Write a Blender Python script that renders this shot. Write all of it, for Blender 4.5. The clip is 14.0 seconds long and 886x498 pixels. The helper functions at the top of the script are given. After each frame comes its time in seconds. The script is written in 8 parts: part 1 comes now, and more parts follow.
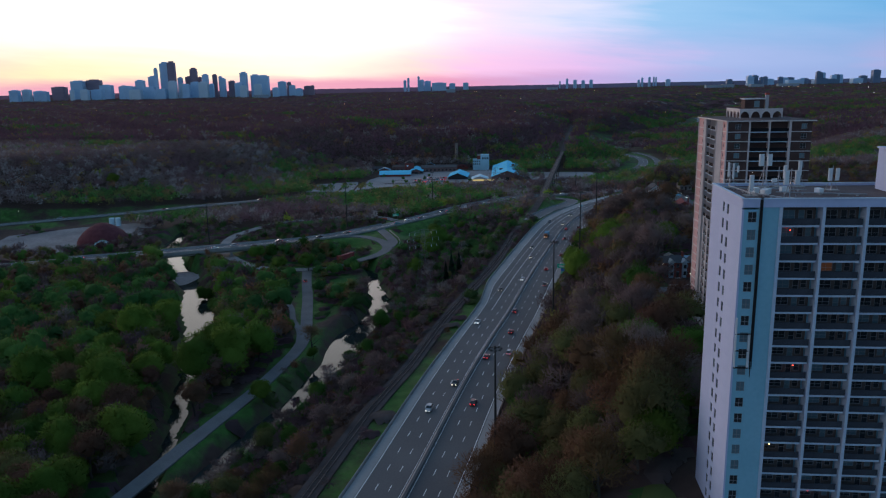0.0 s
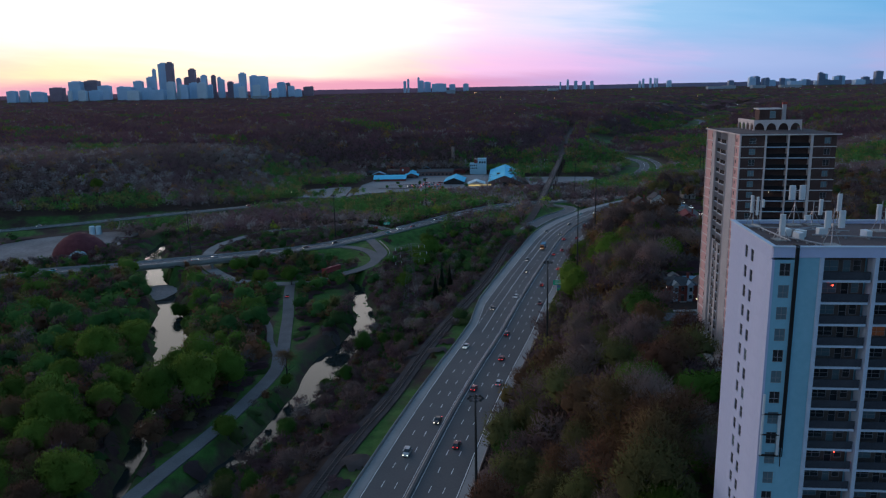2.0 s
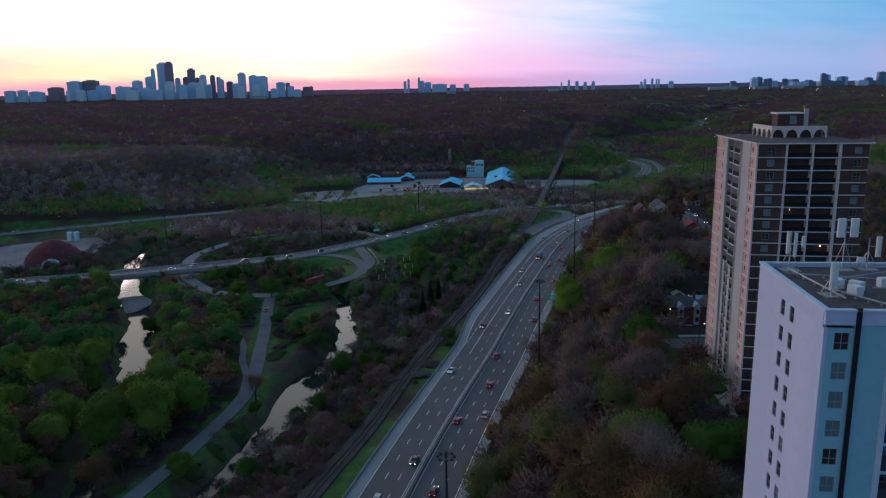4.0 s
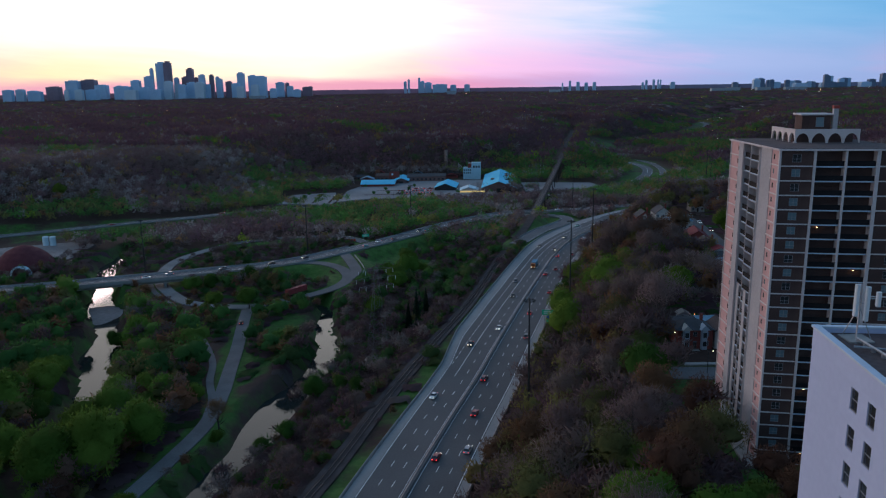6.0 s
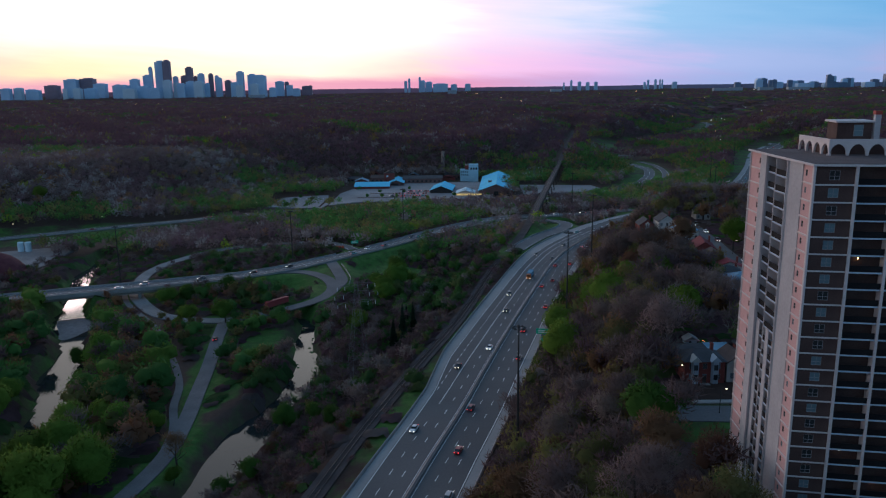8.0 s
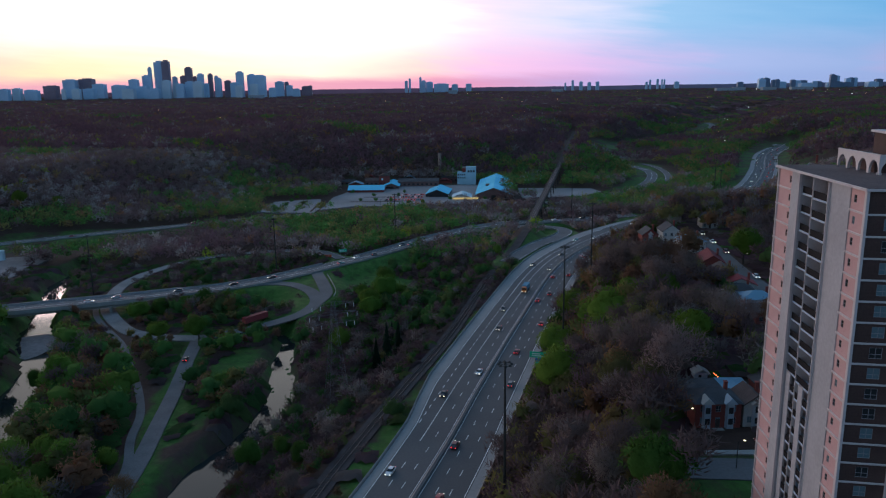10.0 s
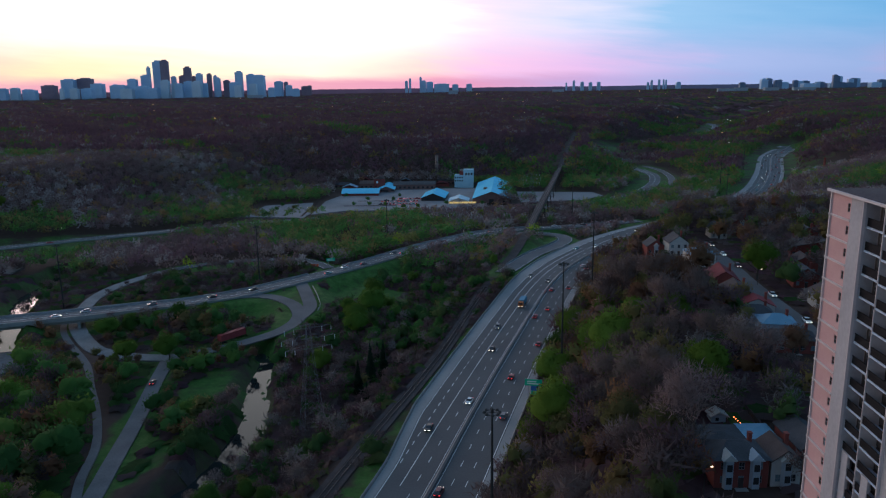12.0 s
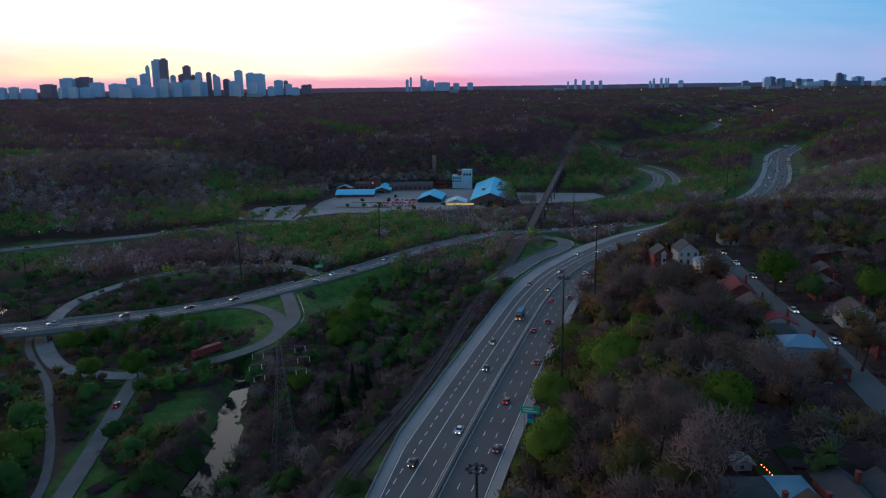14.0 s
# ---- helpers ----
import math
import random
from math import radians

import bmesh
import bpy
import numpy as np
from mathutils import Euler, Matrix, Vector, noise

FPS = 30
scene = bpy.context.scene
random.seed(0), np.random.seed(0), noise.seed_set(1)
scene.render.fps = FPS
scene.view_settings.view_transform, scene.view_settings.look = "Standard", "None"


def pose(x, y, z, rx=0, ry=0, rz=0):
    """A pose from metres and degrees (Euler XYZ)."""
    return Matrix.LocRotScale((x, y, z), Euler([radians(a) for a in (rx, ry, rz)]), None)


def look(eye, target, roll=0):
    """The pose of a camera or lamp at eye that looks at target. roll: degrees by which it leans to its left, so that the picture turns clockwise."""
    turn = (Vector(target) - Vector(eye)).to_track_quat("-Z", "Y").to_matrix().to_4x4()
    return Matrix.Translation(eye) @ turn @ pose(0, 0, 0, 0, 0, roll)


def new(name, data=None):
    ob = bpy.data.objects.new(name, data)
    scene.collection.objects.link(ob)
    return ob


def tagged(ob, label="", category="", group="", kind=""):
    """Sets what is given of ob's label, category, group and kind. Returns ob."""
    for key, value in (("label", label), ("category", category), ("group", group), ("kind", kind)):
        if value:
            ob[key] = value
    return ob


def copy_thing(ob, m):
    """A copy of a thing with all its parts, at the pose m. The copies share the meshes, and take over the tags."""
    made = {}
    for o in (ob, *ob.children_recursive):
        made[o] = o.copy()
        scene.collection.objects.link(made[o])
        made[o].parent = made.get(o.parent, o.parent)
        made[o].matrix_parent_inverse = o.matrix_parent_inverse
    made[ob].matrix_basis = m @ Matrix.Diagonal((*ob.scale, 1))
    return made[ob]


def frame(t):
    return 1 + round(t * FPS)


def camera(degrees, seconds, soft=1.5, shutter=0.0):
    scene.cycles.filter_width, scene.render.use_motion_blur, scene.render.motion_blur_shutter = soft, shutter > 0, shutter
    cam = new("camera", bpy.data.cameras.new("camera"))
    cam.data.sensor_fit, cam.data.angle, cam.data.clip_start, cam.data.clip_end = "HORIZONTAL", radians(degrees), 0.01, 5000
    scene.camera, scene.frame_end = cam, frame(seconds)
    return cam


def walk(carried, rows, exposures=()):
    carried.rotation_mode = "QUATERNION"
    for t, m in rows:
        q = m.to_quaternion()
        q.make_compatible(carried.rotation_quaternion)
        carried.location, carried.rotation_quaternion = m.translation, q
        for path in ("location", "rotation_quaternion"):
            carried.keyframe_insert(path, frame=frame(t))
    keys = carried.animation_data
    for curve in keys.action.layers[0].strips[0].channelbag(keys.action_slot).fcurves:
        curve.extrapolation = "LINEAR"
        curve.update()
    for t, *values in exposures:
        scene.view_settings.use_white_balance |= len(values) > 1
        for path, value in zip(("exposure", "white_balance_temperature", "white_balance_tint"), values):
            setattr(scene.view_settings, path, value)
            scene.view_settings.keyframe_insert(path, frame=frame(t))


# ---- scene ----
# the camera: a drone gliding forward about a hundred metres above an expressway
cam = camera(61.98, 14.0, soft=1.2)
PATH = [
    (0, (-0.00, -0.00, 100.00), (-0.52, 97.63, 78.36), -1.15),
    (0.5, (1.49, 6.02, 100.57), (0.94, 103.65, 78.94), -1.14),
    (1, (2.95, 12.10, 101.09), (2.37, 109.73, 79.48), -1.13),
    (1.5, (4.45, 18.22, 101.52), (3.86, 115.86, 79.95), -1.12),
    (2, (6.00, 24.37, 101.85), (5.37, 122.02, 80.29), -1.11),
    (2.5, (7.63, 30.54, 101.98), (6.96, 128.19, 80.43), -1.11),
    (3, (9.22, 36.76, 102.04), (8.50, 134.41, 80.49), -1.10),
    (5.5, (17.15, 67.76, 101.03), (16.26, 165.43, 79.58), -0.91),
    (6, (18.64, 73.75, 100.77), (17.72, 171.42, 79.32), -0.88),
    (6.5, (20.10, 79.74, 100.71), (19.14, 177.41, 79.25), -0.85),
    (7, (21.51, 85.75, 100.77), (20.53, 183.41, 79.29), -0.82),
    (7.5, (22.87, 91.80, 100.88), (21.85, 189.45, 79.35), -0.78),
    (10, (30.00, 122.26, 101.33), (28.68, 219.91, 79.80), -0.81),
    (10.5, (31.30, 128.51, 101.55), (29.95, 226.16, 80.04), -0.80),
    (11, (32.46, 134.73, 101.76), (31.09, 232.38, 80.26), -0.79),
    (11.5, (33.48, 140.86, 101.73), (32.07, 238.51, 80.23), -0.77),
    (12, (34.39, 146.93, 101.48), (32.95, 244.58, 79.96), -0.74),
    (12.5, (35.37, 152.94, 101.12), (33.90, 250.58, 79.56), -0.73),
    (13, (36.41, 158.95, 100.79), (34.89, 256.58, 79.18), -0.73),
    (13.5, (37.44, 164.99, 100.54), (35.85, 262.62, 78.91), -0.76),
    (14, (38.46, 171.03, 100.26), (36.79, 268.64, 78.60), -0.80),
]
walk(cam, [(t, look(eye, target, roll)) for t, eye, target, roll in PATH])

import collections
# ---- world, sun, exposure ----
scene.view_settings.exposure = 0.0
SUN_AZ, SUN_EL = radians(-30), radians(5)


def node(nt, kind, x=0, **props):
    n = nt.nodes.new(kind)
    for k, v in props.items():
        setattr(n, k, v)
    return n


def ramp(nt, fac, stops, mode="LINEAR"):
    r = nt.nodes.new("ShaderNodeValToRGB")
    r.color_ramp.interpolation = mode
    while len(r.color_ramp.elements) < len(stops):
        r.color_ramp.elements.new(0.5)
    for e, (p, c) in zip(r.color_ramp.elements, stops):
        e.position, e.color = p, (*c, 1)
    nt.links.new(fac, r.inputs[0])
    return r.outputs[0]


def calc(nt, op, a, b=None, c=None):
    n = nt.nodes.new("ShaderNodeMath")
    n.operation = op
    for i, v in enumerate((a, b, c)):
        if v is None:
            continue
        if isinstance(v, (int, float)):
            n.inputs[i].default_value = v
        else:
            nt.links.new(v, n.inputs[i])
    return n.outputs[0]


def mixc(nt, fac, a, b, mode="MIX"):
    n = nt.nodes.new("ShaderNodeMix")
    n.data_type, n.blend_type = "RGBA", mode
    for i, v in ((0, fac), (6, a), (7, b)):
        if isinstance(v, (int, float)):
            n.inputs[i].default_value = v
        elif isinstance(v, tuple):
            n.inputs[i].default_value = (*v, 1)
        else:
            nt.links.new(v, n.inputs[i])
    return n.outputs[2]


def build_world():
    """A dusk sky: burnt-out glow in the west, pink cloud beside it, blue further round, a pink band on the horizon."""
    w = bpy.data.worlds.new("dusk_sky")
    w.use_nodes = True
    scene.world = w
    nt = w.node_tree
    nt.nodes.clear()
    out = nt.nodes.new("ShaderNodeOutputWorld")
    bg = nt.nodes.new("ShaderNodeBackground")
    tc = nt.nodes.new("ShaderNodeTexCoord")
    sep = nt.nodes.new("ShaderNodeSeparateXYZ")
    nt.links.new(tc.outputs["Generated"], sep.inputs[0])
    x, y, z = sep.outputs
    az = calc(nt, "ARCTAN2", x, y)                      # 0 straight ahead, positive to the right
    el = calc(nt, "ARCSINE", z)
    # streaks of high cloud, long and flat
    comb = nt.nodes.new("ShaderNodeCombineXYZ")
    nt.links.new(calc(nt, "MULTIPLY", az, 5.0), comb.inputs[0])
    nt.links.new(calc(nt, "ADD", calc(nt, "MULTIPLY", el, 42.0), calc(nt, "MULTIPLY", az, 3.5)), comb.inputs[1])
    ns = node(nt, "ShaderNodeTexNoise")
    ns.inputs["Scale"].default_value, ns.inputs["Detail"].default_value, ns.inputs["Roughness"].default_value = 1.4, 5, 0.55
    nt.links.new(comb.outputs[0], ns.inputs["Vector"])
    streak = calc(nt, "SUBTRACT", ns.outputs[0], 0.5)
    azs = calc(nt, "ADD", az, calc(nt, "MULTIPLY", streak, 0.16))
    u = calc(nt, "ADD", calc(nt, "MULTIPLY", azs, 0.8), 0.5)     # -36..36 degrees to 0..1
    high = ramp(nt, u, [(0.0, (1.05, 0.98, 0.95)), (0.12, (1.25, 1.2, 1.16)), (0.38, (1.5, 1.45, 1.4)), (0.46, (1.35, 1.2, 1.2)),
                        (0.54, (1.0, 0.86, 1.04)), (0.62, (0.78, 0.80, 1.04)), (0.72, (0.34, 0.60, 0.91)), (1.0, (0.12, 0.40, 0.75))])
    low = ramp(nt, u, [(0.0, (1.0, 0.62, 0.60)), (0.12, (1.2, 0.95, 0.6)), (0.36, (1.4, 1.15, 0.9)), (0.46, (1.25, 0.80, 0.74)), (0.54, (1.0, 0.62, 0.90)),
                       (0.64, (0.84, 0.56, 0.90)), (0.76, (0.42, 0.52, 0.86)), (0.9, (0.34, 0.47, 0.80)), (1.0, (0.54, 0.42, 0.72))])
    band = ramp(nt, u, [(0.0, (0.9, 0.42, 0.55)), (0.3, (0.95, 0.45, 0.55)), (0.5, (0.85, 0.36, 0.56)), (0.64, (0.58, 0.44, 0.78)),
                        (0.8, (0.34, 0.46, 0.80)), (1.0, (0.32, 0.42, 0.74))])
    els = calc(nt, "ADD", el, calc(nt, "MULTIPLY", streak, 0.02))
    k1 = nt.nodes.new("ShaderNodeMapRange")
    k1.interpolation_type = "SMOOTHSTEP"
    k1.inputs[1].default_value, k1.inputs[2].default_value = radians(0.2), radians(1.2)
    nt.links.new(els, k1.inputs[0])
    k2 = nt.nodes.new("ShaderNodeMapRange")
    k2.interpolation_type = "SMOOTHSTEP"
    k2.inputs[1].default_value, k2.inputs[2].default_value = radians(1.2), radians(4.6)
    nt.links.new(els, k2.inputs[0])
    near = mixc(nt, k2.outputs[0], mixc(nt, k1.outputs[0], band, low), high)
    # the dome above and behind
    sky = node(nt, "ShaderNodeTexSky", sky_type="NISHITA")
    sky.sun_disc = False
    sky.sun_elevation, sky.sun_rotation = SUN_EL, SUN_AZ
    sky.air_density, sky.dust_density, sky.ozone_density = 1.0, 1.5, 2.0
    dome = mixc(nt, 1.0, sky.outputs[0], (DOME * 1.0, DOME * 1.05, DOME * 1.2), "MULTIPLY")
    dome = mixc(nt, 1.0, dome, DOME_ADD, "ADD")
    k3 = nt.nodes.new("ShaderNodeMapRange")
    k3.interpolation_type = "SMOOTHSTEP"
    k3.inputs[1].default_value, k3.inputs[2].default_value = radians(9), radians(48)
    nt.links.new(el, k3.inputs[0])
    k4 = nt.nodes.new("ShaderNodeMapRange")
    k4.interpolation_type = "SMOOTHSTEP"
    k4.inputs[1].default_value, k4.inputs[2].default_value = radians(62), radians(125)
    nt.links.new(calc(nt, "ABSOLUTE", calc(nt, "ADD", az, 0.45)), k4.inputs[0])
    col = mixc(nt, calc(nt, "MAXIMUM", k3.outputs[0], k4.outputs[0]), near, dome)
    nt.links.new(col, bg.inputs[0])
    bg.inputs[1].default_value = 1.0
    nt.links.new(bg.outputs[0], out.inputs[0])


DOME = 0.06
DOME_ADD = (0.095, 0.20, 0.345)
build_world()
sun_data = bpy.data.lights.new("sun", "SUN")
sun_data.energy, sun_data.angle, sun_data.color = 0.72, radians(20), (1.0, 0.70, 0.70)
sun = new("sun", sun_data)
sun.matrix_world = look((-800, 2800, 400), (-800 - 1000 * math.sin(SUN_AZ), 2800 - 1000 * math.cos(SUN_AZ), 400 - 1000 * math.tan(SUN_EL)))

# ---- materials ----


def material(name, c1, c2, scale=1.0, rough=0.85, fine=6.0, bump=0.0, metal=0.0, vary=0.0, coord="Object", spec=0.3, detail=5, emit=None, power=0.0):
    """Two tones mixed by coarse and fine noise (scale: patches per metre), with a little relief; vary: brightness from one object to the next."""
    m = bpy.data.materials.new(name)
    m.use_nodes = True
    nt = m.node_tree
    b = nt.nodes["Principled BSDF"]
    tc = nt.nodes.new("ShaderNodeTexCoord")
    n1, n2 = nt.nodes.new("ShaderNodeTexNoise"), nt.nodes.new("ShaderNodeTexNoise")
    for n, s in ((n1, scale), (n2, scale * fine)):
        nt.links.new(tc.outputs[coord], n.inputs["Vector"])
        n.inputs["Scale"].default_value, n.inputs["Detail"].default_value = s, detail
    f = calc(nt, "ADD", calc(nt, "MULTIPLY", n1.outputs[0], 0.6), calc(nt, "MULTIPLY", n2.outputs[0], 0.4))
    mr = nt.nodes.new("ShaderNodeMapRange")
    mr.inputs[1].default_value, mr.inputs[2].default_value = 0.36, 0.64
    nt.links.new(f, mr.inputs[0])
    col = mixc(nt, mr.outputs[0], c1, c2)
    if vary:
        oi = nt.nodes.new("ShaderNodeObjectInfo")
        hs = nt.nodes.new("ShaderNodeHueSaturation")
        nt.links.new(col, hs.inputs["Color"])
        nt.links.new(calc(nt, "ADD", calc(nt, "MULTIPLY", oi.outputs["Random"], 2 * vary), 1 - vary), hs.inputs["Value"])
        nt.links.new(calc(nt, "ADD", calc(nt, "MULTIPLY", calc(nt, "FRACT", calc(nt, "MULTIPLY", oi.outputs["Random"], 7.31)), 0.04 * min(vary * 3, 1)), 0.5 - 0.02 * min(vary * 3, 1)), hs.inputs["Hue"])
        col = hs.outputs[0]
    nt.links.new(col, b.inputs["Base Color"])
    b.inputs["Roughness"].default_value, b.inputs["Metallic"].default_value = rough, metal
    b.inputs["Specular IOR Level"].default_value = spec
    if bump:
        bp = nt.nodes.new("ShaderNodeBump")
        bp.inputs["Strength"].default_value, bp.inputs["Distance"].default_value = bump, 0.1 / max(scale, 0.05) * 0.2
        nt.links.new(n2.outputs[0], bp.inputs["Height"])
        nt.links.new(bp.outputs[0], b.inputs["Normal"])
    if emit:
        b.inputs["Emission Color"].default_value, b.inputs["Emission Strength"].default_value = (*emit, 1), power
    return m


def plain(name, c, rough=0.5, metal=0.0, emit=None, power=0.0, spec=0.5):
    m = bpy.data.materials.new(name)
    m.use_nodes = True
    b = m.node_tree.nodes["Principled BSDF"]
    b.inputs["Base Color"].default_value = (*c, 1)
    b.inputs["Roughness"].default_value, b.inputs["Metallic"].default_value, b.inputs["Specular IOR Level"].default_value = rough, metal, spec
    if emit:
        b.inputs["Emission Color"].default_value, b.inputs["Emission Strength"].default_value = (*emit, 1), power
    return m


M_ASPHALT = material("asphalt", (0.080, 0.080, 0.084), (0.110, 0.110, 0.114), 0.05, 0.8, 30, 0.15, spec=0.35)
M_ROAD = material("worn_asphalt", (0.10, 0.10, 0.105), (0.15, 0.15, 0.155), 0.08, 0.85, 20, 0.15)
M_SHOULDER = material("shoulder_concrete", (0.24, 0.235, 0.235), (0.31, 0.305, 0.30), 0.06, 0.85, 18, 0.1)
M_GRAVEL = material("gravel", (0.19, 0.18, 0.18), (0.30, 0.285, 0.28), 0.10, 0.95, 12, 0.4)
M_LINE = material("road_paint", (0.74, 0.74, 0.74), (0.86, 0.86, 0.86), 0.4, 0.6, 8)
M_CONC = material("concrete", (0.26, 0.25, 0.24), (0.36, 0.35, 0.33), 0.3, 0.85, 6, 0.15)
M_BARRIER = material("barrier_concrete", (0.40, 0.31, 0.28), (0.50, 0.40, 0.36), 0.15, 0.85, 10, 0.15)
M_BALLAST = material("ballast", (0.05, 0.038, 0.038), (0.09, 0.072, 0.07), 0.2, 0.95, 10, 0.5)
M_STEEL_DARK = material("weathered_steel", (0.025, 0.025, 0.027), (0.045, 0.043, 0.042), 0.8, 0.6, 5, metal=0.3)
M_GALV = material("galvanised_steel", (0.30, 0.31, 0.33), (0.42, 0.43, 0.45), 0.8, 0.5, 5, metal=0.6)
M_WOODTIE = material("timber_tie", (0.045, 0.034, 0.032), (0.08, 0.062, 0.058), 1.0, 0.9, 6)


def build_ground_material():
    m = material("ground", (0.046, 0.025, 0.019), (0.080, 0.048, 0.038), 0.03, 0.95, 14, 0.4)
    nt = m.node_tree
    b = nt.nodes["Principled BSDF"]
    old = b.inputs["Base Color"].links[0].from_socket
    tc = nt.nodes.new("ShaderNodeTexCoord")
    n = nt.nodes.new("ShaderNodeTexNoise")
    n.inputs["Scale"].default_value, n.inputs["Detail"].default_value, n.inputs["Roughness"].default_value = 0.03, 8, 0.68
    nt.links.new(tc.outputs["Object"], n.inputs["Vector"])
    n2 = nt.nodes.new("ShaderNodeTexNoise")
    n2.inputs["Scale"].default_value, n2.inputs["Detail"].default_value, n2.inputs["Roughness"].default_value = 0.22, 7, 0.7
    nt.links.new(tc.outputs["Object"], n2.inputs["Vector"])
    turf = ramp(nt, n2.outputs[0], [(0.34, (0.030, 0.062, 0.014)), (0.5, (0.040, 0.115, 0.018)), (0.66, (0.075, 0.15, 0.035))])
    at = nt.nodes.new("ShaderNodeAttribute")
    at.attribute_name = "grass"
    g = calc(nt, "ADD", at.outputs["Fac"], calc(nt, "MULTIPLY", calc(nt, "SUBTRACT", n.outputs[0], 0.5), 1.9))
    mr = nt.nodes.new("ShaderNodeMapRange")
    mr.inputs[1].default_value, mr.inputs[2].default_value = 0.38, 0.72
    nt.links.new(g, mr.inputs[0])
    nt.links.new(mixc(nt, mr.outputs[0], old, turf), b.inputs["Base Color"])
    return m


M_GROUND = build_ground_material()


def build_water():
    m = bpy.data.materials.new("river_water")
    m.use_nodes = True
    nt = m.node_tree
    b = nt.nodes["Principled BSDF"]
    b.inputs["Base Color"].default_value = (0.025, 0.03, 0.03, 1)
    b.inputs["Roughness"].default_value, b.inputs["IOR"].default_value, b.inputs["Specular IOR Level"].default_value = 0.05, 1.33, 0.5
    tc, n, bp = nt.nodes.new("ShaderNodeTexCoord"), nt.nodes.new("ShaderNodeTexNoise"), nt.nodes.new("ShaderNodeBump")
    n.inputs["Scale"].default_value, n.inputs["Detail"].default_value = 0.6, 4
    nt.links.new(tc.outputs["Object"], n.inputs["Vector"])
    bp.inputs["Strength"].default_value, bp.inputs["Distance"].default_value = 0.08, 0.05
    nt.links.new(n.outputs[0], bp.inputs["Height"])
    nt.links.new(bp.outputs[0], b.inputs["Normal"])
    return m


M_WATER = build_water()

# ---- mesh tools ----


class MB:
    """Collects vertices and faces for one mesh."""

    def __init__(self):
        self.v, self.f = [], []

    def add(self, verts, faces):
        k = len(self.v)
        self.v += [tuple(p) for p in verts]
        self.f += [tuple(i + k for i in q) for q in faces]

    def box(self, x0, y0, z0, x1, y1, z1):
        self.add([(x0, y0, z0), (x1, y0, z0), (x1, y1, z0), (x0, y1, z0), (x0, y0, z1), (x1, y0, z1), (x1, y1, z1), (x0, y1, z1)],
                 [(3, 2, 1, 0), (4, 5, 6, 7), (0, 1, 5, 4), (1, 2, 6, 5), (2, 3, 7, 6), (3, 0, 4, 7)])

    def prism(self, outline, z0, z1):
        """An upright prism over a plan outline that runs anticlockwise."""
        n = len(outline)
        self.add([(x, y, z0) for x, y in outline] + [(x, y, z1) for x, y in outline],
                 [tuple(range(n - 1, -1, -1)), tuple(range(n, 2 * n))] + [(i, (i + 1) % n, n + (i + 1) % n, n + i) for i in range(n)])

    def tube(self, p0, p1, r0, r1, n=6, caps=True):
        p0, p1 = Vector(p0), Vector(p1)
        d = (p1 - p0).normalized()
        a = d.orthogonal().normalized()
        b = d.cross(a)
        ring = [(math.cos(2 * math.pi * i / n), math.sin(2 * math.pi * i / n)) for i in range(n)]
        vs = [p0 + (a * c + b * s) * r0 for c, s in ring] + [p1 + (a * c + b * s) * r1 for c, s in ring]
        fs = [(i, (i + 1) % n, n + (i + 1) % n, n + i) for i in range(n)]
        if caps:
            fs += [tuple(range(n - 1, -1, -1)), tuple(range(n, 2 * n))]
        self.add(vs, fs)

    def lathe(self, profile, n=16, cx=0, cy=0):
        """profile: radius and height from the bottom up."""
        k = len(profile)
        vs = [(cx + r * math.cos(2 * math.pi * i / n), cy + r * math.sin(2 * math.pi * i / n), z) for i in range(n) for r, z in profile]
        fs = [(i * k + j, ((i + 1) % n) * k + j, ((i + 1) % n) * k + j + 1, i * k + j + 1) for i in range(n) for j in range(k - 1)]
        self.add(vs, fs)

    def mesh(self, name, mat, smooth=False):
        me = bpy.data.meshes.new(name)
        me.from_pydata(self.v, [], self.f)
        me.materials.append(mat)
        if smooth:
            me.polygons.foreach_set("use_smooth", [True] * len(me.polygons))
        me.update()
        return me


def part(name, mb, mat, parent=None, label="", smooth=False):
    ob = new(name, mb.mesh(name, mat, smooth) if isinstance(mb, MB) else mb)
    ob.parent = parent
    return tagged(ob, label)


def thing(name, label, category, m=None, group="", kind=""):
    ob = new(name)
    ob.empty_display_size = 0.5
    if m is not None:
        ob.matrix_world = m
    return tagged(ob, label, category, group, kind)


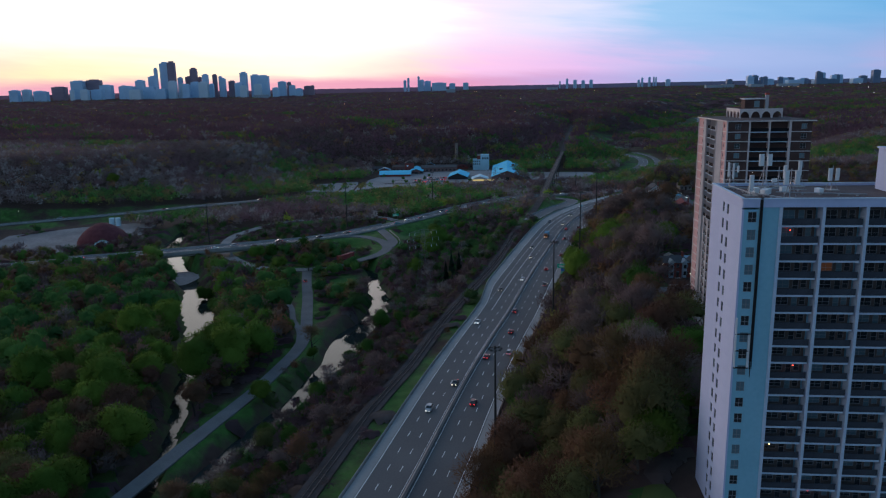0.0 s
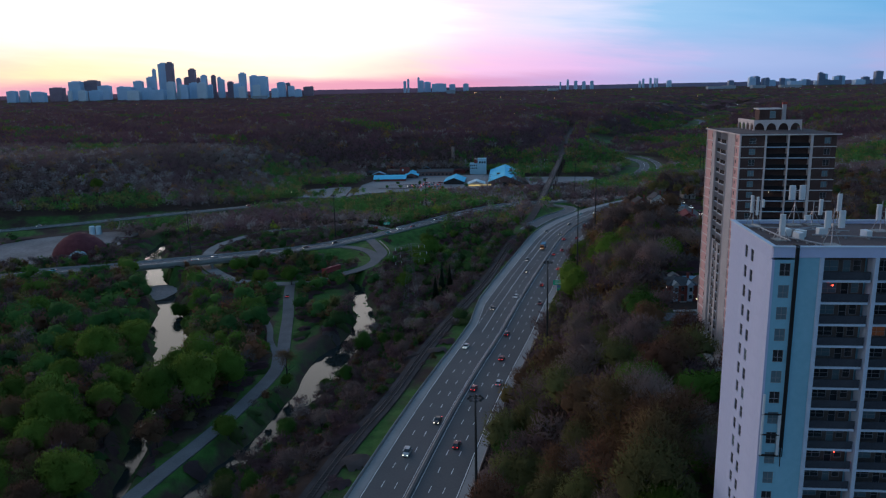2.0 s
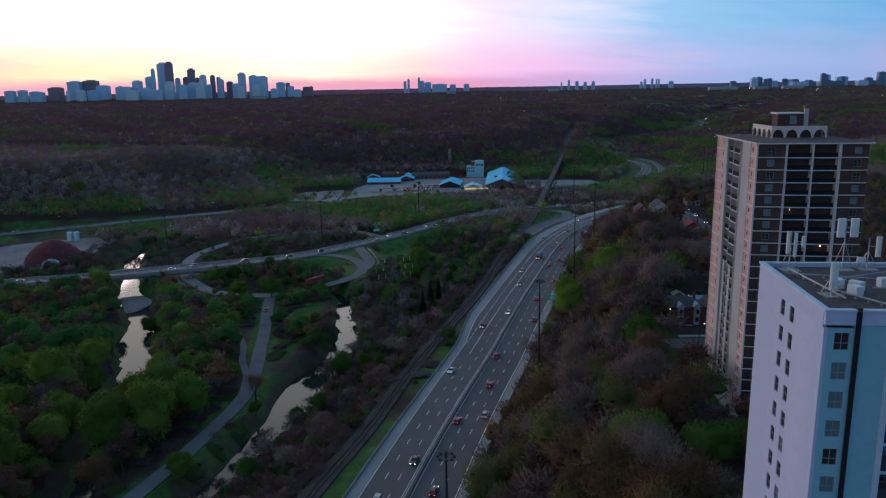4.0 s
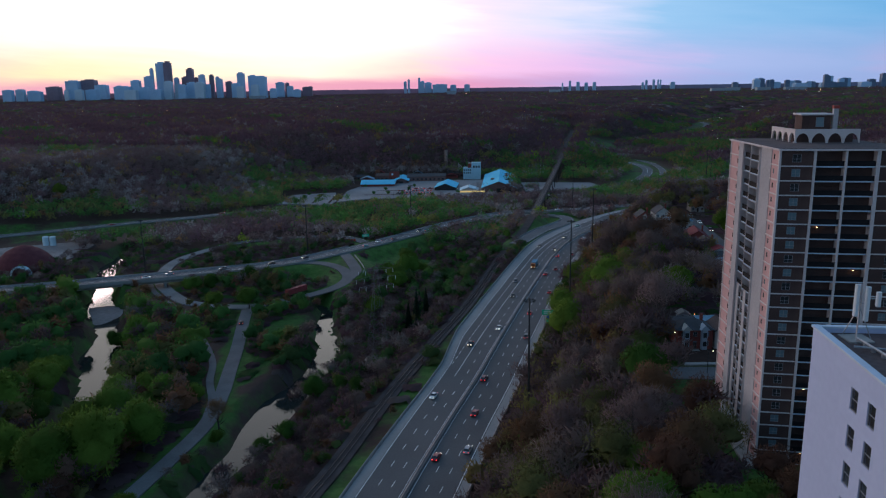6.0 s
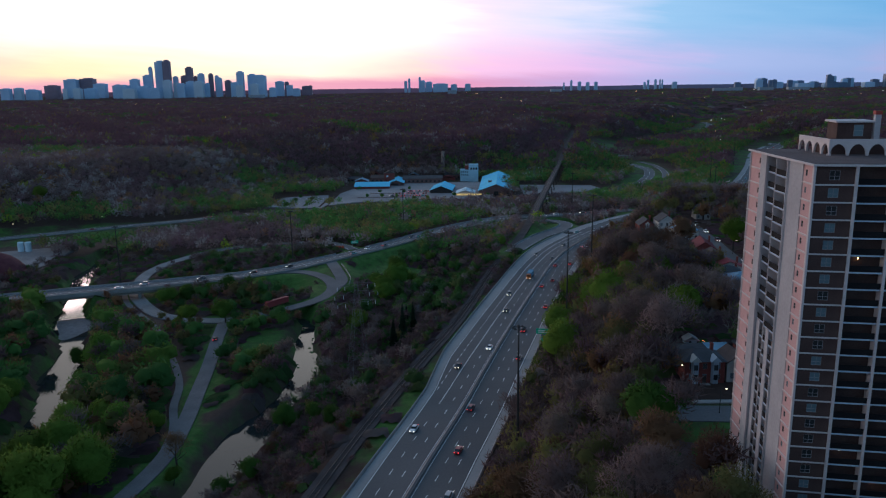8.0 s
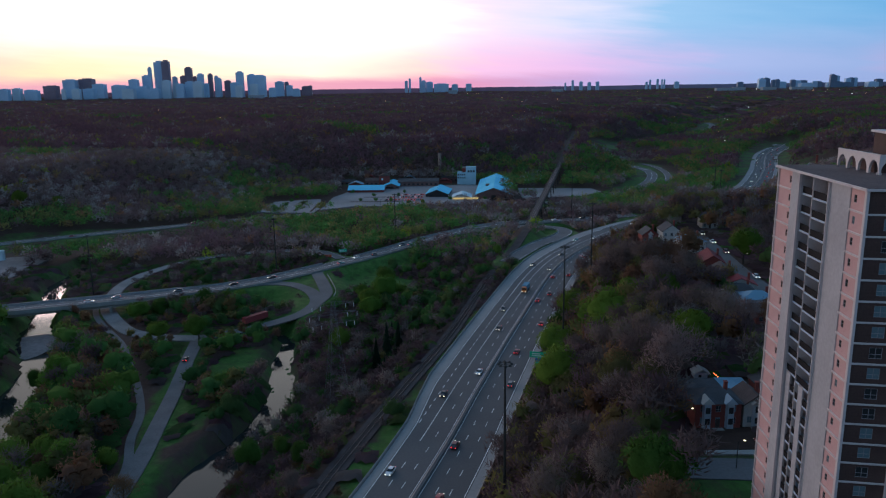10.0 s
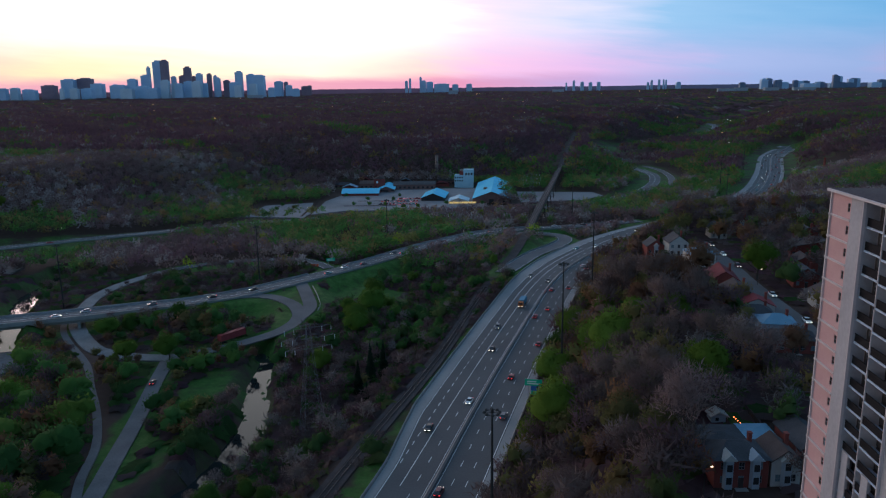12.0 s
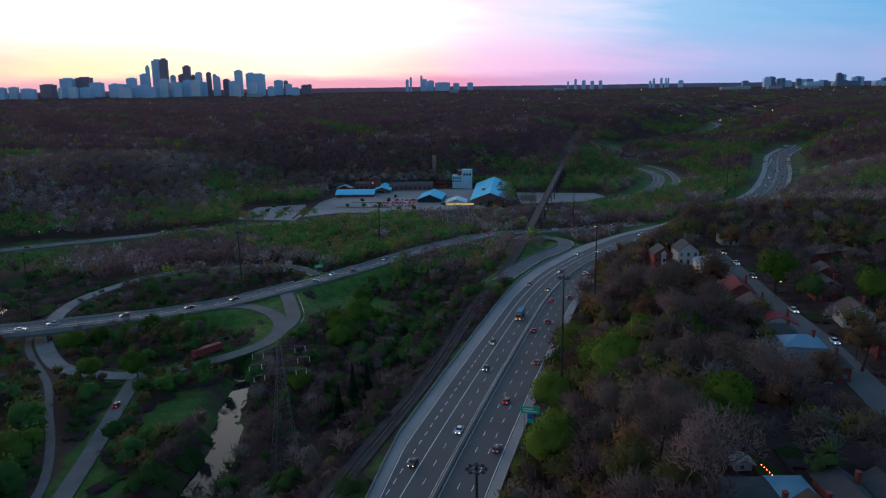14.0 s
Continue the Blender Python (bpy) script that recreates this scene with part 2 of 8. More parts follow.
class Way:
    """A smooth line on the plan through points (x, y, z), sampled every few metres."""

    def __init__(self, pts, step=4.0, closed=False):
        p = np.array(pts, float)
        q = np.vstack([2 * p[0] - p[1], p, 2 * p[-1] - p[-2]])
        out = []
        for i in range(1, len(q) - 2):
            n = max(2, int(np.linalg.norm(q[i + 1] - q[i]) / step))
            for t in np.arange(n) / n:
                a, b, c, d = q[i - 1], q[i], q[i + 1], q[i + 2]
                out.append(0.5 * (2 * b + (c - a) * t + (2 * a - 5 * b + 4 * c - d) * t * t + (3 * b - a - 3 * c + d) * t ** 3))
        out.append(p[-1])
        self.p = np.array(out)
        g = np.gradient(self.p[:, :2], axis=0)
        g /= np.linalg.norm(g, axis=1)[:, None]
        self.n = np.stack([g[:, 1], -g[:, 0]], 1)           # to the right of the way
        self.s = np.r_[0, np.cumsum(np.linalg.norm(np.diff(self.p[:, :2], axis=0), axis=1))]

    def off(self, d, lift=0.0):
        d = np.broadcast_to(np.asarray(d, float), (len(self.p),))
        return np.c_[self.p[:, :2] + self.n * d[:, None], self.p[:, 2] + lift]

    def at(self, s, d=0.0):
        x, y, z = (np.interp(s, self.s, self.p[:, k]) for k in range(3))
        nx, ny = (np.interp(s, self.s, self.n[:, k]) for k in range(2))
        return x + nx * d, y + ny * d, z, math.atan2(nx, -ny) + math.pi / 2

    def near(self, x, y):
        """Distance, signed offset to the right, height and length along for plan points."""
        best, off, zz, ss = (np.full(x.shape, 1e9), np.zeros(x.shape), np.zeros(x.shape), np.zeros(x.shape))
        for i in range(len(self.p) - 1):
            a, b = self.p[i], self.p[i + 1]
            d = (b - a)[:2]
            L = float(d @ d)
            t = np.clip(((x - a[0]) * d[0] + (y - a[1]) * d[1]) / L, 0, 1)
            ex, ey = x - a[0] - t * d[0], y - a[1] - t * d[1]
            r = np.hypot(ex, ey)
            k = r < best
            best = np.where(k, r, best)
            off = np.where(k, np.sign(ex * d[1] - ey * d[0]) * r, off)
            zz = np.where(k, a[2] + t * (b[2] - a[2]), zz)
            ss = np.where(k, self.s[i] + t * math.sqrt(L), ss)
        return best, off, zz, ss


def strip(mb, a, b):
    """A ribbon between two lines of equal length (a left, b right)."""
    n = len(a)
    mb.add([*a, *b], [(i, n + i, n + i + 1, i + 1) for i in range(n - 1)])


def extrude(mb, way, profile, s0=None, s1=None):
    """A closed profile (offset, height) carried along a way."""
    sel = np.ones(len(way.s), bool) if s0 is None else (way.s >= s0) & (way.s <= s1)
    rows = [way.off(o, h)[sel] for o, h in profile]
    n, k = len(rows[0]), len(profile)
    vs = [rows[j][i] for i in range(n) for j in range(k)]
    fs = [(i * k + j, i * k + (j + 1) % k, (i + 1) * k + (j + 1) % k, (i + 1) * k + j) for i in range(n - 1) for j in range(k)]
    fs += [tuple(range(k)), tuple(reversed([(n - 1) * k + j for j in range(k)]))]
    mb.add(vs, fs)


def smooth01(a, b, x):
    t = np.clip((x - a) / (b - a), 0, 1)
    return t * t * (3 - 2 * t)


# ---- lines of the plan ----
HWY = Way([(-109.3, -160, 0), (-74.3, -60, 0), (-49.3, 30, 0), (-29.3, 100, 0), (-12.3, 165, 0), (4.7, 236, 0), (16.7, 281, 0), (27.7, 319, 0), (37.7, 357, 0), (49.8, 401, 0), (59.8, 436, 0), (68.8, 467, 0), (82.8, 513, 0),
           (99.8, 555, 0), (123, 595, 0), (147, 629, 0), (173, 660, 0), (220, 715, -2), (276, 786, -4), (345, 892, -5), (412, 1030, -5), (455, 1130, -5), (504, 1240, -5), (566, 1345, -5), (610, 1420, -5)])
RAIL = Way([(-85, -100, -1), (-60, 60, -1), (-31, 195, -1), (-23, 228, -1), (-14, 259, -1), (-3, 306, -1), (10, 354, -1), (29, 421, -1), (50, 514, -1), (71, 590, 0), (84, 640, 3)])
RAILBR = Way([(84, 640, 3), (93.5, 688, 4), (106, 750, 4.5), (151, 975, 5), (168, 1060, 6)], 6)
RAILFAR = Way([(168, 1060, 6), (203, 1240, 7), (241, 1435, 8), (283, 1655, 10)], 10)
MAIN = Way([(-420, 420, -6), (-340, 436, -5), (-266, 449, -4), (-233, 455, -3), (-203, 463, -3), (-168, 476, -3), (-140, 486, -3), (-118, 495, -3), (-97, 504, -3), (-75, 519, -3), (-58, 537, -3),
            (-38, 560, -3), (-14, 590, -3), (8, 622, -3), (34, 653, -3), (62, 678, -3), (97, 690, -3), (139, 702, -3), (180, 724, -4)])
FARL = Way([(-520, 520, -5), (-430, 566, -5), (-355, 606, -5), (-318, 626, -5), (-274, 653, -5), (-250, 668, -5), (-236, 677, -5), (-199, 697, -5), (-169, 716, -5), (-140, 731, -5), (-90, 755, -6), (-20, 792, -8), (60, 808, -8), (126, 820, -8), (160, 841, -8), (193, 869, -8), (222, 901, -8), (248, 949, -8), (269, 1004, -8), (281, 1062, -8), (277, 1117, -8), (262, 1180, -8)])
FARB = Way([(256, 925, -8), (281, 978, -8), (297, 1043, -8), (303, 1110, -8), (296, 1160, -8)])
FARC = Way([(352, 1345, -8), (318, 1275, -8), (290, 1258, -8), (273, 1290, -8), (279, 1355, -8), (296, 1412, -8), (344, 1486, -8), (436, 1608, -8), (537, 1719, -8), (652, 1937, -8), (709, 2074, -7), (739, 2211, -7)], 8)
GRAVEL = Way([(-104, 130, -9), (-91, 183, -9), (-86, 203, -9), (-79.5, 228, -9), (-73, 252, -9), (-68, 277, -9), (-64.5, 302, -9), (-66, 325, -9), (-70.5, 353, -9), (-75, 380, -9), (-81, 410, -9), (-84, 427, -9), (-86, 439, -8.6)])
FOOT = Way([(-64.5, 300, -9), (-68.5, 323, -9), (-75, 341, -9), (-80, 361, -9), (-91, 385, -9), (-104, 408, -9), (-118, 433, -9), (-139, 460, -9), (-151, 478, -9), (-162, 502, -9)])
LOOPL = Way([(-86, 439, -8.6), (-98, 440, -8.6), (-109, 443, -8.6), (-121, 449, -8.6), (-132, 461, -8.6), (-142, 475, -8.6), (-149, 487, -8.8), (-156, 505, -8.8), (-161, 528, -8.6), (-161, 547, -8.4), (-156, 563, -8), (-145, 585, -7.6)])
LOOPR = Way([(-86, 439, -8.6), (-66, 448, -7.6), (-56, 455, -7), (-46, 464, -6.2), (-41, 474, -5.6), (-40, 485, -5), (-45, 499, -4.2), (-53, 508, -3.6), (-61, 513, -3.3), (-72, 514, -3.15), (-90, 509, -3.1)])
SPUR = Way([(-40, 480, -5.3), (-37, 496, -4.4), (-42, 515, -3.5), (-48, 533, -3.1), (-51, 543, -3.05)])
UPPER = Way([(-40, 572, -3.1), (-46, 582, -3.4), (-55, 593, -3.7), (-66, 600, -4), (-82, 604, -4.8), (-104, 603, -5.6), (-127, 597, -6.6), (-145, 585, -7.6)])
RAMPR = Way([(62, 545, 0), (84, 592, -0.4), (99, 615, -0.8), (110, 638, -1.4), (109, 656, -2), (96, 668, -2.6), (70, 672, -3)])
RIVER = Way([(-86, 150, -15), (-90, 195, -15), (-95, 233, -15), (-101, 256, -15), (-111, 300, -15), (-116, 321, -15), (-120, 333, -15), (-124, 347, -15), (-130, 366, -15), (-137, 382, -15), (-141, 395, -15), (-147, 412, -15), (-156, 428, -15), (-170, 455, -15), (-187, 495, -15), (-211, 555, -15), (-213, 575, -15), (-214, 602, -15)])
CHANNEL = Way([(-82, 150, -14), (-76, 190, -14), (-68.5, 219, -14), (-63, 236, -14), (-57.5, 252, -14), (-53, 272, -14), (-48.5, 292, -14), (-46.5, 316, -14), (-44, 330, -14), (-39.5, 350, -14), (-36, 379, -14), (-38, 396, -14), (-43, 414, -14), (-44.5, 430, -14), (-46, 442, -14), (-53, 457, -14)])
VALLEY = Way([(-60, -300, 0), (-60, 300, 0), (-20, 650, 0), (60, 850, 0), (250, 1100, 0), (400, 1400, 0), (560, 1750, 0), (800, 2250, 0), (1000, 2700, 0)], 40)
ROADS = [(HWY, 21), (RAIL, 5), (MAIN, 8), (FARL, 9), (FARB, 6), (FARC, 9), (GRAVEL, 6), (FOOT, 3), (LOOPL, 5), (LOOPR, 5), (SPUR, 6), (UPPER, 5), (RAMPR, 6), (RAILFAR, 4)]


def wob(x, y, s, k=0.0):
    """Cheap smooth unevenness, about -1 to 1."""
    return (np.sin(x / s + k) * np.cos(y / s * 1.13 - k) + 0.6 * np.sin(x / s * 2.1 + y / s * 1.3 + 2 * k) + 0.4 * np.cos(y / s * 3.1 - x / s * 2.3 + k)) / 1.6


def height(x, y):
    """The lie of the land: a wooded valley with an expressway, a wooded bank and a terrace to the right, plateaus beyond."""
    x, y = np.asarray(x, float), np.asarray(y, float)
    dh, off, _, _ = HWY.near(x, y)
    flat = -9.0 + 0.5 * wob(x, y, 25)
    # right bank and terrace
    edge = smooth01(19, 62, off + 4 * wob(x, y, 30, 1))
    far_end = 1 - smooth01(545, 700, y - 0.25 * (x - 120))
    bank = edge * 26.0 * far_end + (1 - far_end) * smooth01(25, 200, off) * 6
    z = np.where(off > 0, bank + (1 - edge) * 0, flat)
    # plateaus away from the valley line
    dv = VALLEY.near(x, y)[0]
    plat = np.interp(y, [-2000, 900, 1300, 4100, 4900], [24, 26, 33, 49, 56])
    rise = smooth01(170, 420, dv + 45 * wob(x, y, 160, 2)) * smooth01(640, 900, y + 0.35 * np.abs(x) * (x < 0))
    rise = np.maximum(rise, smooth01(2400, 3000, y))
    rise = np.where(x < -360, np.maximum(rise, smooth01(500, 800, -x + 0.4 * y)), rise)
    rise = np.maximum(rise, smooth01(930, 1120, y) * smooth01(75, 170, dv + 20 * wob(x, y, 90, 3)) * 0.8)
    z = z + (plat + 4 * wob(x, y, 210, 4) - z) * rise
    # embankments of the roads and the line
    for way, half in ROADS:
        d, _, rz, _ = way.near(x, y)
        k = 1 - smooth01(half, half + 13 + 70 * smooth01(840, 1000, y), d)
        z = z + (rz - 0.45 - z) * k
    k = 1 - smooth01(0.85, 1.2, np.hypot((x + 288) / 58, (y - 552) / 66))
    z = z + (-8.0 - z) * k
    # water
    for way, half in ((RIVER, 10.5), (CHANNEL, 6.4)):
        d, _, rz, s = way.near(x, y)
        if way is RIVER:
            half = np.interp(y, [150, 233, 256, 312, 333, 366, 382, 396, 412, 428, 455, 480, 495, 555, 600], [2.0, 2.2, 3.0, 4.0, 6.0, 7.4, 9.5, 8.0, 5.6, 5.0, 11.0, 6.0, 5.0, 6.0, 6.0])
        else:
            half = np.interp(y, [150, 220, 270, 291, 318, 332, 350, 379, 413, 440], [4.2, 4.0, 4.2, 5.2, 8.0, 7.6, 5.0, 4.4, 4.8, 2.6])
        h = half * (1 + 0.2 * wob(x, y, 14, 5))
        k = 1 - smooth01(h - 1.5, h + 4.5, d)
        z = z + (rz - 2.0 - z) * k
    return z


def axis(fine0, fine1, step, lo, hi, grow=1.12):
    a = list(np.arange(fine0, fine1 + 0.1, step))
    d = step
    while a[-1] < hi:
        d *= grow
        a.append(min(a[-1] + d, hi))
    d = step
    while a[0] > lo:
        d *= grow
        a.insert(0, max(a[0] - d, lo))
    return np.array(a)


GRID = []


def ground_z(x, y):
    """The height of the ground sheet itself."""
    xs, ys, gz = GRID
    x, y = np.clip(np.asarray(x, float), xs[0], xs[-1] - 1e-6), np.clip(np.asarray(y, float), ys[0], ys[-1] - 1e-6)
    i, j = np.searchsorted(xs, x, "right") - 1, np.searchsorted(ys, y, "right") - 1
    u, v = (x - xs[i]) / (xs[i + 1] - xs[i]), (y - ys[j]) / (ys[j + 1] - ys[j])
    return (gz[j, i] * (1 - u) + gz[j, i + 1] * u) * (1 - v) + (gz[j + 1, i] * (1 - u) + gz[j + 1, i + 1] * u) * v


def build_ground():
    xs, ys = axis(-300, 180, 4.0, -4200, 4200), axis(60, 720, 4.0, -700, 4880, 1.06)
    gx, gy = np.meshgrid(xs, ys)
    gz = height(gx, gy)
    GRID.extend((xs, ys, gz))
    nx, ny = len(xs), len(ys)
    i = np.arange(nx * ny).reshape(ny, nx)
    quads = np.stack([i[:-1, :-1], i[:-1, 1:], i[1:, 1:], i[1:, :-1]], -1).reshape(-1, 4)
    me = bpy.data.meshes.new("ground")
    me.from_pydata(np.stack([gx, gy, gz], -1).reshape(-1, 3).tolist(), [], quads.tolist())
    me.polygons.foreach_set("use_smooth", [True] * len(me.polygons))
    # where grass grows rather than leaf litter: verges, meadows between the ramps, river flats
    g = np.zeros(gx.shape)
    d, off, _, _ = HWY.near(gx, gy)
    g += ((off < -14) & (off > -24)) * 0.62
    for way, r in ((MAIN, 22), (LOOPR, 18), (UPPER, 14), (RAMPR, 26), (GRAVEL, 8)):
        g = np.maximum(g, 0.75 * (1 - smooth01(r * 0.6, r, way.near(gx, gy)[0])))
    g = np.maximum(g, 0.6 * ((np.hypot((gx + 5) / 40, (gy - 560) / 60) < 1)))
    g = np.maximum(g, 0.9 * ((np.hypot((gx + 20) / 26, (gy - 545) / 42) < 1)))
    for way, r in ((FARL, 30), (FARB, 26), (FARC, 40)):
        g = np.maximum(g, 0.62 * (1 - smooth01(r * 0.7, r, way.near(gx, gy)[0])))
    g = np.maximum(g, 0.6 * ((d < 48) & (gy > 690)))
    g = np.maximum(g, 0.3 * (gy > 900))
    g = np.maximum(g, 0.75 * (np.hypot((gx - 84) / 34, (gy - 236) / 36) < 1))
    g = np.maximum(g, 0.4 * (1 - smooth01(7, 16, CHANNEL.near(gx, gy)[0])))
    g = np.maximum(g, 0.5 * (1 - smooth01(9, 22, RIVER.near(gx, gy)[0])))
    g = np.maximum(g, 0.5 * (np.hypot((gx - 60) / 120, (gy - 1150) / 70) < 1))
    g = np.maximum(g, 0.7 * (np.hypot((gx + 62) / 22, (gy - 500) / 20) < 1))
    g = np.maximum(g, 0.7 * (np.hypot((gx + 62) / 10, (gy - 385) / 50) < 1))
    me.attributes.new("grass", "FLOAT", "POINT").data.foreach_set("value", g.ravel().astype(np.float32))
    me.materials.append(M_GROUND)
    ob = new("ground", me)
    tagged(ob, "uneven valley ground of leaf litter, scrub and grass", "ground", kind="structure")


build_ground()


def sheet(name, outlines, z, mat, label, category, kind="structure"):
    mb = MB()
    for o in outlines:
        mb.add([(x, y, z) for x, y in o], [tuple(range(len(o)))])
    ob = part(name, mb, mat)
    return tagged(ob, label, category, kind=kind)


def water_body(name, way, half, label):
    mb = MB()
    strip(mb, way.off(-half), way.off(half))
    tagged(part(name, mb, M_WATER), label, "water", kind="structure")


water_body("water_river", RIVER, 20, "still brown river mirroring the bright sky")
water_body("water_channel", CHANNEL, 12, "narrow weedy channel mirroring the sky")



# ---- roads ----
HY = HWY.p[:, 1]
L_BAR = np.interp(HY, [300, 330, 366, 430, 500, 560, 620, 680], [-15.0, -15.6, -19.4, -19.8, -20.6, -22.0, -22.0, -17.0])
L_LINE = np.interp(HY, [250, 330, 360, 640, 700], [-11.8, -12.6, -15.4, -15.8, -12.0])
R_BAR = 15.2


def road(name, way, left, right, mat, label, lift=0.0, thick=0.5):
    mb = MB()
    n = len(way.p)
    a, b = way.off(-np.asarray(left), lift), way.off(right, lift)
    strip(mb, a, b)
    strip(mb, a - [0, 0, thick], a)
    strip(mb, b, b - [0, 0, thick])
    ob = part(name, mb, mat)
    return tagged(ob, label, "road", kind="structure")


def cut(way, y0, y1):
    """The stretch of a way between two values of y, as a mask."""
    return (way.p[:, 1] >= y0) & (way.p[:, 1] <= y1)


def solid_line(mb, way, off, w=0.16, sel=None, lift=0.022):
    sel = np.ones(len(way.p), bool) if sel is None else sel
    off = np.broadcast_to(np.asarray(off, float), (len(way.p),))
    strip(mb, way.off(off - w / 2, lift)[sel], way.off(off + w / 2, lift)[sel])


def dashes(mb, way, off, s0, s1, period=10.0, length=3.2, w=0.16, lift=0.022):
    off = np.broadcast_to(np.asarray(off, float), (len(way.p),))
    s = s0
    while s < s1:
        row = []
        for q in (s, s + length):
            x, y, z = (np.interp(q, way.s, way.p[:, k]) for k in range(3))
            nx, ny = (np.interp(q, way.s, way.n[:, k]) for k in range(2))
            o = np.interp(q, way.s, off)
            row += [(x + nx * (o - w / 2), y + ny * (o - w / 2), z + lift), (x + nx * (o + w / 2), y + ny * (o + w / 2), z + lift)]
        mb.add(row, [(0, 1, 3, 2)])
        s += period


def s_of(way, y):
    return float(np.interp(y, way.p[:, 1], way.s))


hwy = road("road_expressway", HWY, -L_BAR + 0.6, R_BAR + 0.6, M_ASPHALT, "wide dark asphalt expressway with concrete shoulders and worn lane lines")
mb = MB()
strip(mb, HWY.off(L_BAR, 0.012), HWY.off(L_LINE - 0.3, 0.012))
strip(mb, HWY.off(12.7, 0.012), HWY.off(R_BAR, 0.012))
part("shoulder", mb, M_SHOULDER, hwy, "pale concrete shoulder")
mb = MB()
y_all = s_of(HWY, 100), s_of(HWY, 1340)
solid_line(mb, HWY, L_LINE, 0.2)
solid_line(mb, HWY, 12.3, 0.2)
solid_line(mb, HWY, 1.1, 0.12)
solid_line(mb, HWY, -1.1, 0.12)
for o in (4.7, 8.4, -4.5):
    dashes(mb, HWY, o, *y_all)
dashes(mb, HWY, -8.1, y_all[0], s_of(HWY, 312))
solid_line(mb, HWY, -8.2, 0.2, cut(HWY, 318, 640))
dashes(mb, HWY, -12.0, s_of(HWY, 330), s_of(HWY, 470), 5.5, 2.6, 0.22)
solid_line(mb, HWY, -12.0, 0.22, cut(HWY, 470, 600))
dashes(mb, HWY, -8.1, s_of(HWY, 645), y_all[1])
part("lane_markings", mb, M_LINE, hwy, "worn white lane lines")


def wall_along(name, way, off, label, mat, sel, top=0.16, foot=0.34, h=0.9, category="barrier"):
    mb = MB()
    off = np.broadcast_to(np.asarray(off, float), (len(way.p),))
    rows = [way.off(off + o, z)[sel] for o, z in ((-foot, -0.2), (-foot, 0.15), (-top, 0.45), (-top, h), (top, h), (top, 0.45), (foot, 0.15), (foot, -0.2))]
    n, k = len(rows[0]), len(rows)
    mb.add([rows[j][i] for i in range(n) for j in range(k)],
           [(i * k + j, i * k + j + 1, (i + 1) * k + j + 1, (i + 1) * k + j) for i in range(n - 1) for j in range(k - 1)] + [tuple(range(k)), tuple((n - 1) * k + j for j in reversed(range(k)))])
    return tagged(part(name, mb, mat), label, category, kind="structure")


wall_along("barrier_median", HWY, 0.0, "weathered pinkish concrete median barrier", M_BARRIER, cut(HWY, -200, 1425), h=1.05)
wall_along("barrier_left", HWY, L_BAR - 0.35, "low concrete edge barrier along the expressway", M_CONC, cut(HWY, -200, 604), 0.1, 0.2, 0.75)
wall_along("barrier_right", HWY, R_BAR + 0.35, "concrete edge barrier below the wooded bank", M_BARRIER, cut(HWY, -200, 1425), 0.12, 0.25, 0.85)


def two_way(name, way, half, mat, label, yellow=True, edge=True, lift=0.0):
    ob = road(name, way, half, half, mat, label, lift)
    mb = MB()
    if yellow:
        solid_line(mb, way, 0.15, 0.12, lift=lift + 0.022)
        solid_line(mb, way, -0.15, 0.12, lift=lift + 0.022)
    if edge:
        solid_line(mb, way, half - 0.5, 0.14, lift=lift + 0.022)
        solid_line(mb, way, -half + 0.5, 0.14, lift=lift + 0.022)
    if mb.v:
        part("lane_markings", mb, M_LINE, ob, "worn painted lines")
    return ob


main = two_way("road_main", MAIN, 6.4, M_ROAD, "grey two-way road crossing the valley on a low bridge", True)
mb = MB()
for o in (3.1, -3.1):
    dashes(mb, MAIN, o, 60, MAIN.s[-1] - 20, 9, 3)
part("lane_dashes", mb, M_LINE, main, "white lane dashes")
two_way("road_valley", FARL, 6.2, M_ROAD, "grey road along the foot of the wooded hill")
two_way("road_bend", FARB, 4, M_ROAD, "far grey road bending between trees", False)
two_way("road_distant", FARC, 7, M_ROAD, "distant grey road winding up the valley", False)
two_way("road_loop_west", LOOPL, 3.6, M_GRAVEL, "narrow pale loop road passing under the bridge", False, False, 0.02)
two_way("road_loop_east", LOOPR, 3.4, M_ROAD, "curved slip road climbing to the main road", False, False, 0.015)
two_way("road_spur", SPUR, 3.4, M_ROAD, "short wide spur joining the main road", False, False, 0.03)
two_way("road_upper_loop", UPPER, 3.4, M_ROAD, "upper loop ramp beside the main road", False, True, 0.02)
two_way("road_ramp", RAMPR, 5.0, M_ROAD, "curved exit ramp below the railway bridge", False, True, 0.03)
M_LANE = material("lane_gravel", (0.13, 0.125, 0.127), (0.20, 0.19, 0.19), 0.12, 0.95, 16, 0.15)
two_way("road_gravel", GRAVEL, 2.8, M_LANE, "pale gravel lane beside the channel", False, False)
two_way("path_foot", FOOT, 1.4, M_LANE, "narrow pale asphalt footpath through the trees", False, False, 0.045)
for nm, w, o, c0, c1 in (("guard_rail", MAIN, 6.9, 440, 705), ("guard_rail", MAIN, -6.9, 455, 556), ("guard_rail", MAIN, -6.9, 572, 690), ("guard_rail", RAMPR, -5.3, 560, 668), ("guard_rail", SPUR, 5.0, 490, 532), ("guard_rail", FARL, 6.8, 540, 740)):
    sel = cut(w, c0, c1)
    if sel.sum() > 2:
        g = wall_along(nm, w, o, "pale steel guard rail at the road's edge", M_GALV, sel, 0.05, 0.06, 0.8, "guard rail")
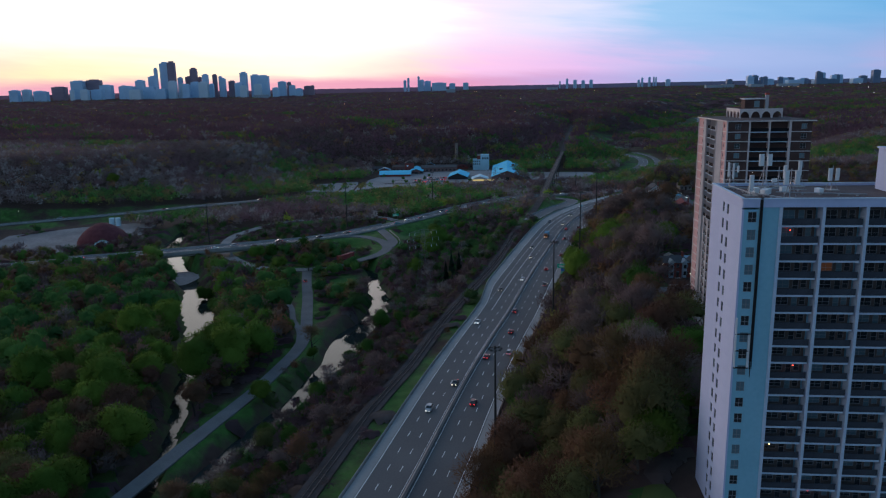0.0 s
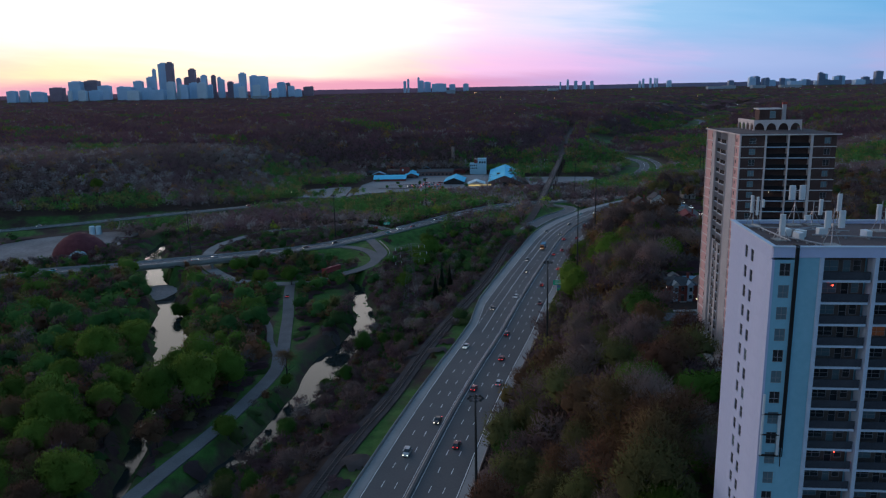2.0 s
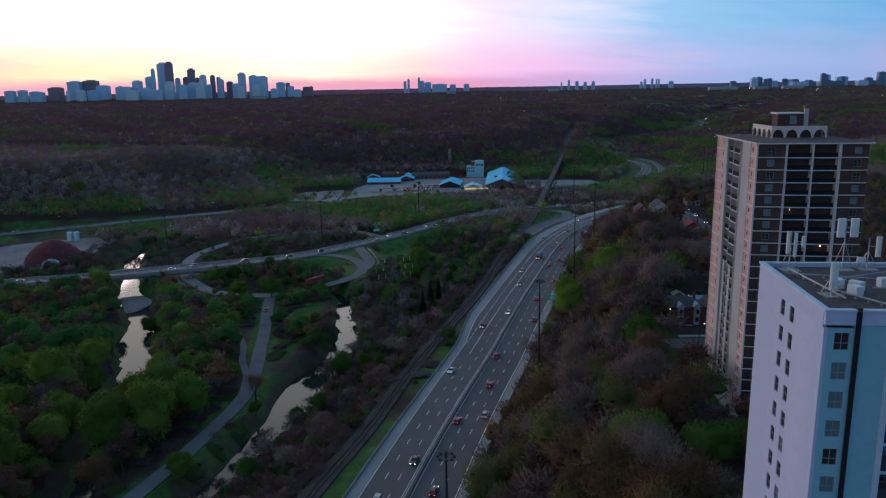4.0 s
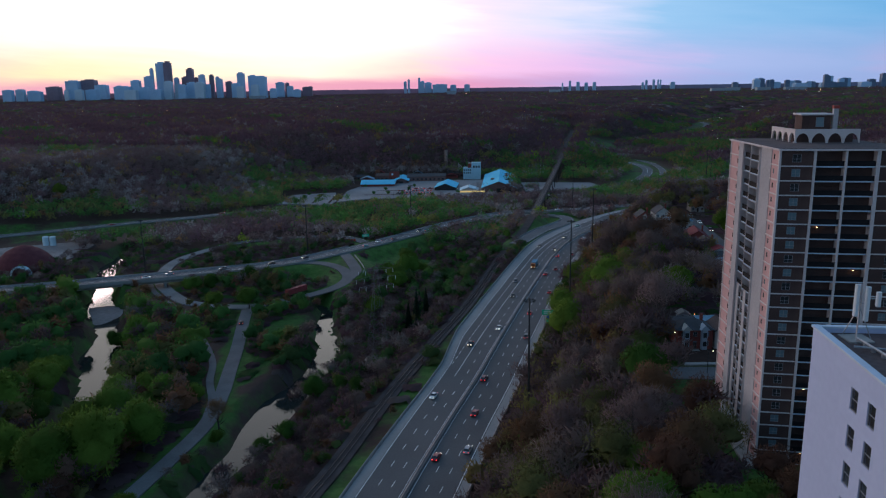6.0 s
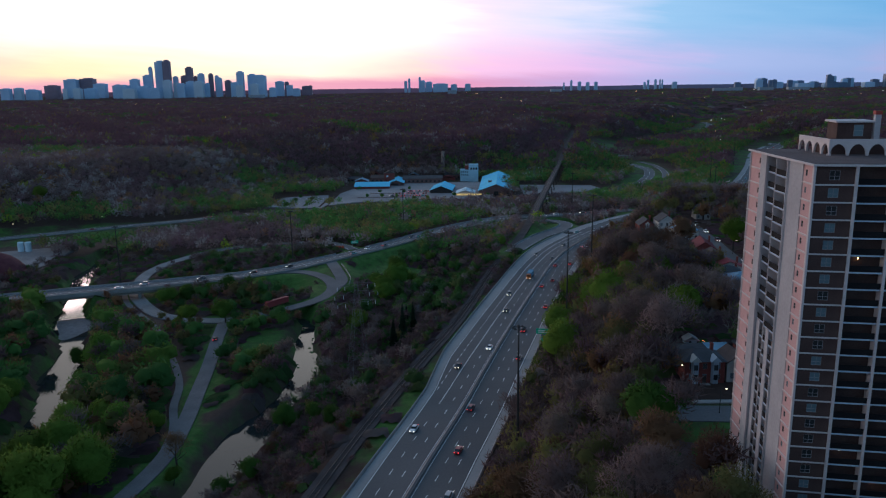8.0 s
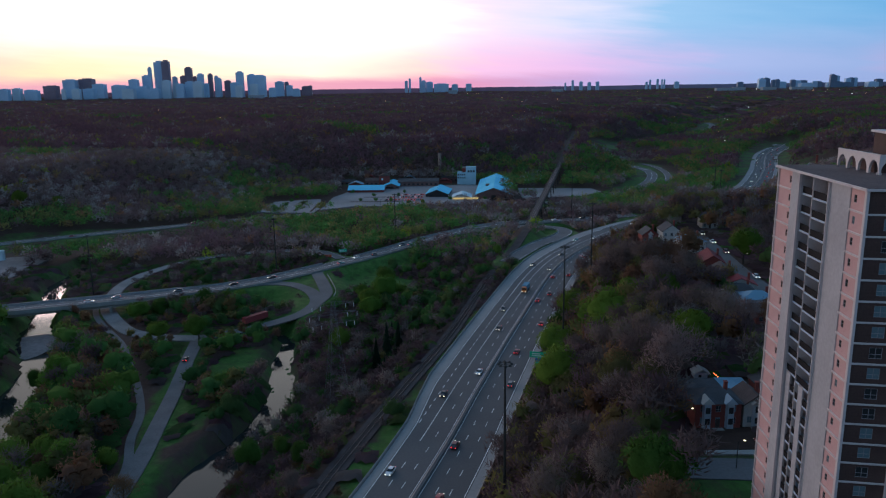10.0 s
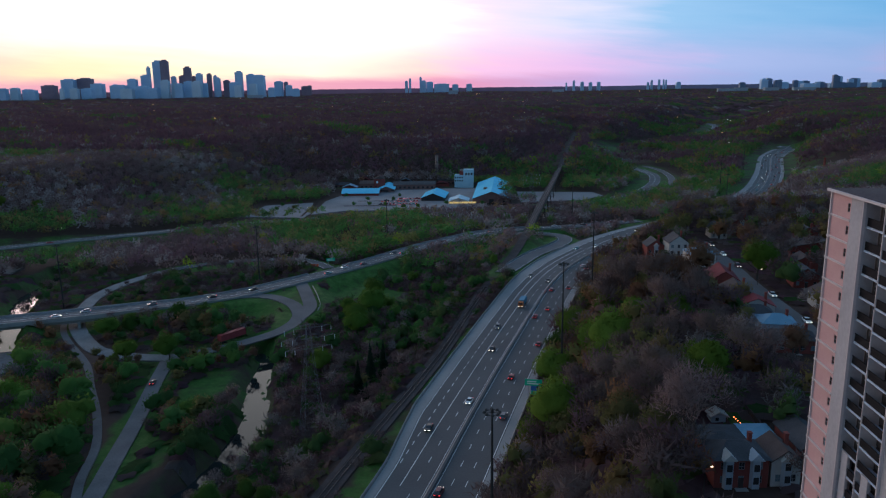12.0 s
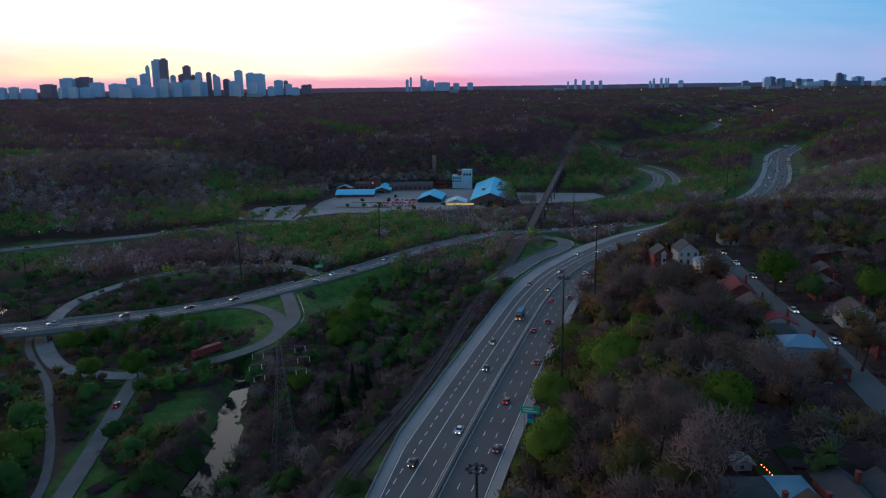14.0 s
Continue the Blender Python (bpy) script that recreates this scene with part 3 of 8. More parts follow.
# parking and yard
M_YARD = material("yard_gravel", (0.15, 0.135, 0.135), (0.27, 0.25, 0.25), 0.04, 0.95, 14, 0.3)


def flat_area(name, outline, z, mat, label, category):
    mb = MB()
    mb.prism(outline, z - 1.5, z)
    return tagged(part(name, mb, mat), label, category, kind="structure")


# ---- road bridge over the river ----
BR = cut(MAIN, 452, 497)
mb = MB()
rows = [MAIN.off(o, z)[BR] for o, z in ((-7.3, 0.05), (-7.3, -1.0), (-6.2, -1.3), (-5.8, -2.6), (5.8, -2.6), (6.2, -1.3), (7.3, -1.0), (7.3, 0.05))]
n, k = len(rows[0]), len(rows)
mb.add([rows[j][i] for i in range(n) for j in range(k)], [(i * k + j, i * k + j + 1, (i + 1) * k + j + 1, (i + 1) * k + j) for i in range(n - 1) for j in range(k - 1)])
bridge = thing("road_bridge", "low concrete road bridge over the river, with parapets", "bridge")
part("deck", mb, M_CONC, bridge)
for o in (-7.15, 7.15):
    mb = MB()
    rows = [MAIN.off(o + a, z)[BR] for a, z in ((-0.16, 0.0), (-0.16, 1.0), (0.16, 1.0), (0.16, 0.0))]
    n = len(rows[0])
    mb.add([rows[j][i] for i in range(n) for j in range(4)], [(i * 4 + j, i * 4 + (j + 1) % 4, (i + 1) * 4 + (j + 1) % 4, (i + 1) * 4 + j) for i in range(n - 1) for j in range(4)])
    part("parapet", mb, M_CONC, bridge, "concrete parapet")
for s in (s_of(MAIN, 462), s_of(MAIN, 484)):
    x, y, z, a = MAIN.at(s)
    mb = MB()
    mb.box(-0.7, -6, -19, 0.7, 6, -5.0)
    p = part("pier", mb, M_CONC, bridge)
    p.matrix_basis = pose(x, y, 0, 0, 0, math.degrees(math.atan2(*MAIN.n[np.argmin(abs(MAIN.s - s))][::-1])) + 90)
# ---- railway ----
rail = road("rail_bed", RAIL, 2.8, 2.8, M_BALLAST, "dark ballast bed of a single railway track")
M_RAILSTEEL = material("rail_steel", (0.12, 0.10, 0.10), (0.22, 0.19, 0.18), 2.0, 0.45, 6, metal=0.7)


def track(way, bed, s0, s1):
    for o in (-0.75, 0.75):
        mb = MB()
        sel = (way.s >= s0) & (way.s <= s1)
        rows = [way.off(o + a, z)[sel] for a, z in ((-0.07, 0.1), (-0.05, 0.28), (0.05, 0.28), (0.07, 0.1))]
        n = len(rows[0])
        mb.add([rows[j][i] for i in range(n) for j in range(4)], [(i * 4 + j, i * 4 + j + 1, (i + 1) * 4 + j + 1, (i + 1) * 4 + j) for i in range(n - 1) for j in range(3)])
        part("rail", mb, M_RAILSTEEL, bed, "brown steel rail")
    tie = MB()
    tie.box(-1.35, -0.14, 0.02, 1.35, 0.14, 0.14)
    me = tie.mesh("tie", M_WOODTIE)
    s = s0 + 1
    while s < s1 - 1:
        x, y, z, _ = way.at(s)
        i = int(np.argmin(abs(way.s - s)))
        t = new("tie", me)
        t.parent = bed
        t.matrix_basis = pose(x, y, z, 0, 0, math.degrees(math.atan2(way.n[i][1], way.n[i][0])))
        s += 1.3


track(RAIL, rail, s_of(RAIL, 150), s_of(RAIL, 520))
trestle = thing("railway_bridge", "dark weathered steel railway bridge on tall piers", "bridge")
mb = MB()
extrude(mb, RAILBR, [(-2.6, 0.0), (2.6, 0.0), (2.6, -0.7), (-2.6, -0.7)])
part("deck", mb, M_WOODTIE, trestle)
for o in (-2.2, 2.2):
    mb = MB()
    extrude(mb, RAILBR, [(o - 0.2, -0.7), (o + 0.2, -0.7), (o + 0.2, -3.0), (o - 0.2, -3.0)])
    part("girder", mb, M_STEEL_DARK, trestle, "dark plate girder")
    mb = MB()
    extrude(mb, RAILBR, [(o * 1.2 - 0.05, 1.05), (o * 1.2 + 0.05, 1.05), (o * 1.2 + 0.05, 0.95), (o * 1.2 - 0.05, 0.95)])
    for i in range(0, len(RAILBR.p), 1):
        x, y, z = RAILBR.off(o * 1.2)[i]
        mb.tube((x, y, z - 0.5), (x, y, z + 1.0), 0.05, 0.05, 4)
    part("handrail", mb, M_STEEL_DARK, trestle)
for o in (-0.75, 0.75):
    mb = MB()
    extrude(mb, RAILBR, [(o - 0.06, 0.18), (o + 0.06, 0.18), (o + 0.06, 0.0), (o - 0.06, 0.0)])
    part("rail", mb, M_RAILSTEEL, trestle)
for s in np.arange(14, RAILBR.s[-1] - 30, 38):
    x, y, z, _ = RAILBR.at(s)
    i = int(np.argmin(abs(RAILBR.s - s)))
    mb = MB()
    for a in (-1, 1):
        for b in (-1, 1):
            mb.tube((a * 3.6, b * 2.6, -14.5 - z), (a * 2.0, b * 1.6, -2.9), 0.28, 0.22, 4)
    for h in (-12, -8.5, -5):
        mb.box(-3.3, -0.12, h, 3.3, 0.12, h + 0.25)
    for a in (-1, 1):
        mb.tube((a * 3.4, -2.4, -12), (a * 2.5, 2.0, -5), 0.1, 0.1, 4)
        mb.tube((a * 3.4, 2.4, -12), (a * 2.5, -2.0, -5), 0.1, 0.1, 4)
    p = part("pier", mb, M_STEEL_DARK, trestle)
    p.matrix_basis = pose(x, y, z, 0, 0, math.degrees(math.atan2(RAILBR.n[i][1], RAILBR.n[i][0])))

road("rail_bed_far", RAILFAR, 3.4, 3.4, M_BALLAST, "distant dark railway cutting through the woods")

# gravel bar and floating weed in the river
mb = MB()
bar_edge = [(-184, 464), (-173, 469), (-163, 468), (-156, 460), (-154, 450), (-155, 441), (-156, 433), (-160, 427), (-166, 430), (-169, 438), (-174, 447), (-179, 455)]
bar_in = [(-164 + 0.6 * (x + 164), 448 + 0.6 * (y - 448)) for x, y in bar_edge]
mb.add([(x, y, -15.15) for x, y in bar_edge] + [(x, y, -14.86 + 0.05 * (i % 3)) for i, (x, y) in enumerate(bar_in)] + [(-164, 448, -14.75)],
       [(i, (i + 1) % 12, 12 + (i + 1) % 12, 12 + i) for i in range(12)] + [(12 + i, 12 + (i + 1) % 12, 24) for i in range(12)])
tagged(part("gravel_bar", mb, M_YARD), "low grey gravel bar at the river's edge", "gravel bar", kind="structure")
weed = material("waterweed", (0.05, 0.10, 0.03), (0.08, 0.14, 0.05), 0.5, 0.9, 6)
wr = random.Random(12)
mb = MB()
for i in range(26):
    s = s_of(CHANNEL, 385 + 65 * wr.random())
    x, y, z, _ = CHANNEL.at(s, wr.choice((-1, 1)) * (2.0 + 3.0 * wr.random()))
    r, k = 0.25 + 0.5 * wr.random(), 11
    mb.add([(x + r * (0.6 + 0.6 * wr.random()) * math.cos(2 * math.pi * j / k), y + 1.8 * r * (0.6 + 0.6 * wr.random()) * math.sin(2 * math.pi * j / k), z + 0.02 + 0.004 * (i % 7)) for j in range(k)], [tuple(range(k))])
tagged(part("waterweed", mb, weed), "floating green weed along the channel", "waterweed", kind="stuff")

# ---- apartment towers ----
# white paint and trim with the blue of the skylight put into the colour
M_WHITEWALL = material("skylit_white_concrete", (0.42, 0.49, 0.69), (0.48, 0.55, 0.75), 0.12, 0.8, 12, 0.08)
# bluer copy of that white for the front, which only the sky lights
M_BLUEWALL = material("skylit_front_concrete", (0.21, 0.46, 0.57), (0.26, 0.52, 0.64), 0.12, 0.8, 12, 0.08)
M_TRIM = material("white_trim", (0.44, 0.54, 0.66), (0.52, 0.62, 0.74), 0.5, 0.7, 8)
M_PINKBRICK = material("pink_buff_brick", (0.54, 0.32, 0.315), (0.62, 0.39, 0.375), 0.3, 0.85, 14, 0.15)
M_BROWNBRICK = material("dark_brown_brick", (0.058, 0.033, 0.030), (0.095, 0.058, 0.052), 0.3, 0.9, 14, 0.2)
M_WARMTRIM = material("warm_white_trim", (0.54, 0.48, 0.48), (0.62, 0.56, 0.555), 0.5, 0.7, 8)
M_GREYWALL = material("grey_concrete", (0.36, 0.35, 0.37), (0.46, 0.45, 0.47), 0.15, 0.85, 12, 0.1)
M_RAILING = material("dark_balcony_panel", (0.010, 0.010, 0.012), (0.02, 0.02, 0.023), 0.4, 0.8, 8, spec=0.1)
M_BLUERAIL = material("slate_balcony_panel", (0.035, 0.042, 0.055), (0.055, 0.064, 0.08), 0.4, 0.7, 8, spec=0.2)
M_ROOFGRAVEL = material("roof_gravel", (0.075, 0.052, 0.052), (0.135, 0.10, 0.098), 0.12, 0.95, 18, 0.3)
M_FRAME = material("window_frame", (0.20, 0.20, 0.22), (0.28, 0.28, 0.30), 1.0, 0.6)
M_GLASS = plain("window_glass", (0.03, 0.035, 0.04), 0.06, spec=0.9)
M_GLASS_PALE = plain("curtained_glass", (0.13, 0.20, 0.23), 0.15, spec=0.8)
M_LIT = plain("lit_window", (0.10, 0.06, 0.035), 0.3, emit=(1.0, 0.36, 0.14), power=0.035)
# balcony back walls painted dark: shade of the recess put into the colour
M_RECESS = material("shaded_recess_wall", (0.08, 0.065, 0.06), (0.13, 0.105, 0.095), 0.4, 0.85, 8)
M_BULB = plain("small_lamp", (1, 0.7, 0.4), 0.3, emit=(1.0, 0.55, 0.2), power=14)
M_REDBULB = plain("red_lamp", (1, 0.1, 0.05), 0.3, emit=(1.0, 0.06, 0.03), power=6)
M_BLACK = material("black_rubber", (0.012, 0.012, 0.014), (0.025, 0.025, 0.027), 1, 0.7, 5)


def panel_mesh(name, w, h, holes, mat, t=0.3, x0=0.0, y0=0.0):
    """A one-piece panel from (0,0) to (w,h), its face in y=0, with rectangular openings (x0, x1, z0, z1) right through it."""
    xs = sorted({0, w, *(q for a in holes for q in a[:2])})
    zs = sorted({0, h, *(q for a in holes for q in a[2:])})
    nx, nz = len(xs), len(zs)

    def solid(i, j):
        if not (0 <= i < nx - 1 and 0 <= j < nz - 1):
            return False
        cx, cz = (xs[i] + xs[i + 1]) / 2, (zs[j] + zs[j + 1]) / 2
        return not any(a < cx < b and c < cz < d for a, b, c, d in holes)

    mb = MB()
    mb.v = [(x, y0 + k * t, z) for k in (0, 1) for z in zs for x in xs]
    n = nx * nz
    for j in range(nz - 1):
        for i in range(nx - 1):
            if not solid(i, j):
                continue
            a, b, c, d = j * nx + i, j * nx + i + 1, (j + 1) * nx + i + 1, (j + 1) * nx + i
            mb.f += [(a, b, c, d), (n + d, n + c, n + b, n + a)]
            if not solid(i, j - 1):
                mb.f.append((a, n + a, n + b, b))
            if not solid(i, j + 1):
                mb.f.append((d, c, n + c, n + d))
            if not solid(i - 1, j):
                mb.f.append((a, d, n + d, n + a))
            if not solid(i + 1, j):
                mb.f.append((b, n + b, n + c, c))
    return mb.mesh(name, mat)


def frame_mesh(w, h, cross=True, t=0.05, d=0.1):
    """A window frame in one piece, from (0,0) to (w,h), facing -y."""
    if cross:
        m, q = w / 2, h * 0.38
        holes = [(t, m - t / 2, t, q), (m + t / 2, w - t, t, q), (t, m - t / 2, q + t, h - t), (m + t / 2, w - t, q + t, h - t)]
    else:
        holes = [(t, w - t, t, h * 0.5 - t / 3), (t, w - t, h * 0.5 + t / 3, h - t)]
    return panel_mesh("window", w, h, holes, M_FRAME, d, y0=-d + 0.02)


def pane_mesh(w, h, mat):
    mb = MB()
    mb.box(0.03, -0.03, 0.03, w - 0.03, 0.0, h - 0.03)
    return mb.mesh("pane", mat)


def put(name, me, parent, m, label=""):
    ob = new(name, me)
    ob.parent = parent
    ob.matrix_basis = m
    return tagged(ob, label)


def add_window(parent, m, meshes, rng, pale=0.25, lit=0.0):
    fr, panes = meshes
    w = put("window", fr, parent, m)
    r = rng.random()
    put("pane", panes[2] if r < lit else panes[1] if r < lit + pale else panes[0], w, Matrix())


def window_set(w, h, cross=True):
    return frame_mesh(w, h, cross), [pane_mesh(w, h, x) for x in (M_GLASS, M_GLASS_PALE, M_LIT)]


def balcony_meshes(w, depth, rail_mat, slab_t=0.26, rail_h=1.0):
    slab, railm, back = MB(), MB(), MB()
    slab.box(0, -0.06, -slab_t, w, depth, 0)
    railm.box(0.02, 0.0, 0.06, w - 0.02, 0.05, rail_h)
    railm.box(0.0, -0.03, rail_h, w, 0.08, rail_h + 0.06)
    return slab.mesh("balcony", M_TRIM), railm.mesh("railing", rail_mat)


def white_tower():
    F, N, TOP, Z0 = 2.74, 20, 82.4, 25.95
    W, D = 42.0, 17.7
    rng = random.Random(4)
    tw = thing("apartment_tower", "tall white concrete apartment tower with blue-grey balcony front and rooftop antennas", "apartment tower", pose(44.9, 110.5, Z0, 0, 0, -5.5))
    H = TOP - Z0
    # end wall: one panel a storey with two narrow windows
    side = pose(0, 0, 0, 0, 0, -90) @ pose(0, 0, 0)
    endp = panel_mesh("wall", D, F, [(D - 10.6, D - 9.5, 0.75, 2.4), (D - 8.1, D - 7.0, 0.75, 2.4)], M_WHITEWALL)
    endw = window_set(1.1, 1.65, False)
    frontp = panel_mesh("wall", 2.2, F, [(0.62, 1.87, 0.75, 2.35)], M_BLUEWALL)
    frontw = window_set(1.25, 1.6)
    slab, railm = balcony_meshes(5.55, 1.75, M_BLUERAIL)
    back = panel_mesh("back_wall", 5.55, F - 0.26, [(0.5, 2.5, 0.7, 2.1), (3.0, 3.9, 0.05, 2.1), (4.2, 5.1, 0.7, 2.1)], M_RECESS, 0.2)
    bw = window_set(2.0, 1.4), window_set(0.9, 2.05, False), window_set(0.9, 1.4, False)
    lamp = MB()
    lamp.lathe([(0.0, -0.1), (0.1, -0.05), (0.1, 0.05), (0.0, 0.1)], 6)
    lamp_me, red_me = lamp.mesh("lamp", M_BULB), lamp.mesh("lamp", M_REDBULB)
    mside = Matrix(((0, 1, 0, 0), (-1, 0, 0, D), (0, 0, 1, 0), (0, 0, 0, 1)))       # x runs back to front along the end wall
    for k in range(N):
        z = k * F
        put("wall", endp, tw, mside @ pose(0, 0, z))
        for a in (D - 10.6, D - 8.1):
            add_window(tw, mside @ pose(a, 0.16, z + 0.75), endw, rng, 0.15, 0.0)
        put("wall", frontp, tw, pose(0.3, 0, z))
        add_window(tw, pose(0.92, 0.14, z + 0.75), frontw, rng, 0.45, 0.0)
        for b in range(5):
            x, zb = 5.86 + 6.22 * b, z + 0.28
            s = put("balcony", slab, tw, pose(x, 0, zb), "white balcony slab edge")
            put("railing", railm, s, Matrix(), "slate blue balcony panel")
            if b < 4:
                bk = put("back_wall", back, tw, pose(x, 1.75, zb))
                for (wa, wz), ws in zip(((0.5, 0.7), (3.0, 0.05), (4.2, 0.7)), bw):
                    add_window(tw, pose(x + wa, 1.85, zb + wz), ws, rng, 0.2, 0.02)
                if rng.random() < 0.08:
                    put("lamp", lamp_me if rng.random() < 0.6 else red_me, tw, pose(x + 0.6 + 4 * rng.random(), 1.1, z + 2.1))
    body = MB()
    body.box(2.5, 0.0, 0, 5.42, 1.9, H - 1.35)
    part("blank_pier", body, M_BLUEWALL, tw, "blank concrete pier with the sky's blue put into its paint")
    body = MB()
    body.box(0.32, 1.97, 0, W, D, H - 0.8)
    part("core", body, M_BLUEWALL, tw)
    body = MB()
    body.box(W - 5.2, 0.02, 0, W, 1.95, H - 1.35)
    part("blank_pier", body, M_BLUEWALL, tw)
    for b in range(6):
        mb = MB()
        mb.box(5.42 + 6.22 * b, -0.28, 0, 5.86 + 6.22 * b - 0.0, 1.75, H - 1.3)
        part("fin", mb, M_TRIM, tw, "white vertical fin")
    mb = MB()
    mb.box(0.02, -0.12, H - 1.32, W, 0.3, H - 0.1)
    mb.box(-0.02, 0.3, N * F, 0.3, D, H - 0.1)
    mb.box(0.3, D - 0.3, N * F, W, D, H - 0.1)
    part("parapet", mb, M_WHITEWALL, tw)
    mb = MB()
    mb.box(-0.15, -0.2, H - 0.1, 0.4, D + 0.1, H + 0.08)
    mb.box(0.4, -0.2, H - 0.1, W, 0.35, H + 0.06)
    mb.box(0.4, D - 0.35, H - 0.1, W, D + 0.1, H + 0.06)
    part("coping", mb, M_TRIM, tw, "white metal coping")
    mb = MB()
    mb.box(0.35, 0.3, H - 0.75, W, D - 0.3, H - 0.45)
    part("roof", mb, M_ROOFGRAVEL, tw, "brown gravel roof")
    mb = MB()
    mb.box(25, 5.5, H - 0.5, 36, 13.5, H + 6.2)
    mb.box(24.8, 5.3, H + 6.2, 36.2, 13.7, H + 6.5)
    mb.box(24.7, 8.0, H - 0.4, 25.0, 9.0, H + 1.7)
    part("penthouse", mb, M_WHITEWALL, tw, "white rooftop machine room")
    return tw, H


WHITE, WHITE_H = white_tower()


def brown_tower():
    F, N, Z0 = 2.7, 23, 26.2
    H = N * F + 0.15                                    # underside of the roof slab
    rng = random.Random(9)
    tw = thing("apartment_tower", "tall dark-brown brick apartment tower with white slabs and pink flank", "apartment tower", pose(79.7, 210.0, Z0))
    rf, rs = pose(0, 0, 0, 0, 0, -9.5), pose(0, 0, 0, 0, 0, -2.4)
    DEEP = 0.84                                         # the flank is 27 m deep in all
    side = rs @ Matrix(((0, 1, 0, 0), (-1, 0, 0, 0), (0, 0, 1, 0), (0, 0, 0, 1))) @ Matrix.Diagonal((DEEP, 1, 1, 1))   # x runs from back (-32) to front (0)
    WF, D = 22.2, 32.0
    brick_l = panel_mesh("brick_panel", 5.6, F, [(2.0, 3.5, 0.75, 2.2)], M_BROWNBRICK)
    brick_r = panel_mesh("brick_panel", WF - 16.8, F, [(2.6, 4.1, 0.75, 2.2)], M_BROWNBRICK)
    win = window_set(1.5, 1.45)
    slab, railm = balcony_meshes(4.9, 1.5, M_RAILING, 0.2, 0.95)
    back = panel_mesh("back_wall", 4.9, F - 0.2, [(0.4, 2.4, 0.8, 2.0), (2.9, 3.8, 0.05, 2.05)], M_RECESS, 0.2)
    bw = window_set(2.0, 1.2), window_set(0.9, 2.0, False)
    pink_n = panel_mesh("pink_panel", 5.0, F, [(0.9, 1.7, 1.0, 2.0)], M_PINKBRICK)
    pink_f = panel_mesh("pink_panel", 5.8, F, [(4.6, 5.3, 0.9, 2.0)], M_PINKBRICK)
    sw = window_set(0.8, 1.0, False)
    sslab, srail = balcony_meshes(5.3, 1.5, M_RAILING, 0.2, 0.95)
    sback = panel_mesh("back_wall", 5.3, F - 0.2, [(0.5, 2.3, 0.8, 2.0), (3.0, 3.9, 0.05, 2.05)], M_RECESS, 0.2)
    lineF, lineN, lineP, lineQ = MB(), MB(), MB(), MB()
    lineF.box(0, -0.14, -0.1, 5.6, 0.0, 0.12)
    lineN.box(0, -0.14, -0.1, WF - 16.8, 0.0, 0.12)
    lineP.box(-0.05, -0.2, -0.11, 5.0, 0.0, 0.11)
    lineQ.box(-0.55, -0.2, -0.11, 5.8, 0.0, 0.11)
    lf, ln, lp, lq = (m.mesh("slab_line", M_WARMTRIM) for m in (lineF, lineN, lineP, lineQ))
    infill = MB()
    infill.box(0, -0.02, 0, 1.7, 0.3, F)
    infill_me = infill.mesh("pier", M_GREYWALL)
    lamp = MB()
    lamp.lathe([(0.0, -0.1), (0.1, -0.05), (0.1, 0.05), (0.0, 0.1)], 6)
    lamp_me = lamp.mesh("lamp", M_BULB)
    for k in range(N):
        z = k * F
        put("brick_panel", brick_l, tw, rf @ pose(0, 0, z))
        add_window(tw, rf @ pose(2.0, 0.12, z + 0.75), win, rng, 0.5, 0.0)
        put("brick_panel", brick_r, tw, rf @ pose(16.8, 0, z))
        add_window(tw, rf @ pose(19.4, 0.12, z + 0.75), win, rng, 0.5, 0.0)
        if k:
            put("slab_line", lf, tw, rf @ pose(0, 0, z))
            put("slab_line", ln, tw, rf @ pose(16.8, 0, z))
            put("slab_line", lp, tw, side @ pose(-5.0, 0, z))
            put("slab_line", lq, tw, side @ pose(-D, 0, z))
        for x in (6.02, 11.3):
            s = put("balcony", slab, tw, rf @ pose(x, 0, z), "white balcony slab edge")
            put("railing", railm, s, Matrix(), "near-black balcony panel")
            put("back_wall", back, tw, rf @ pose(x, 1.5, z))
            for (wa, wz), ws in zip(((0.4, 0.8), (2.9, 0.05)), bw):
                add_window(tw, rf @ pose(x + wa, 1.6, z + wz), ws, rng, 0.35, 0.06)
            if rng.random() < 0.12:
                put("lamp", lamp_me, tw, rf @ pose(x + 0.6 + 3.5 * rng.random(), 1.0, z + 2.0))
        # flank: pink panels at both ends, grey piers, two stacks of balconies between
        put("pink_panel", pink_n, tw, side @ pose(-5.0, 0, z))
        add_window(tw, side @ pose(-4.1, 0.12, z + 1.0), sw, rng, 0.1)
        put("pink_panel", pink_f, tw, side @ pose(-D, 0, z))
        add_window(tw, side @ pose(-D + 4.55, 0.12, z + 0.95), sw, rng, 0.1)
        for j, x in enumerate((-16.6, -22.1)):
            yb = -0.35 + 0.5 * j
            s = put("balcony", sslab, tw, side @ pose(x, yb, z), "white balcony slab edge")
            put("railing", srail, s, Matrix(), "black balcony panel")
            put("back_wall", sback, tw, side @ pose(x, 1.5, z))
            for (wa, wz), ws in zip(((0.5, 0.8), (3.0, 0.05)), bw):
                add_window(tw, side @ pose(x + wa, 1.6, z + wz), ws, rng, 0.2, 0.02)
            if k < 12:
                put("pier", infill_me, tw, side @ pose(x + (0.3 if j else 1.5), yb - 0.1, z), "grey concrete pier")
    # piers and fins
    for x0, x1, m, d in ((-11.3, -5.0, M_GREYWALL, -0.12), (-26.2, -22.1, M_GREYWALL, -0.12)):
        mb = MB()
        mb.box(x0, d, 0, x1, 1.4, H)
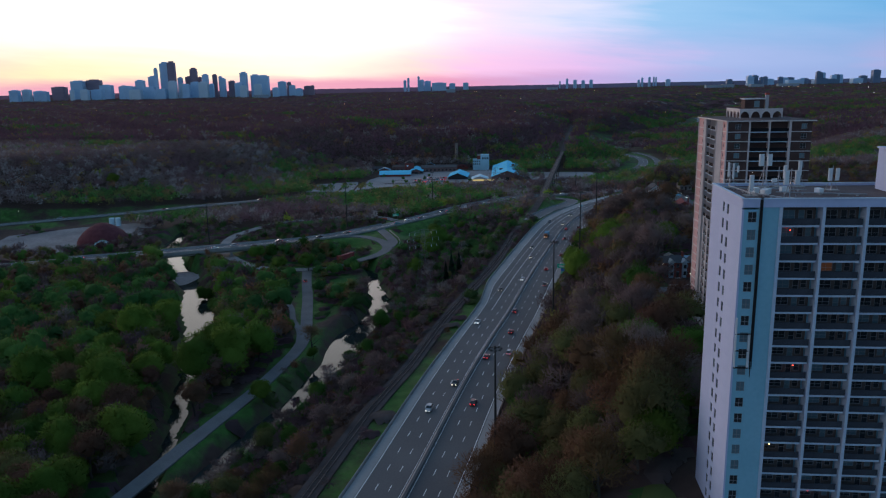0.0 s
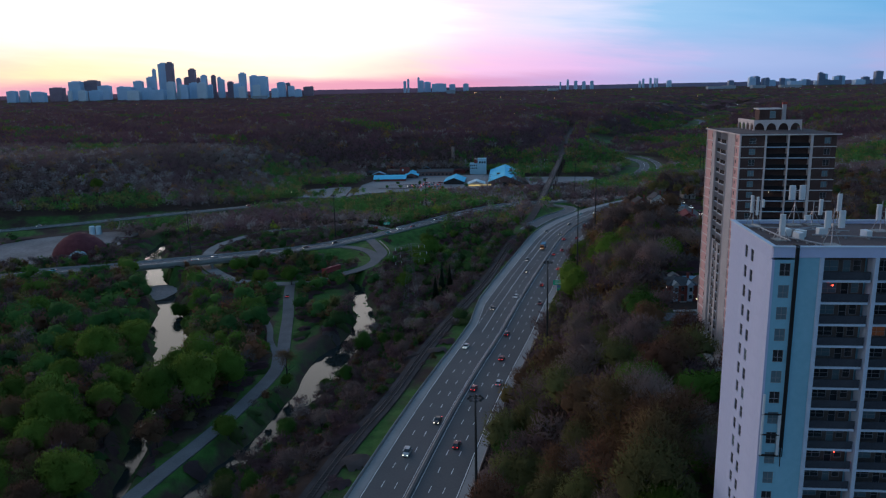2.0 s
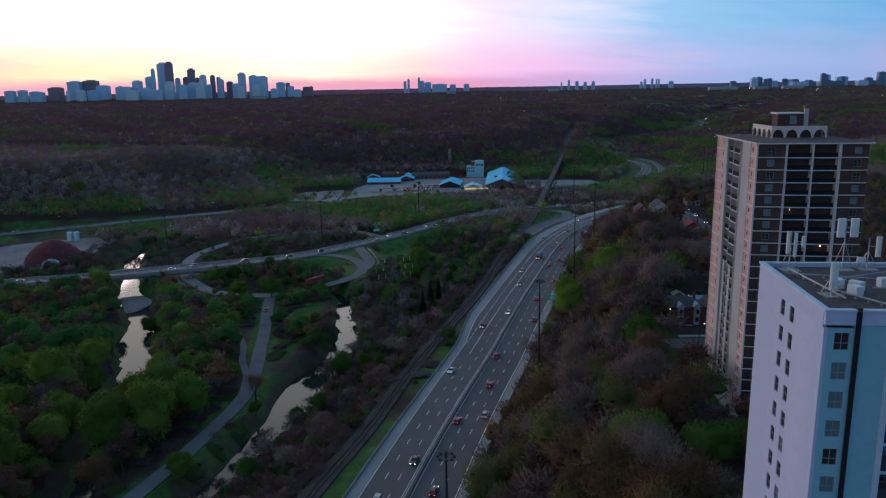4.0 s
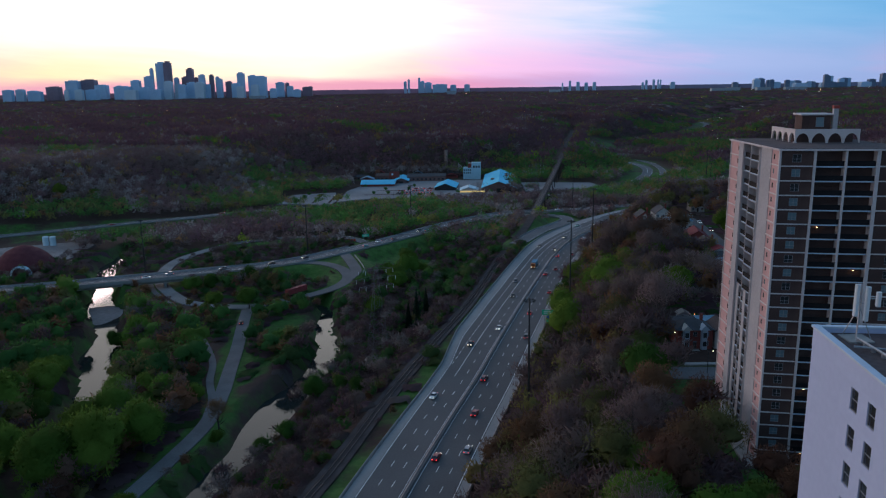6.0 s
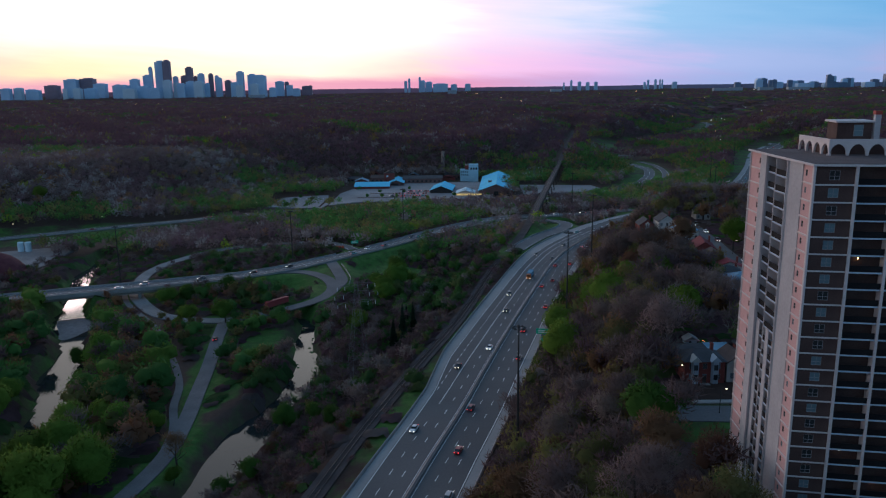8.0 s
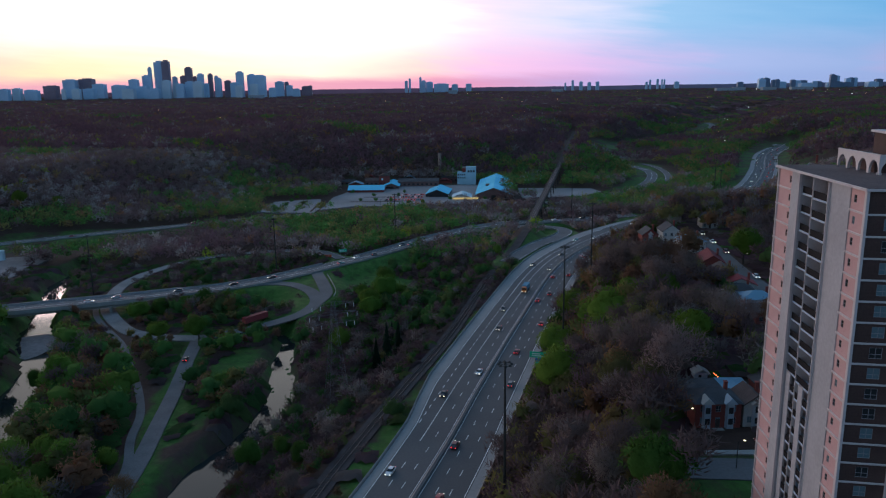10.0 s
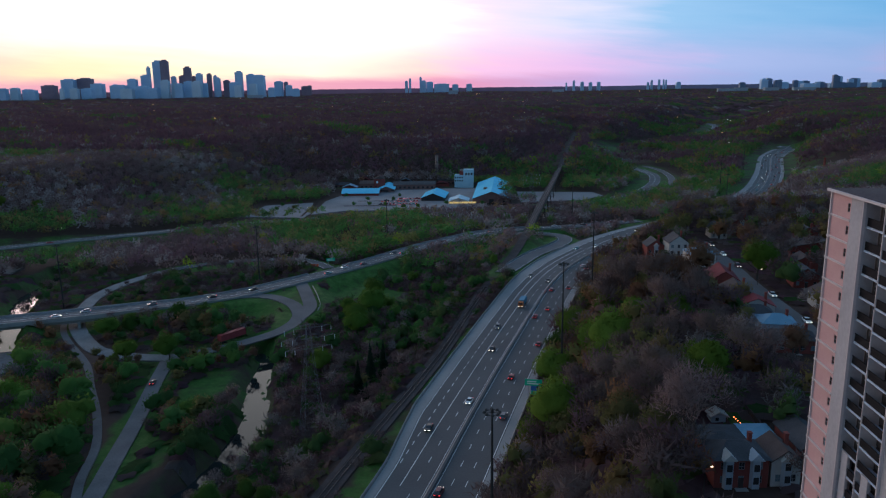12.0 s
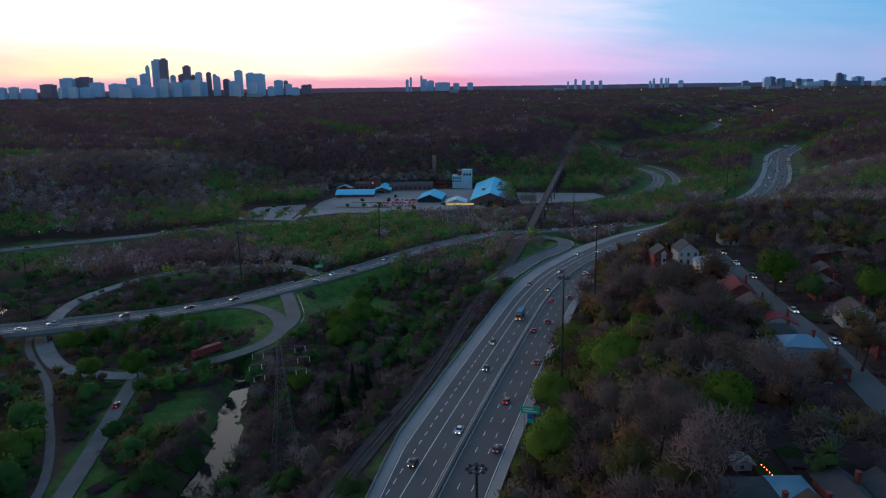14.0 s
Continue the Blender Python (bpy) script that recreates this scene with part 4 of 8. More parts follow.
        part("pier", mb, m, tw, "grey concrete pier").matrix_basis = side
    for x in (-16.75, -22.2, -11.35):
        mb = MB()
        mb.box(x - 0.07, -0.45, 0, x + 0.09, 1.5, H)
        part("fin", mb, M_WARMTRIM, tw).matrix_basis = side
    for x0, x1 in ((5.6, 6.02), (10.92, 11.3), (16.2, 16.8)):
        mb = MB()
        mb.box(x0, -0.3, 0, x1, 1.5, H)
        part("fin", mb, M_WARMTRIM, tw, "white vertical fin").matrix_basis = rf
    mb = MB()
    mb.box(-0.35, -0.22, 0, 0.0, 0.3, H)
    part("corner_fin", mb, M_WARMTRIM, tw, "pinkish white corner fin").matrix_basis = rs
    mb = MB()
    mb.box(-D - 0.3, -0.2, 0, -D, 0.3, H)
    part("corner_fin", mb, M_WARMTRIM, tw).matrix_basis = side

    def plan(x, y):
        a = rf @ Vector((x, 0, 0))
        b = rs @ Vector((0, y * DEEP, 0))
        return a.x + b.x, a.y + b.y

    mb = MB()
    mb.prism([plan(0.35, 0.35), plan(5.6, 0.35), plan(5.6, 1.75), plan(16.8, 1.75), plan(16.8, 0.35), plan(WF - 0.02, 0.02), plan(WF - 0.02, D - 0.02), plan(0.1, D - 0.02), plan(0.35, 26), plan(1.75, 26), plan(1.75, 5.0), plan(0.35, 5.0)], 0, H)
    part("core", mb, M_BROWNBRICK, tw)
    mb = MB()
    mb.prism([plan(-0.6, -0.6), plan(WF + 0.9, -0.6), plan(WF + 0.9, D + 0.5), plan(-0.6, D + 0.5)], H, H + 0.3)
    part("roof_slab", mb, M_WARMTRIM, tw, "pale roof slab edge")
    mb = MB()
    mb.prism([plan(-0.3, -0.3), plan(WF + 0.6, -0.3), plan(WF + 0.6, D + 0.2), plan(-0.3, D + 0.2)], H + 0.3, H + 0.36)
    part("roof", mb, M_ROOFGRAVEL, tw, "brown gravel roof")
    # arcaded screen round the penthouse
    R = H + 0.36

    def arcade(length, count, m, nm="arcade"):
        mb = MB()
        w, hh, t = length / count, 2.7, 0.35
        for i in range(count):
            x0 = i * w
            pts = [(x0 + w / 2 + (w / 2 - 0.22) * math.cos(math.pi * (1 - j / 10)), 0.15 + 1.75 * math.sin(math.pi * j / 10)) for j in range(11)]
            top = [(x0, hh)] + [(p[0], hh) for p in pts] + [(x0 + w, hh)]
            low = [(x0, 0.0)] + pts + [(x0 + w, 0.0)]
            low[0], low[-1] = (x0, 0.0), (x0 + w, 0.0)
            n = len(low)
            vs = [(x, y, z) for y in (0, t) for x, z in low + top]
            fs = [(j, j + 1, n + j + 1, n + j) for j in range(n - 1)] + [(2 * n + j + 1, 2 * n + j, 3 * n + j, 3 * n + j + 1) for j in range(n - 1)]
            fs += [(j + 1, j, 2 * n + j, 2 * n + j + 1) for j in range(n - 1)] + [(n + j, n + j + 1, 3 * n + j + 1, 3 * n + j) for j in range(n - 1)]
            mb.add(vs, fs)
            mb.box(x0 - 0.2, 0.02, -0.05, x0 + 0.22, t - 0.02, 0.3)
        part(nm, mb, M_WARMTRIM, tw, "white concrete arcade").matrix_basis = m

    ax, ay = 5.8, 13.6
    arcade(12.0, 4, rf @ pose(ax, ay, R))
    p0 = Vector((*plan(0, 0), 0)) + (rf @ Vector((ax, ay, 0)))
    arcade(12.0, 4, Matrix.Translation((p0.x, p0.y, R)) @ pose(0, 0, 0, 0, 0, 87.6) @ Matrix.Diagonal((1, -1, 1, 1)))
    mb = MB()
    mb.box(ax + 0.4, ay + 2.6, R, ax + 11.6, ay + 11, R + 2.3)
    part("penthouse_wall", mb, M_BROWNBRICK, tw).matrix_basis = rf
    mb = MB()
    mb.box(ax + 2.0, ay + 3.2, R + 2.3, ax + 7.4, ay + 8.2, R + 5.3)
    part("penthouse", mb, M_BROWNBRICK, tw, "dark brick machine room").matrix_basis = rf
    mb = MB()
    mb.box(ax + 1.6, ay + 2.8, R + 5.3, ax + 7.8, ay + 8.6, R + 5.6)
    part("penthouse_roof", mb, M_WARMTRIM, tw, "pale slab roof").matrix_basis = rf
    add_window(tw, rf @ pose(ax + 4.6, ay + 3.14, R + 3.0), window_set(1.5, 1.9, False), random.Random(1), 1.0)
    mb = MB()
    mb.box(ax + 7.7, ay + 2.8, R, ax + 8.6, ay + 3.7, R + 6.6)
    part("chimney", mb, M_GREYWALL, tw, "grey metal flue").matrix_basis = rf
    mb = MB()
    mb.box(ax + 7.6, ay + 2.7, R + 6.6, ax + 8.7, ay + 3.8, R + 7.2)
    part("flue_cap", mb, material("red_paint", (0.30, 0.05, 0.04), (0.40, 0.08, 0.06), 1, 0.7), tw, "red flue cap").matrix_basis = rf


brown_tower()

# ---- houses on the terrace ----
M_BRICKRED = material("red_brick", (0.19, 0.045, 0.038), (0.26, 0.068, 0.055), 0.4, 0.9, 12, 0.2)
M_SIDING = material("pale_siding", (0.30, 0.36, 0.42), (0.38, 0.44, 0.50), 0.4, 0.8, 10)
M_STUCCO = material("cream_stucco", (0.40, 0.39, 0.37), (0.48, 0.47, 0.45), 0.4, 0.85, 10)
M_SHINGLE = {"dark": material("dark_shingles", (0.05, 0.05, 0.056), (0.085, 0.085, 0.092), 0.3, 0.9, 12, 0.2), "brown": material("brown_shingles", (0.075, 0.05, 0.046), (0.12, 0.085, 0.078), 0.3, 0.9, 12, 0.2),
             "red": material("red_roofing", (0.23, 0.026, 0.032), (0.30, 0.04, 0.044), 0.3, 0.75, 12, 0.1), "blue": material("pale_blue_metal_roof", (0.12, 0.27, 0.38), (0.17, 0.34, 0.46), 0.25, 0.6, 10),
             "maroon": material("maroon_shingles", (0.14, 0.018, 0.026), (0.19, 0.03, 0.036), 0.3, 0.85, 12, 0.2)}
BLOCKS = [(43, 105, 92, 132), (76, 200, 108, 246), (-152, 776, -94, 862), (-94, 790, 80, 975), (95, 850, 188, 925)]
STREET = Way([(154, 500, 26.0), (150, 450, 26.0), (147.6, 427, 26.0), (146, 406, 26.0), (145, 386, 26.0), (143.5, 369, 26.0), (138, 330, 26.0), (132, 290, 26.0), (126, 255, 26.0), (122, 230, 26.0)])
LANE = Way([(76, 257.5, 26.0), (92, 256.5, 26.0), (108, 256, 26.0), (126, 255, 26.0)])
two_way("road_street", STREET, 4.2, M_ROAD, "quiet grey residential street with parked cars", False, False, 0.25)
two_way("road_lane", LANE, 4.2, M_ROAD, "short residential street in front of brick houses", False, False, 0.22)
HOUSE_WIN = window_set(1.1, 1.5)
HOUSE_RNG = random.Random(3)


def gable(mb, w, d, z0, z1, over=0.35, t=0.22, along="y"):
    """Two roof slopes with thickness over a w x d plan, ridge along y (or x)."""
    for sgn in (-1, 1):
        lo, hi = (sgn * (w / 2 + over), z0 - over * (z1 - z0) / (w / 2)), (0.0, z1)
        vs = [(lo[0], -d / 2 - over, lo[1]), (hi[0], -d / 2 - over, hi[1]), (hi[0], d / 2 + over, hi[1]), (lo[0], d / 2 + over, lo[1])]
        vs += [(x, y, z - t) for x, y, z in vs]
        mb.add(vs, [(0, 1, 2, 3), (7, 6, 5, 4), (0, 4, 5, 1), (1, 5, 6, 2), (2, 6, 7, 3), (3, 7, 4, 0)])
    if along == "x":
        mb.v = [(-y, x, z) for x, y, z in mb.v]


def house(x, y, w, d, eave, ridge, wall, roof, label, rot=0.0, hip=False, bays=0, chimney=True, z=None):
    z = float(ground_z(x, y)) - 0.2 if z is None else z
    h = thing("house", label, "house", pose(x, y, z, 0, 0, rot), group="terrace houses")
    BLOCKS.append((x - w / 2 - 0.5, y - d / 2 - 1, x + w / 2 + 0.5, y + d / 2 + 0.5))
    cols = max(2, int(w // 2.6))
    holes = [((i + 0.5) * w / cols - 0.55, (i + 0.5) * w / cols + 0.55, b, b + 1.5) for i in range(cols) for b in (1.2, 4.0) if b + 1.9 < eave]
    front = part("wall", panel_mesh("wall", w, eave, holes, wall, 0.25), wall, h)
    front.matrix_basis = pose(-w / 2, -d / 2, 0)
    for a, b, c, e in holes:
        add_window(h, pose(-w / 2 + a, -d / 2 + 0.1, c) @ Matrix.Diagonal((1, 1, 1, 1)), HOUSE_WIN, HOUSE_RNG, 0.35, 0.04)
    mb = MB()
    mb.box(-w / 2, -d / 2 + 0.26, 0, w / 2, d / 2, eave - 0.02)
    part("wall", mb, wall, h)
    mb = MB()
    if hip:
        o = 0.45
        a, b = w / 2 + o, d / 2 + o
        k = min(a, b) * 0.9
        r = [(-max(a - k, 0.05), 0, ridge), (max(a - k, 0.05), 0, ridge)] if a > b else [(0, -max(b - k, 0.05), ridge), (0, max(b - k, 0.05), ridge)]
        base = [(-a, -b, eave), (a, -b, eave), (a, b, eave), (-a, b, eave)]
        fs = [(0, 1, 5, 4), (1, 2, 5), (2, 3, 4, 5), (3, 0, 4), (3, 2, 1, 0)] if a > b else [(0, 1, 4), (1, 2, 5, 4), (2, 3, 5), (3, 0, 4, 5), (3, 2, 1, 0)]
        mb.add(base + r, fs)
    else:
        gable(mb, w, d, eave + 0.1, ridge)
        g = MB()
        for yy in (-d / 2 + 0.02, d / 2 - 0.27):
            g.add([(-w / 2, yy, eave - 0.02), (w / 2, yy, eave - 0.02), (0, yy, ridge - 0.15), (-w / 2, yy + 0.25, eave - 0.02), (w / 2, yy + 0.25, eave - 0.02), (0, yy + 0.25, ridge - 0.15)],
                  [(0, 1, 2), (5, 4, 3), (0, 2, 5, 3), (1, 4, 5, 2), (0, 3, 4, 1)])
            part("gable_wall", g, wall, h)
            g = MB()
    part("roof", mb, roof, h)
    if chimney:
        mb = MB()
        mb.box(w * 0.28, d * 0.1, eave, w * 0.28 + 0.7, d * 0.1 + 0.9, ridge + 0.8)
        mb.box(w * 0.28 - 0.08, d * 0.1 - 0.08, ridge + 0.8, w * 0.28 + 0.78, d * 0.1 + 0.98, ridge + 0.95)
        part("chimney", mb, M_BRICKRED, h)
    for i in range(bays):
        bx = -w / 2 + (i + 0.5) * w / bays
        mb = MB()
        mb.prism([(bx - 1.0, -d / 2), (bx - 0.7, -d / 2 - 0.8), (bx + 0.7, -d / 2 - 0.8), (bx + 1.0, -d / 2)], 0.3, eave + 0.2)
        bay = part("bay_window", mb, M_SIDING, h, "pale painted bay window")
        for zz in (1.3, 3.9):
            add = put("pane", pane_mesh(1.1, 1.5, M_GLASS), bay, pose(bx - 0.55, -d / 2 - 0.82, zz))
        mb = MB()
        mb.add([(bx - 1.4, -d / 2 - 1.1, eave + 0.2), (bx + 1.4, -d / 2 - 1.1, eave + 0.2), (bx, -d / 2 - 1.1, eave + 1.6), (bx - 1.4, -d / 2 + 2, eave + 0.2), (bx + 1.4, -d / 2 + 2, eave + 0.2), (bx, -d / 2 + 2, eave + 1.6)],
               [(0, 1, 2), (5, 4, 3), (0, 2, 5, 3), (1, 4, 5, 2), (0, 3, 4, 1)])
        part("bay_gable", mb, M_SIDING if i % 2 else M_STUCCO, h, "pale gable over the bay")
    mb = MB()
    mb.box(-0.5, -d / 2 - 0.06, 0.2, 0.5, -d / 2 + 0.1, 2.3)
    part("door", mb, M_WOODTIE, h)
    mb = MB()
    mb.box(-1.2, -d / 2 - 1.4, -0.6, 1.2, -d / 2, 0.22)
    part("porch", mb, M_CONC, h)
    return h


house(88.6, 279.2, 10.2, 8, 6.0, 8.2, M_BRICKRED, M_SHINGLE["dark"], "dark red brick pair of houses with gabled bay windows", bays=2, hip=True)
house(88.8, 288.3, 9.4, 9, 4.6, 5.4, M_BRICKRED, M_SHINGLE["dark"], "low rear wing under a grey flat-pitched roof", hip=True, chimney=False)
house(97.2, 279.6, 5.6, 8, 5.6, 7.8, M_STUCCO, M_SHINGLE["brown"], "narrow cream house with a white bay window", bays=1)
house(97.2, 288.6, 6.0, 9, 4.6, 5.1, M_SIDING, M_SHINGLE["blue"], "rear extension with a pale blue metal roof", hip=True, chimney=False)
house(105.0, 285.5, 6.6, 12, 5.8, 8.0, M_BRICKRED, M_SHINGLE["dark"], "brick house with a dark shingled roof")
house(112.6, 285, 6.4, 12, 5.6, 7.6, M_BRICKRED, M_SHINGLE["dark"], "brick house with dark shingles")
house(127, 482, 8, 9, 7.2, 10.2, M_BRICKRED, M_SHINGLE["dark"], "tall red brick house with white-trimmed gables", bays=1)
house(135, 475, 8.5, 10, 6.4, 9.6, M_STUCCO, M_SHINGLE["dark"], "cream gabled house with a dark steep roof")
house(139.5, 456, 11, 10, 5.2, 8.0, M_STUCCO, M_SHINGLE["blue"], "low cream house with a pale blue-grey hip roof", hip=True)
house(180, 519, 10, 9, 7.0, 9.6, M_BRICKRED, M_SHINGLE["brown"], "red brick house with a white dormer behind trees", bays=1)
house(166, 511, 8, 8, 5.5, 8.0, M_STUCCO, M_SHINGLE["dark"], "grey stuccoed house behind bare trees")
house(136.2, 420, 10, 15, 4.4, 7.6, M_BRICKRED, M_SHINGLE["maroon"], "brick house under a broad maroon roof", -10)
house(134, 400, 9, 11, 4.4, 7.2, M_BRICKRED, M_SHINGLE["brown"], "brick house under a dark brown roof", -10)
house(134.5, 384, 11, 7, 4.2, 6.6, M_STUCCO, M_SHINGLE["red"], "house with a bright red roof", -10)
house(131, 374.5, 9, 7, 4.6, 6.6, M_SIDING, M_SHINGLE["dark"], "grey-roofed house with pale siding", -10, hip=True)
house(133, 364, 10, 8.5, 4.6, 6.8, M_SIDING, M_SHINGLE["blue"], "bungalow with a pale blue hip roof and glazed porch", -10, hip=True)
house(132.5, 351, 11, 9, 4.2, 6.4, M_BRICKRED, M_SHINGLE["dark"], "low house with a wide dark roof", -10, hip=True)
house(196, 470, 24, 13, 4.8, 7.4, M_BRICKRED, M_SHINGLE["brown"], "long brick building with a brown roof", -12)
for x, y, r, k in ((167, 420, "dark", 0), (162, 392, "brown", 1), (158, 366, "dark", 0), (153, 338, "brown", 0), (148, 308, "dark", 1), (176, 440, "brown", 0), (205, 500, "dark", 0), (225, 540, "brown", 0)):
    house(x, y, 9, 10, 5.2, 7.8, M_BRICKRED if k == 0 else M_STUCCO, M_SHINGLE[r], "brick house on the far side of the street" if k == 0 else "pale house on the far side of the street", -10)
# back gardens of the row: fences, a shed, a string of lights
for x0, y0, x1, y1 in ((84.6, 291, 84.0, 306), (95.2, 291, 95.6, 305), (101.6, 291, 102.6, 309), (108.6, 292, 110.5, 312)):
    f = thing("fence", "weathered board garden fence", "fence", group="garden fences")
    n = 8
    for i in range(n):
        a, b = i / n, (i + 1) / n
        p, q = (x0 + (x1 - x0) * a, y0 + (y1 - y0) * a), (x0 + (x1 - x0) * b, y0 + (y1 - y0) * b)
        zz = float(ground_z(*p))
        mb = MB()
        mb.box(p[0] - 0.04, p[1], zz - 0.3, p[0] + 0.04, q[1] - 0.02, zz + 1.8)
        part("board_panel", mb, M_WOODTIE, f)
# pavement and front verge before the row
for nm, y0, y1, zz, mt, lab, cat in (("pavement_row", 262.6, 264.4, 26.3, M_CONC, "narrow concrete pavement before the brick row", "pavement"), ("verge_row", 265.0, 272.5, 26.15, M_GROUND, "small front gardens before the brick row", "verge")):
    mb = MB()
    mb.box(82, y0, 24.5, 112, y1, zz)
    tagged(part(nm, mb, mt), lab, cat, kind="structure")
shed = thing("garden_shed", "small pale grey garden shed with a window", "shed", pose(94, 303.5, float(ground_z(94, 303.5)) - 0.1))
mb = MB()
mb.box(-1.8, -1.5, 0, 1.8, 1.5, 2.3)
part("wall", mb, M_SIDING, shed)
mb = MB()
gable(mb, 3.6, 3.0, 2.3, 3.3)
part("roof", mb, M_STUCCO, shed)
put("pane", pane_mesh(0.8, 0.8, M_GLASS), shed, pose(-0.9, -1.5, 1.0))
lights = thing("string_lights", "string of small orange-red garden lights", "string lights")
mb = MB()
mb.lathe([(0, -0.12), (0.13, 0), (0, 0.12)], 5)
bulb = mb.mesh("bulb", plain("orange_bulb", (1, 0.3, 0.1), emit=(1.0, 0.16, 0.05), power=9))
for i in range(9):
    x, y = 97.0 + 0.11 * i, 301.5 - 0.95 * i
    put("bulb", bulb, lights, Matrix.Translation((x, y, float(ground_z(x, y)) + 2.1)))

# ---- brickworks ----
M_METALROOF = material("pale_blue_ribbed_roof", (0.13, 0.60, 0.82), (0.19, 0.70, 0.92), 0.05, 0.9, 20, 0.05, spec=0.1)
M_WHITETENT = material("white_fabric", (0.50, 0.66, 0.72), (0.60, 0.76, 0.82), 0.2, 0.7, 8)
M_BRICKOLD = material("old_brick", (0.13, 0.075, 0.07), (0.20, 0.12, 0.11), 0.15, 0.9, 14, 0.2)
LOT_Z = -8.3
M_LOT = material("car_park", (0.19, 0.185, 0.19), (0.30, 0.29, 0.295), 0.03, 0.9, 16)
flat_area("car_park", [(-92, 794), (-64, 812), (18, 812), (66, 832), (62, 955), (-70, 955), (-92, 872)], LOT_Z, M_LOT, "grey car park in front of old brick sheds", "car park")
flat_area("car_park_west", [(-150, 786), (-96, 776), (-93.5, 800), (-103, 862), (-146, 846)], LOT_Z, M_LOT, "grey overflow car park in rows", "car park")
flat_area("car_park_east", [(100, 852), (160, 862), (186, 890), (180, 915), (102, 925)], LOT_Z, M_LOT, "gravel yard beyond the railway bridge", "yard")
mb = MB()
for i in range(7):
    for j in range(4):
        mb.box(-140 + 6 * i, 800 + 12 * j, LOT_Z, -139.85 + 6 * i, 805 + 12 * j, LOT_Z + 0.01)
tagged(part("parking_lines", mb, M_LINE), "faint white parking lines", "marking", kind="stuff")


def hall(name, label, x, y, w, d, eave, ridge, wall, roof, rot=0.0, along="y", door=True, ribs=6):
    """A long shed with a pitched roof: its front gable centre at (x, y), d metres deep (ridge along the depth), or ridge along x."""
    t = thing(name, label, "shed", pose(x, y, LOT_Z - 0.1, 0, 0, rot))
    mb = MB()
    if along == "y":
        mb.add([(-w / 2, 0, 0), (w / 2, 0, 0), (w / 2, 0, eave), (0, 0, ridge), (-w / 2, 0, eave), (-w / 2, d, 0), (w / 2, d, 0), (w / 2, d, eave), (0, d, ridge), (-w / 2, d, eave)],
               [(0, 1, 2, 3, 4), (9, 8, 7, 6, 5), (1, 6, 7, 2), (5, 0, 4, 9)])
    else:
        mb.add([(-w / 2, 0, 0), (-w / 2, d, 0), (-w / 2, d, eave), (-w / 2, d / 2, ridge), (-w / 2, 0, eave), (w / 2, 0, 0), (w / 2, d, 0), (w / 2, d, eave), (w / 2, d / 2, ridge), (w / 2, 0, eave)],
               [(4, 3, 2, 1, 0), (5, 6, 7, 8, 9), (0, 5, 9, 4), (6, 1, 2, 7)])
    part("wall", mb, wall, t)
    for sgn in (-1, 1):
        mb = MB()
        if along == "y":
            vs = [(sgn * (w / 2 + 0.6), -0.8, eave - 0.1), (0, -0.8, ridge + 0.2), (0, d + 0.8, ridge + 0.2), (sgn * (w / 2 + 0.6), d + 0.8, eave - 0.1)]
        else:
            vs = [(-w / 2 - 0.8, d / 2 + sgn * (d / 2 + 0.6), eave - 0.1), (-w / 2 - 0.8, d / 2, ridge + 0.2), (w / 2 + 0.8, d / 2, ridge + 0.2), (w / 2 + 0.8, d / 2 + sgn * (d / 2 + 0.6), eave - 0.1)]
        vs += [(a, b, c + 0.25) for a, b, c in vs]
        mb.add(vs, [(3, 2, 1, 0), (4, 5, 6, 7), (0, 1, 5, 4), (1, 2, 6, 5), (2, 3, 7, 6), (3, 0, 4, 7)])
        ro = part("roof_slope", mb, roof, t, "pale blue ribbed metal roof")
        for k in range(ribs):
            f = (k + 0.5) / ribs
            mb = MB()
            if along == "y":
                yy = d * f
                mb.tube((sgn * (w / 2 + 0.5), yy, eave + 0.17), (0, yy, ridge + 0.48), 0.1, 0.1, 4)
            else:
                xx = -w / 2 + w * f
                mb.tube((xx, d / 2 + sgn * (d / 2 + 0.5), eave + 0.17), (xx, d / 2, ridge + 0.48), 0.1, 0.1, 4)
            part("rib", mb, roof, ro)
    if door:
        mb = MB()
        mb.box(-2.2, -0.12, 0, 2.2, 0.05, min(4, eave - 0.5))
        part("door", mb, M_STEEL_DARK, t)
        for xx in (-w * 0.33, w * 0.3):
            put("pane", pane_mesh(3.5, 1.4, M_LIT if xx < 0 and name == "great_hall" else M_GLASS), t, pose(xx, -0.02, 1.2))
    return t


barn = hall("great_hall", "large brick hall with a broad pale blue metal roof", 71, 846, 36, 120, 4.6, 11.2, M_BRICKOLD, M_METALROOF, -4.7, ribs=10)
for sgn, yy in ((-1, 34), (1, 34), (1, 70), (-1, 40), (1, 84)):
    mb = MB()
    mb.box(sgn * 7 - 2.2, yy, 8.9, sgn * 7 + 2.2, yy + 5, 9.7)
    part("roof_vent", mb, M_STEEL_DARK, barn, "dark louvred roof vent")
hall("long_shed", "long red shed with a pale blue roof", -62, 905, 38, 24, 2.6, 6.0, M_BRICKRED, M_METALROOF, 0, "x", False)
hall("rear_shed", "shed with a grey-blue roof", -37, 930, 17, 38, 3.0, 6.0, M_BRICKOLD, M_METALROOF, 0, "y", True)
hall("small_hall", "small open hall with a blue roof and green trim", 14.5, 866, 23, 40, 2.8, 7.2, M_STEEL_DARK, M_METALROOF, -5)
hall("market_tent", "white marquee lit along its front", 39.5, 846, 19, 22, 2.2, 5.4, M_STUCCO, M_WHITETENT, -3, "y", False, 3)
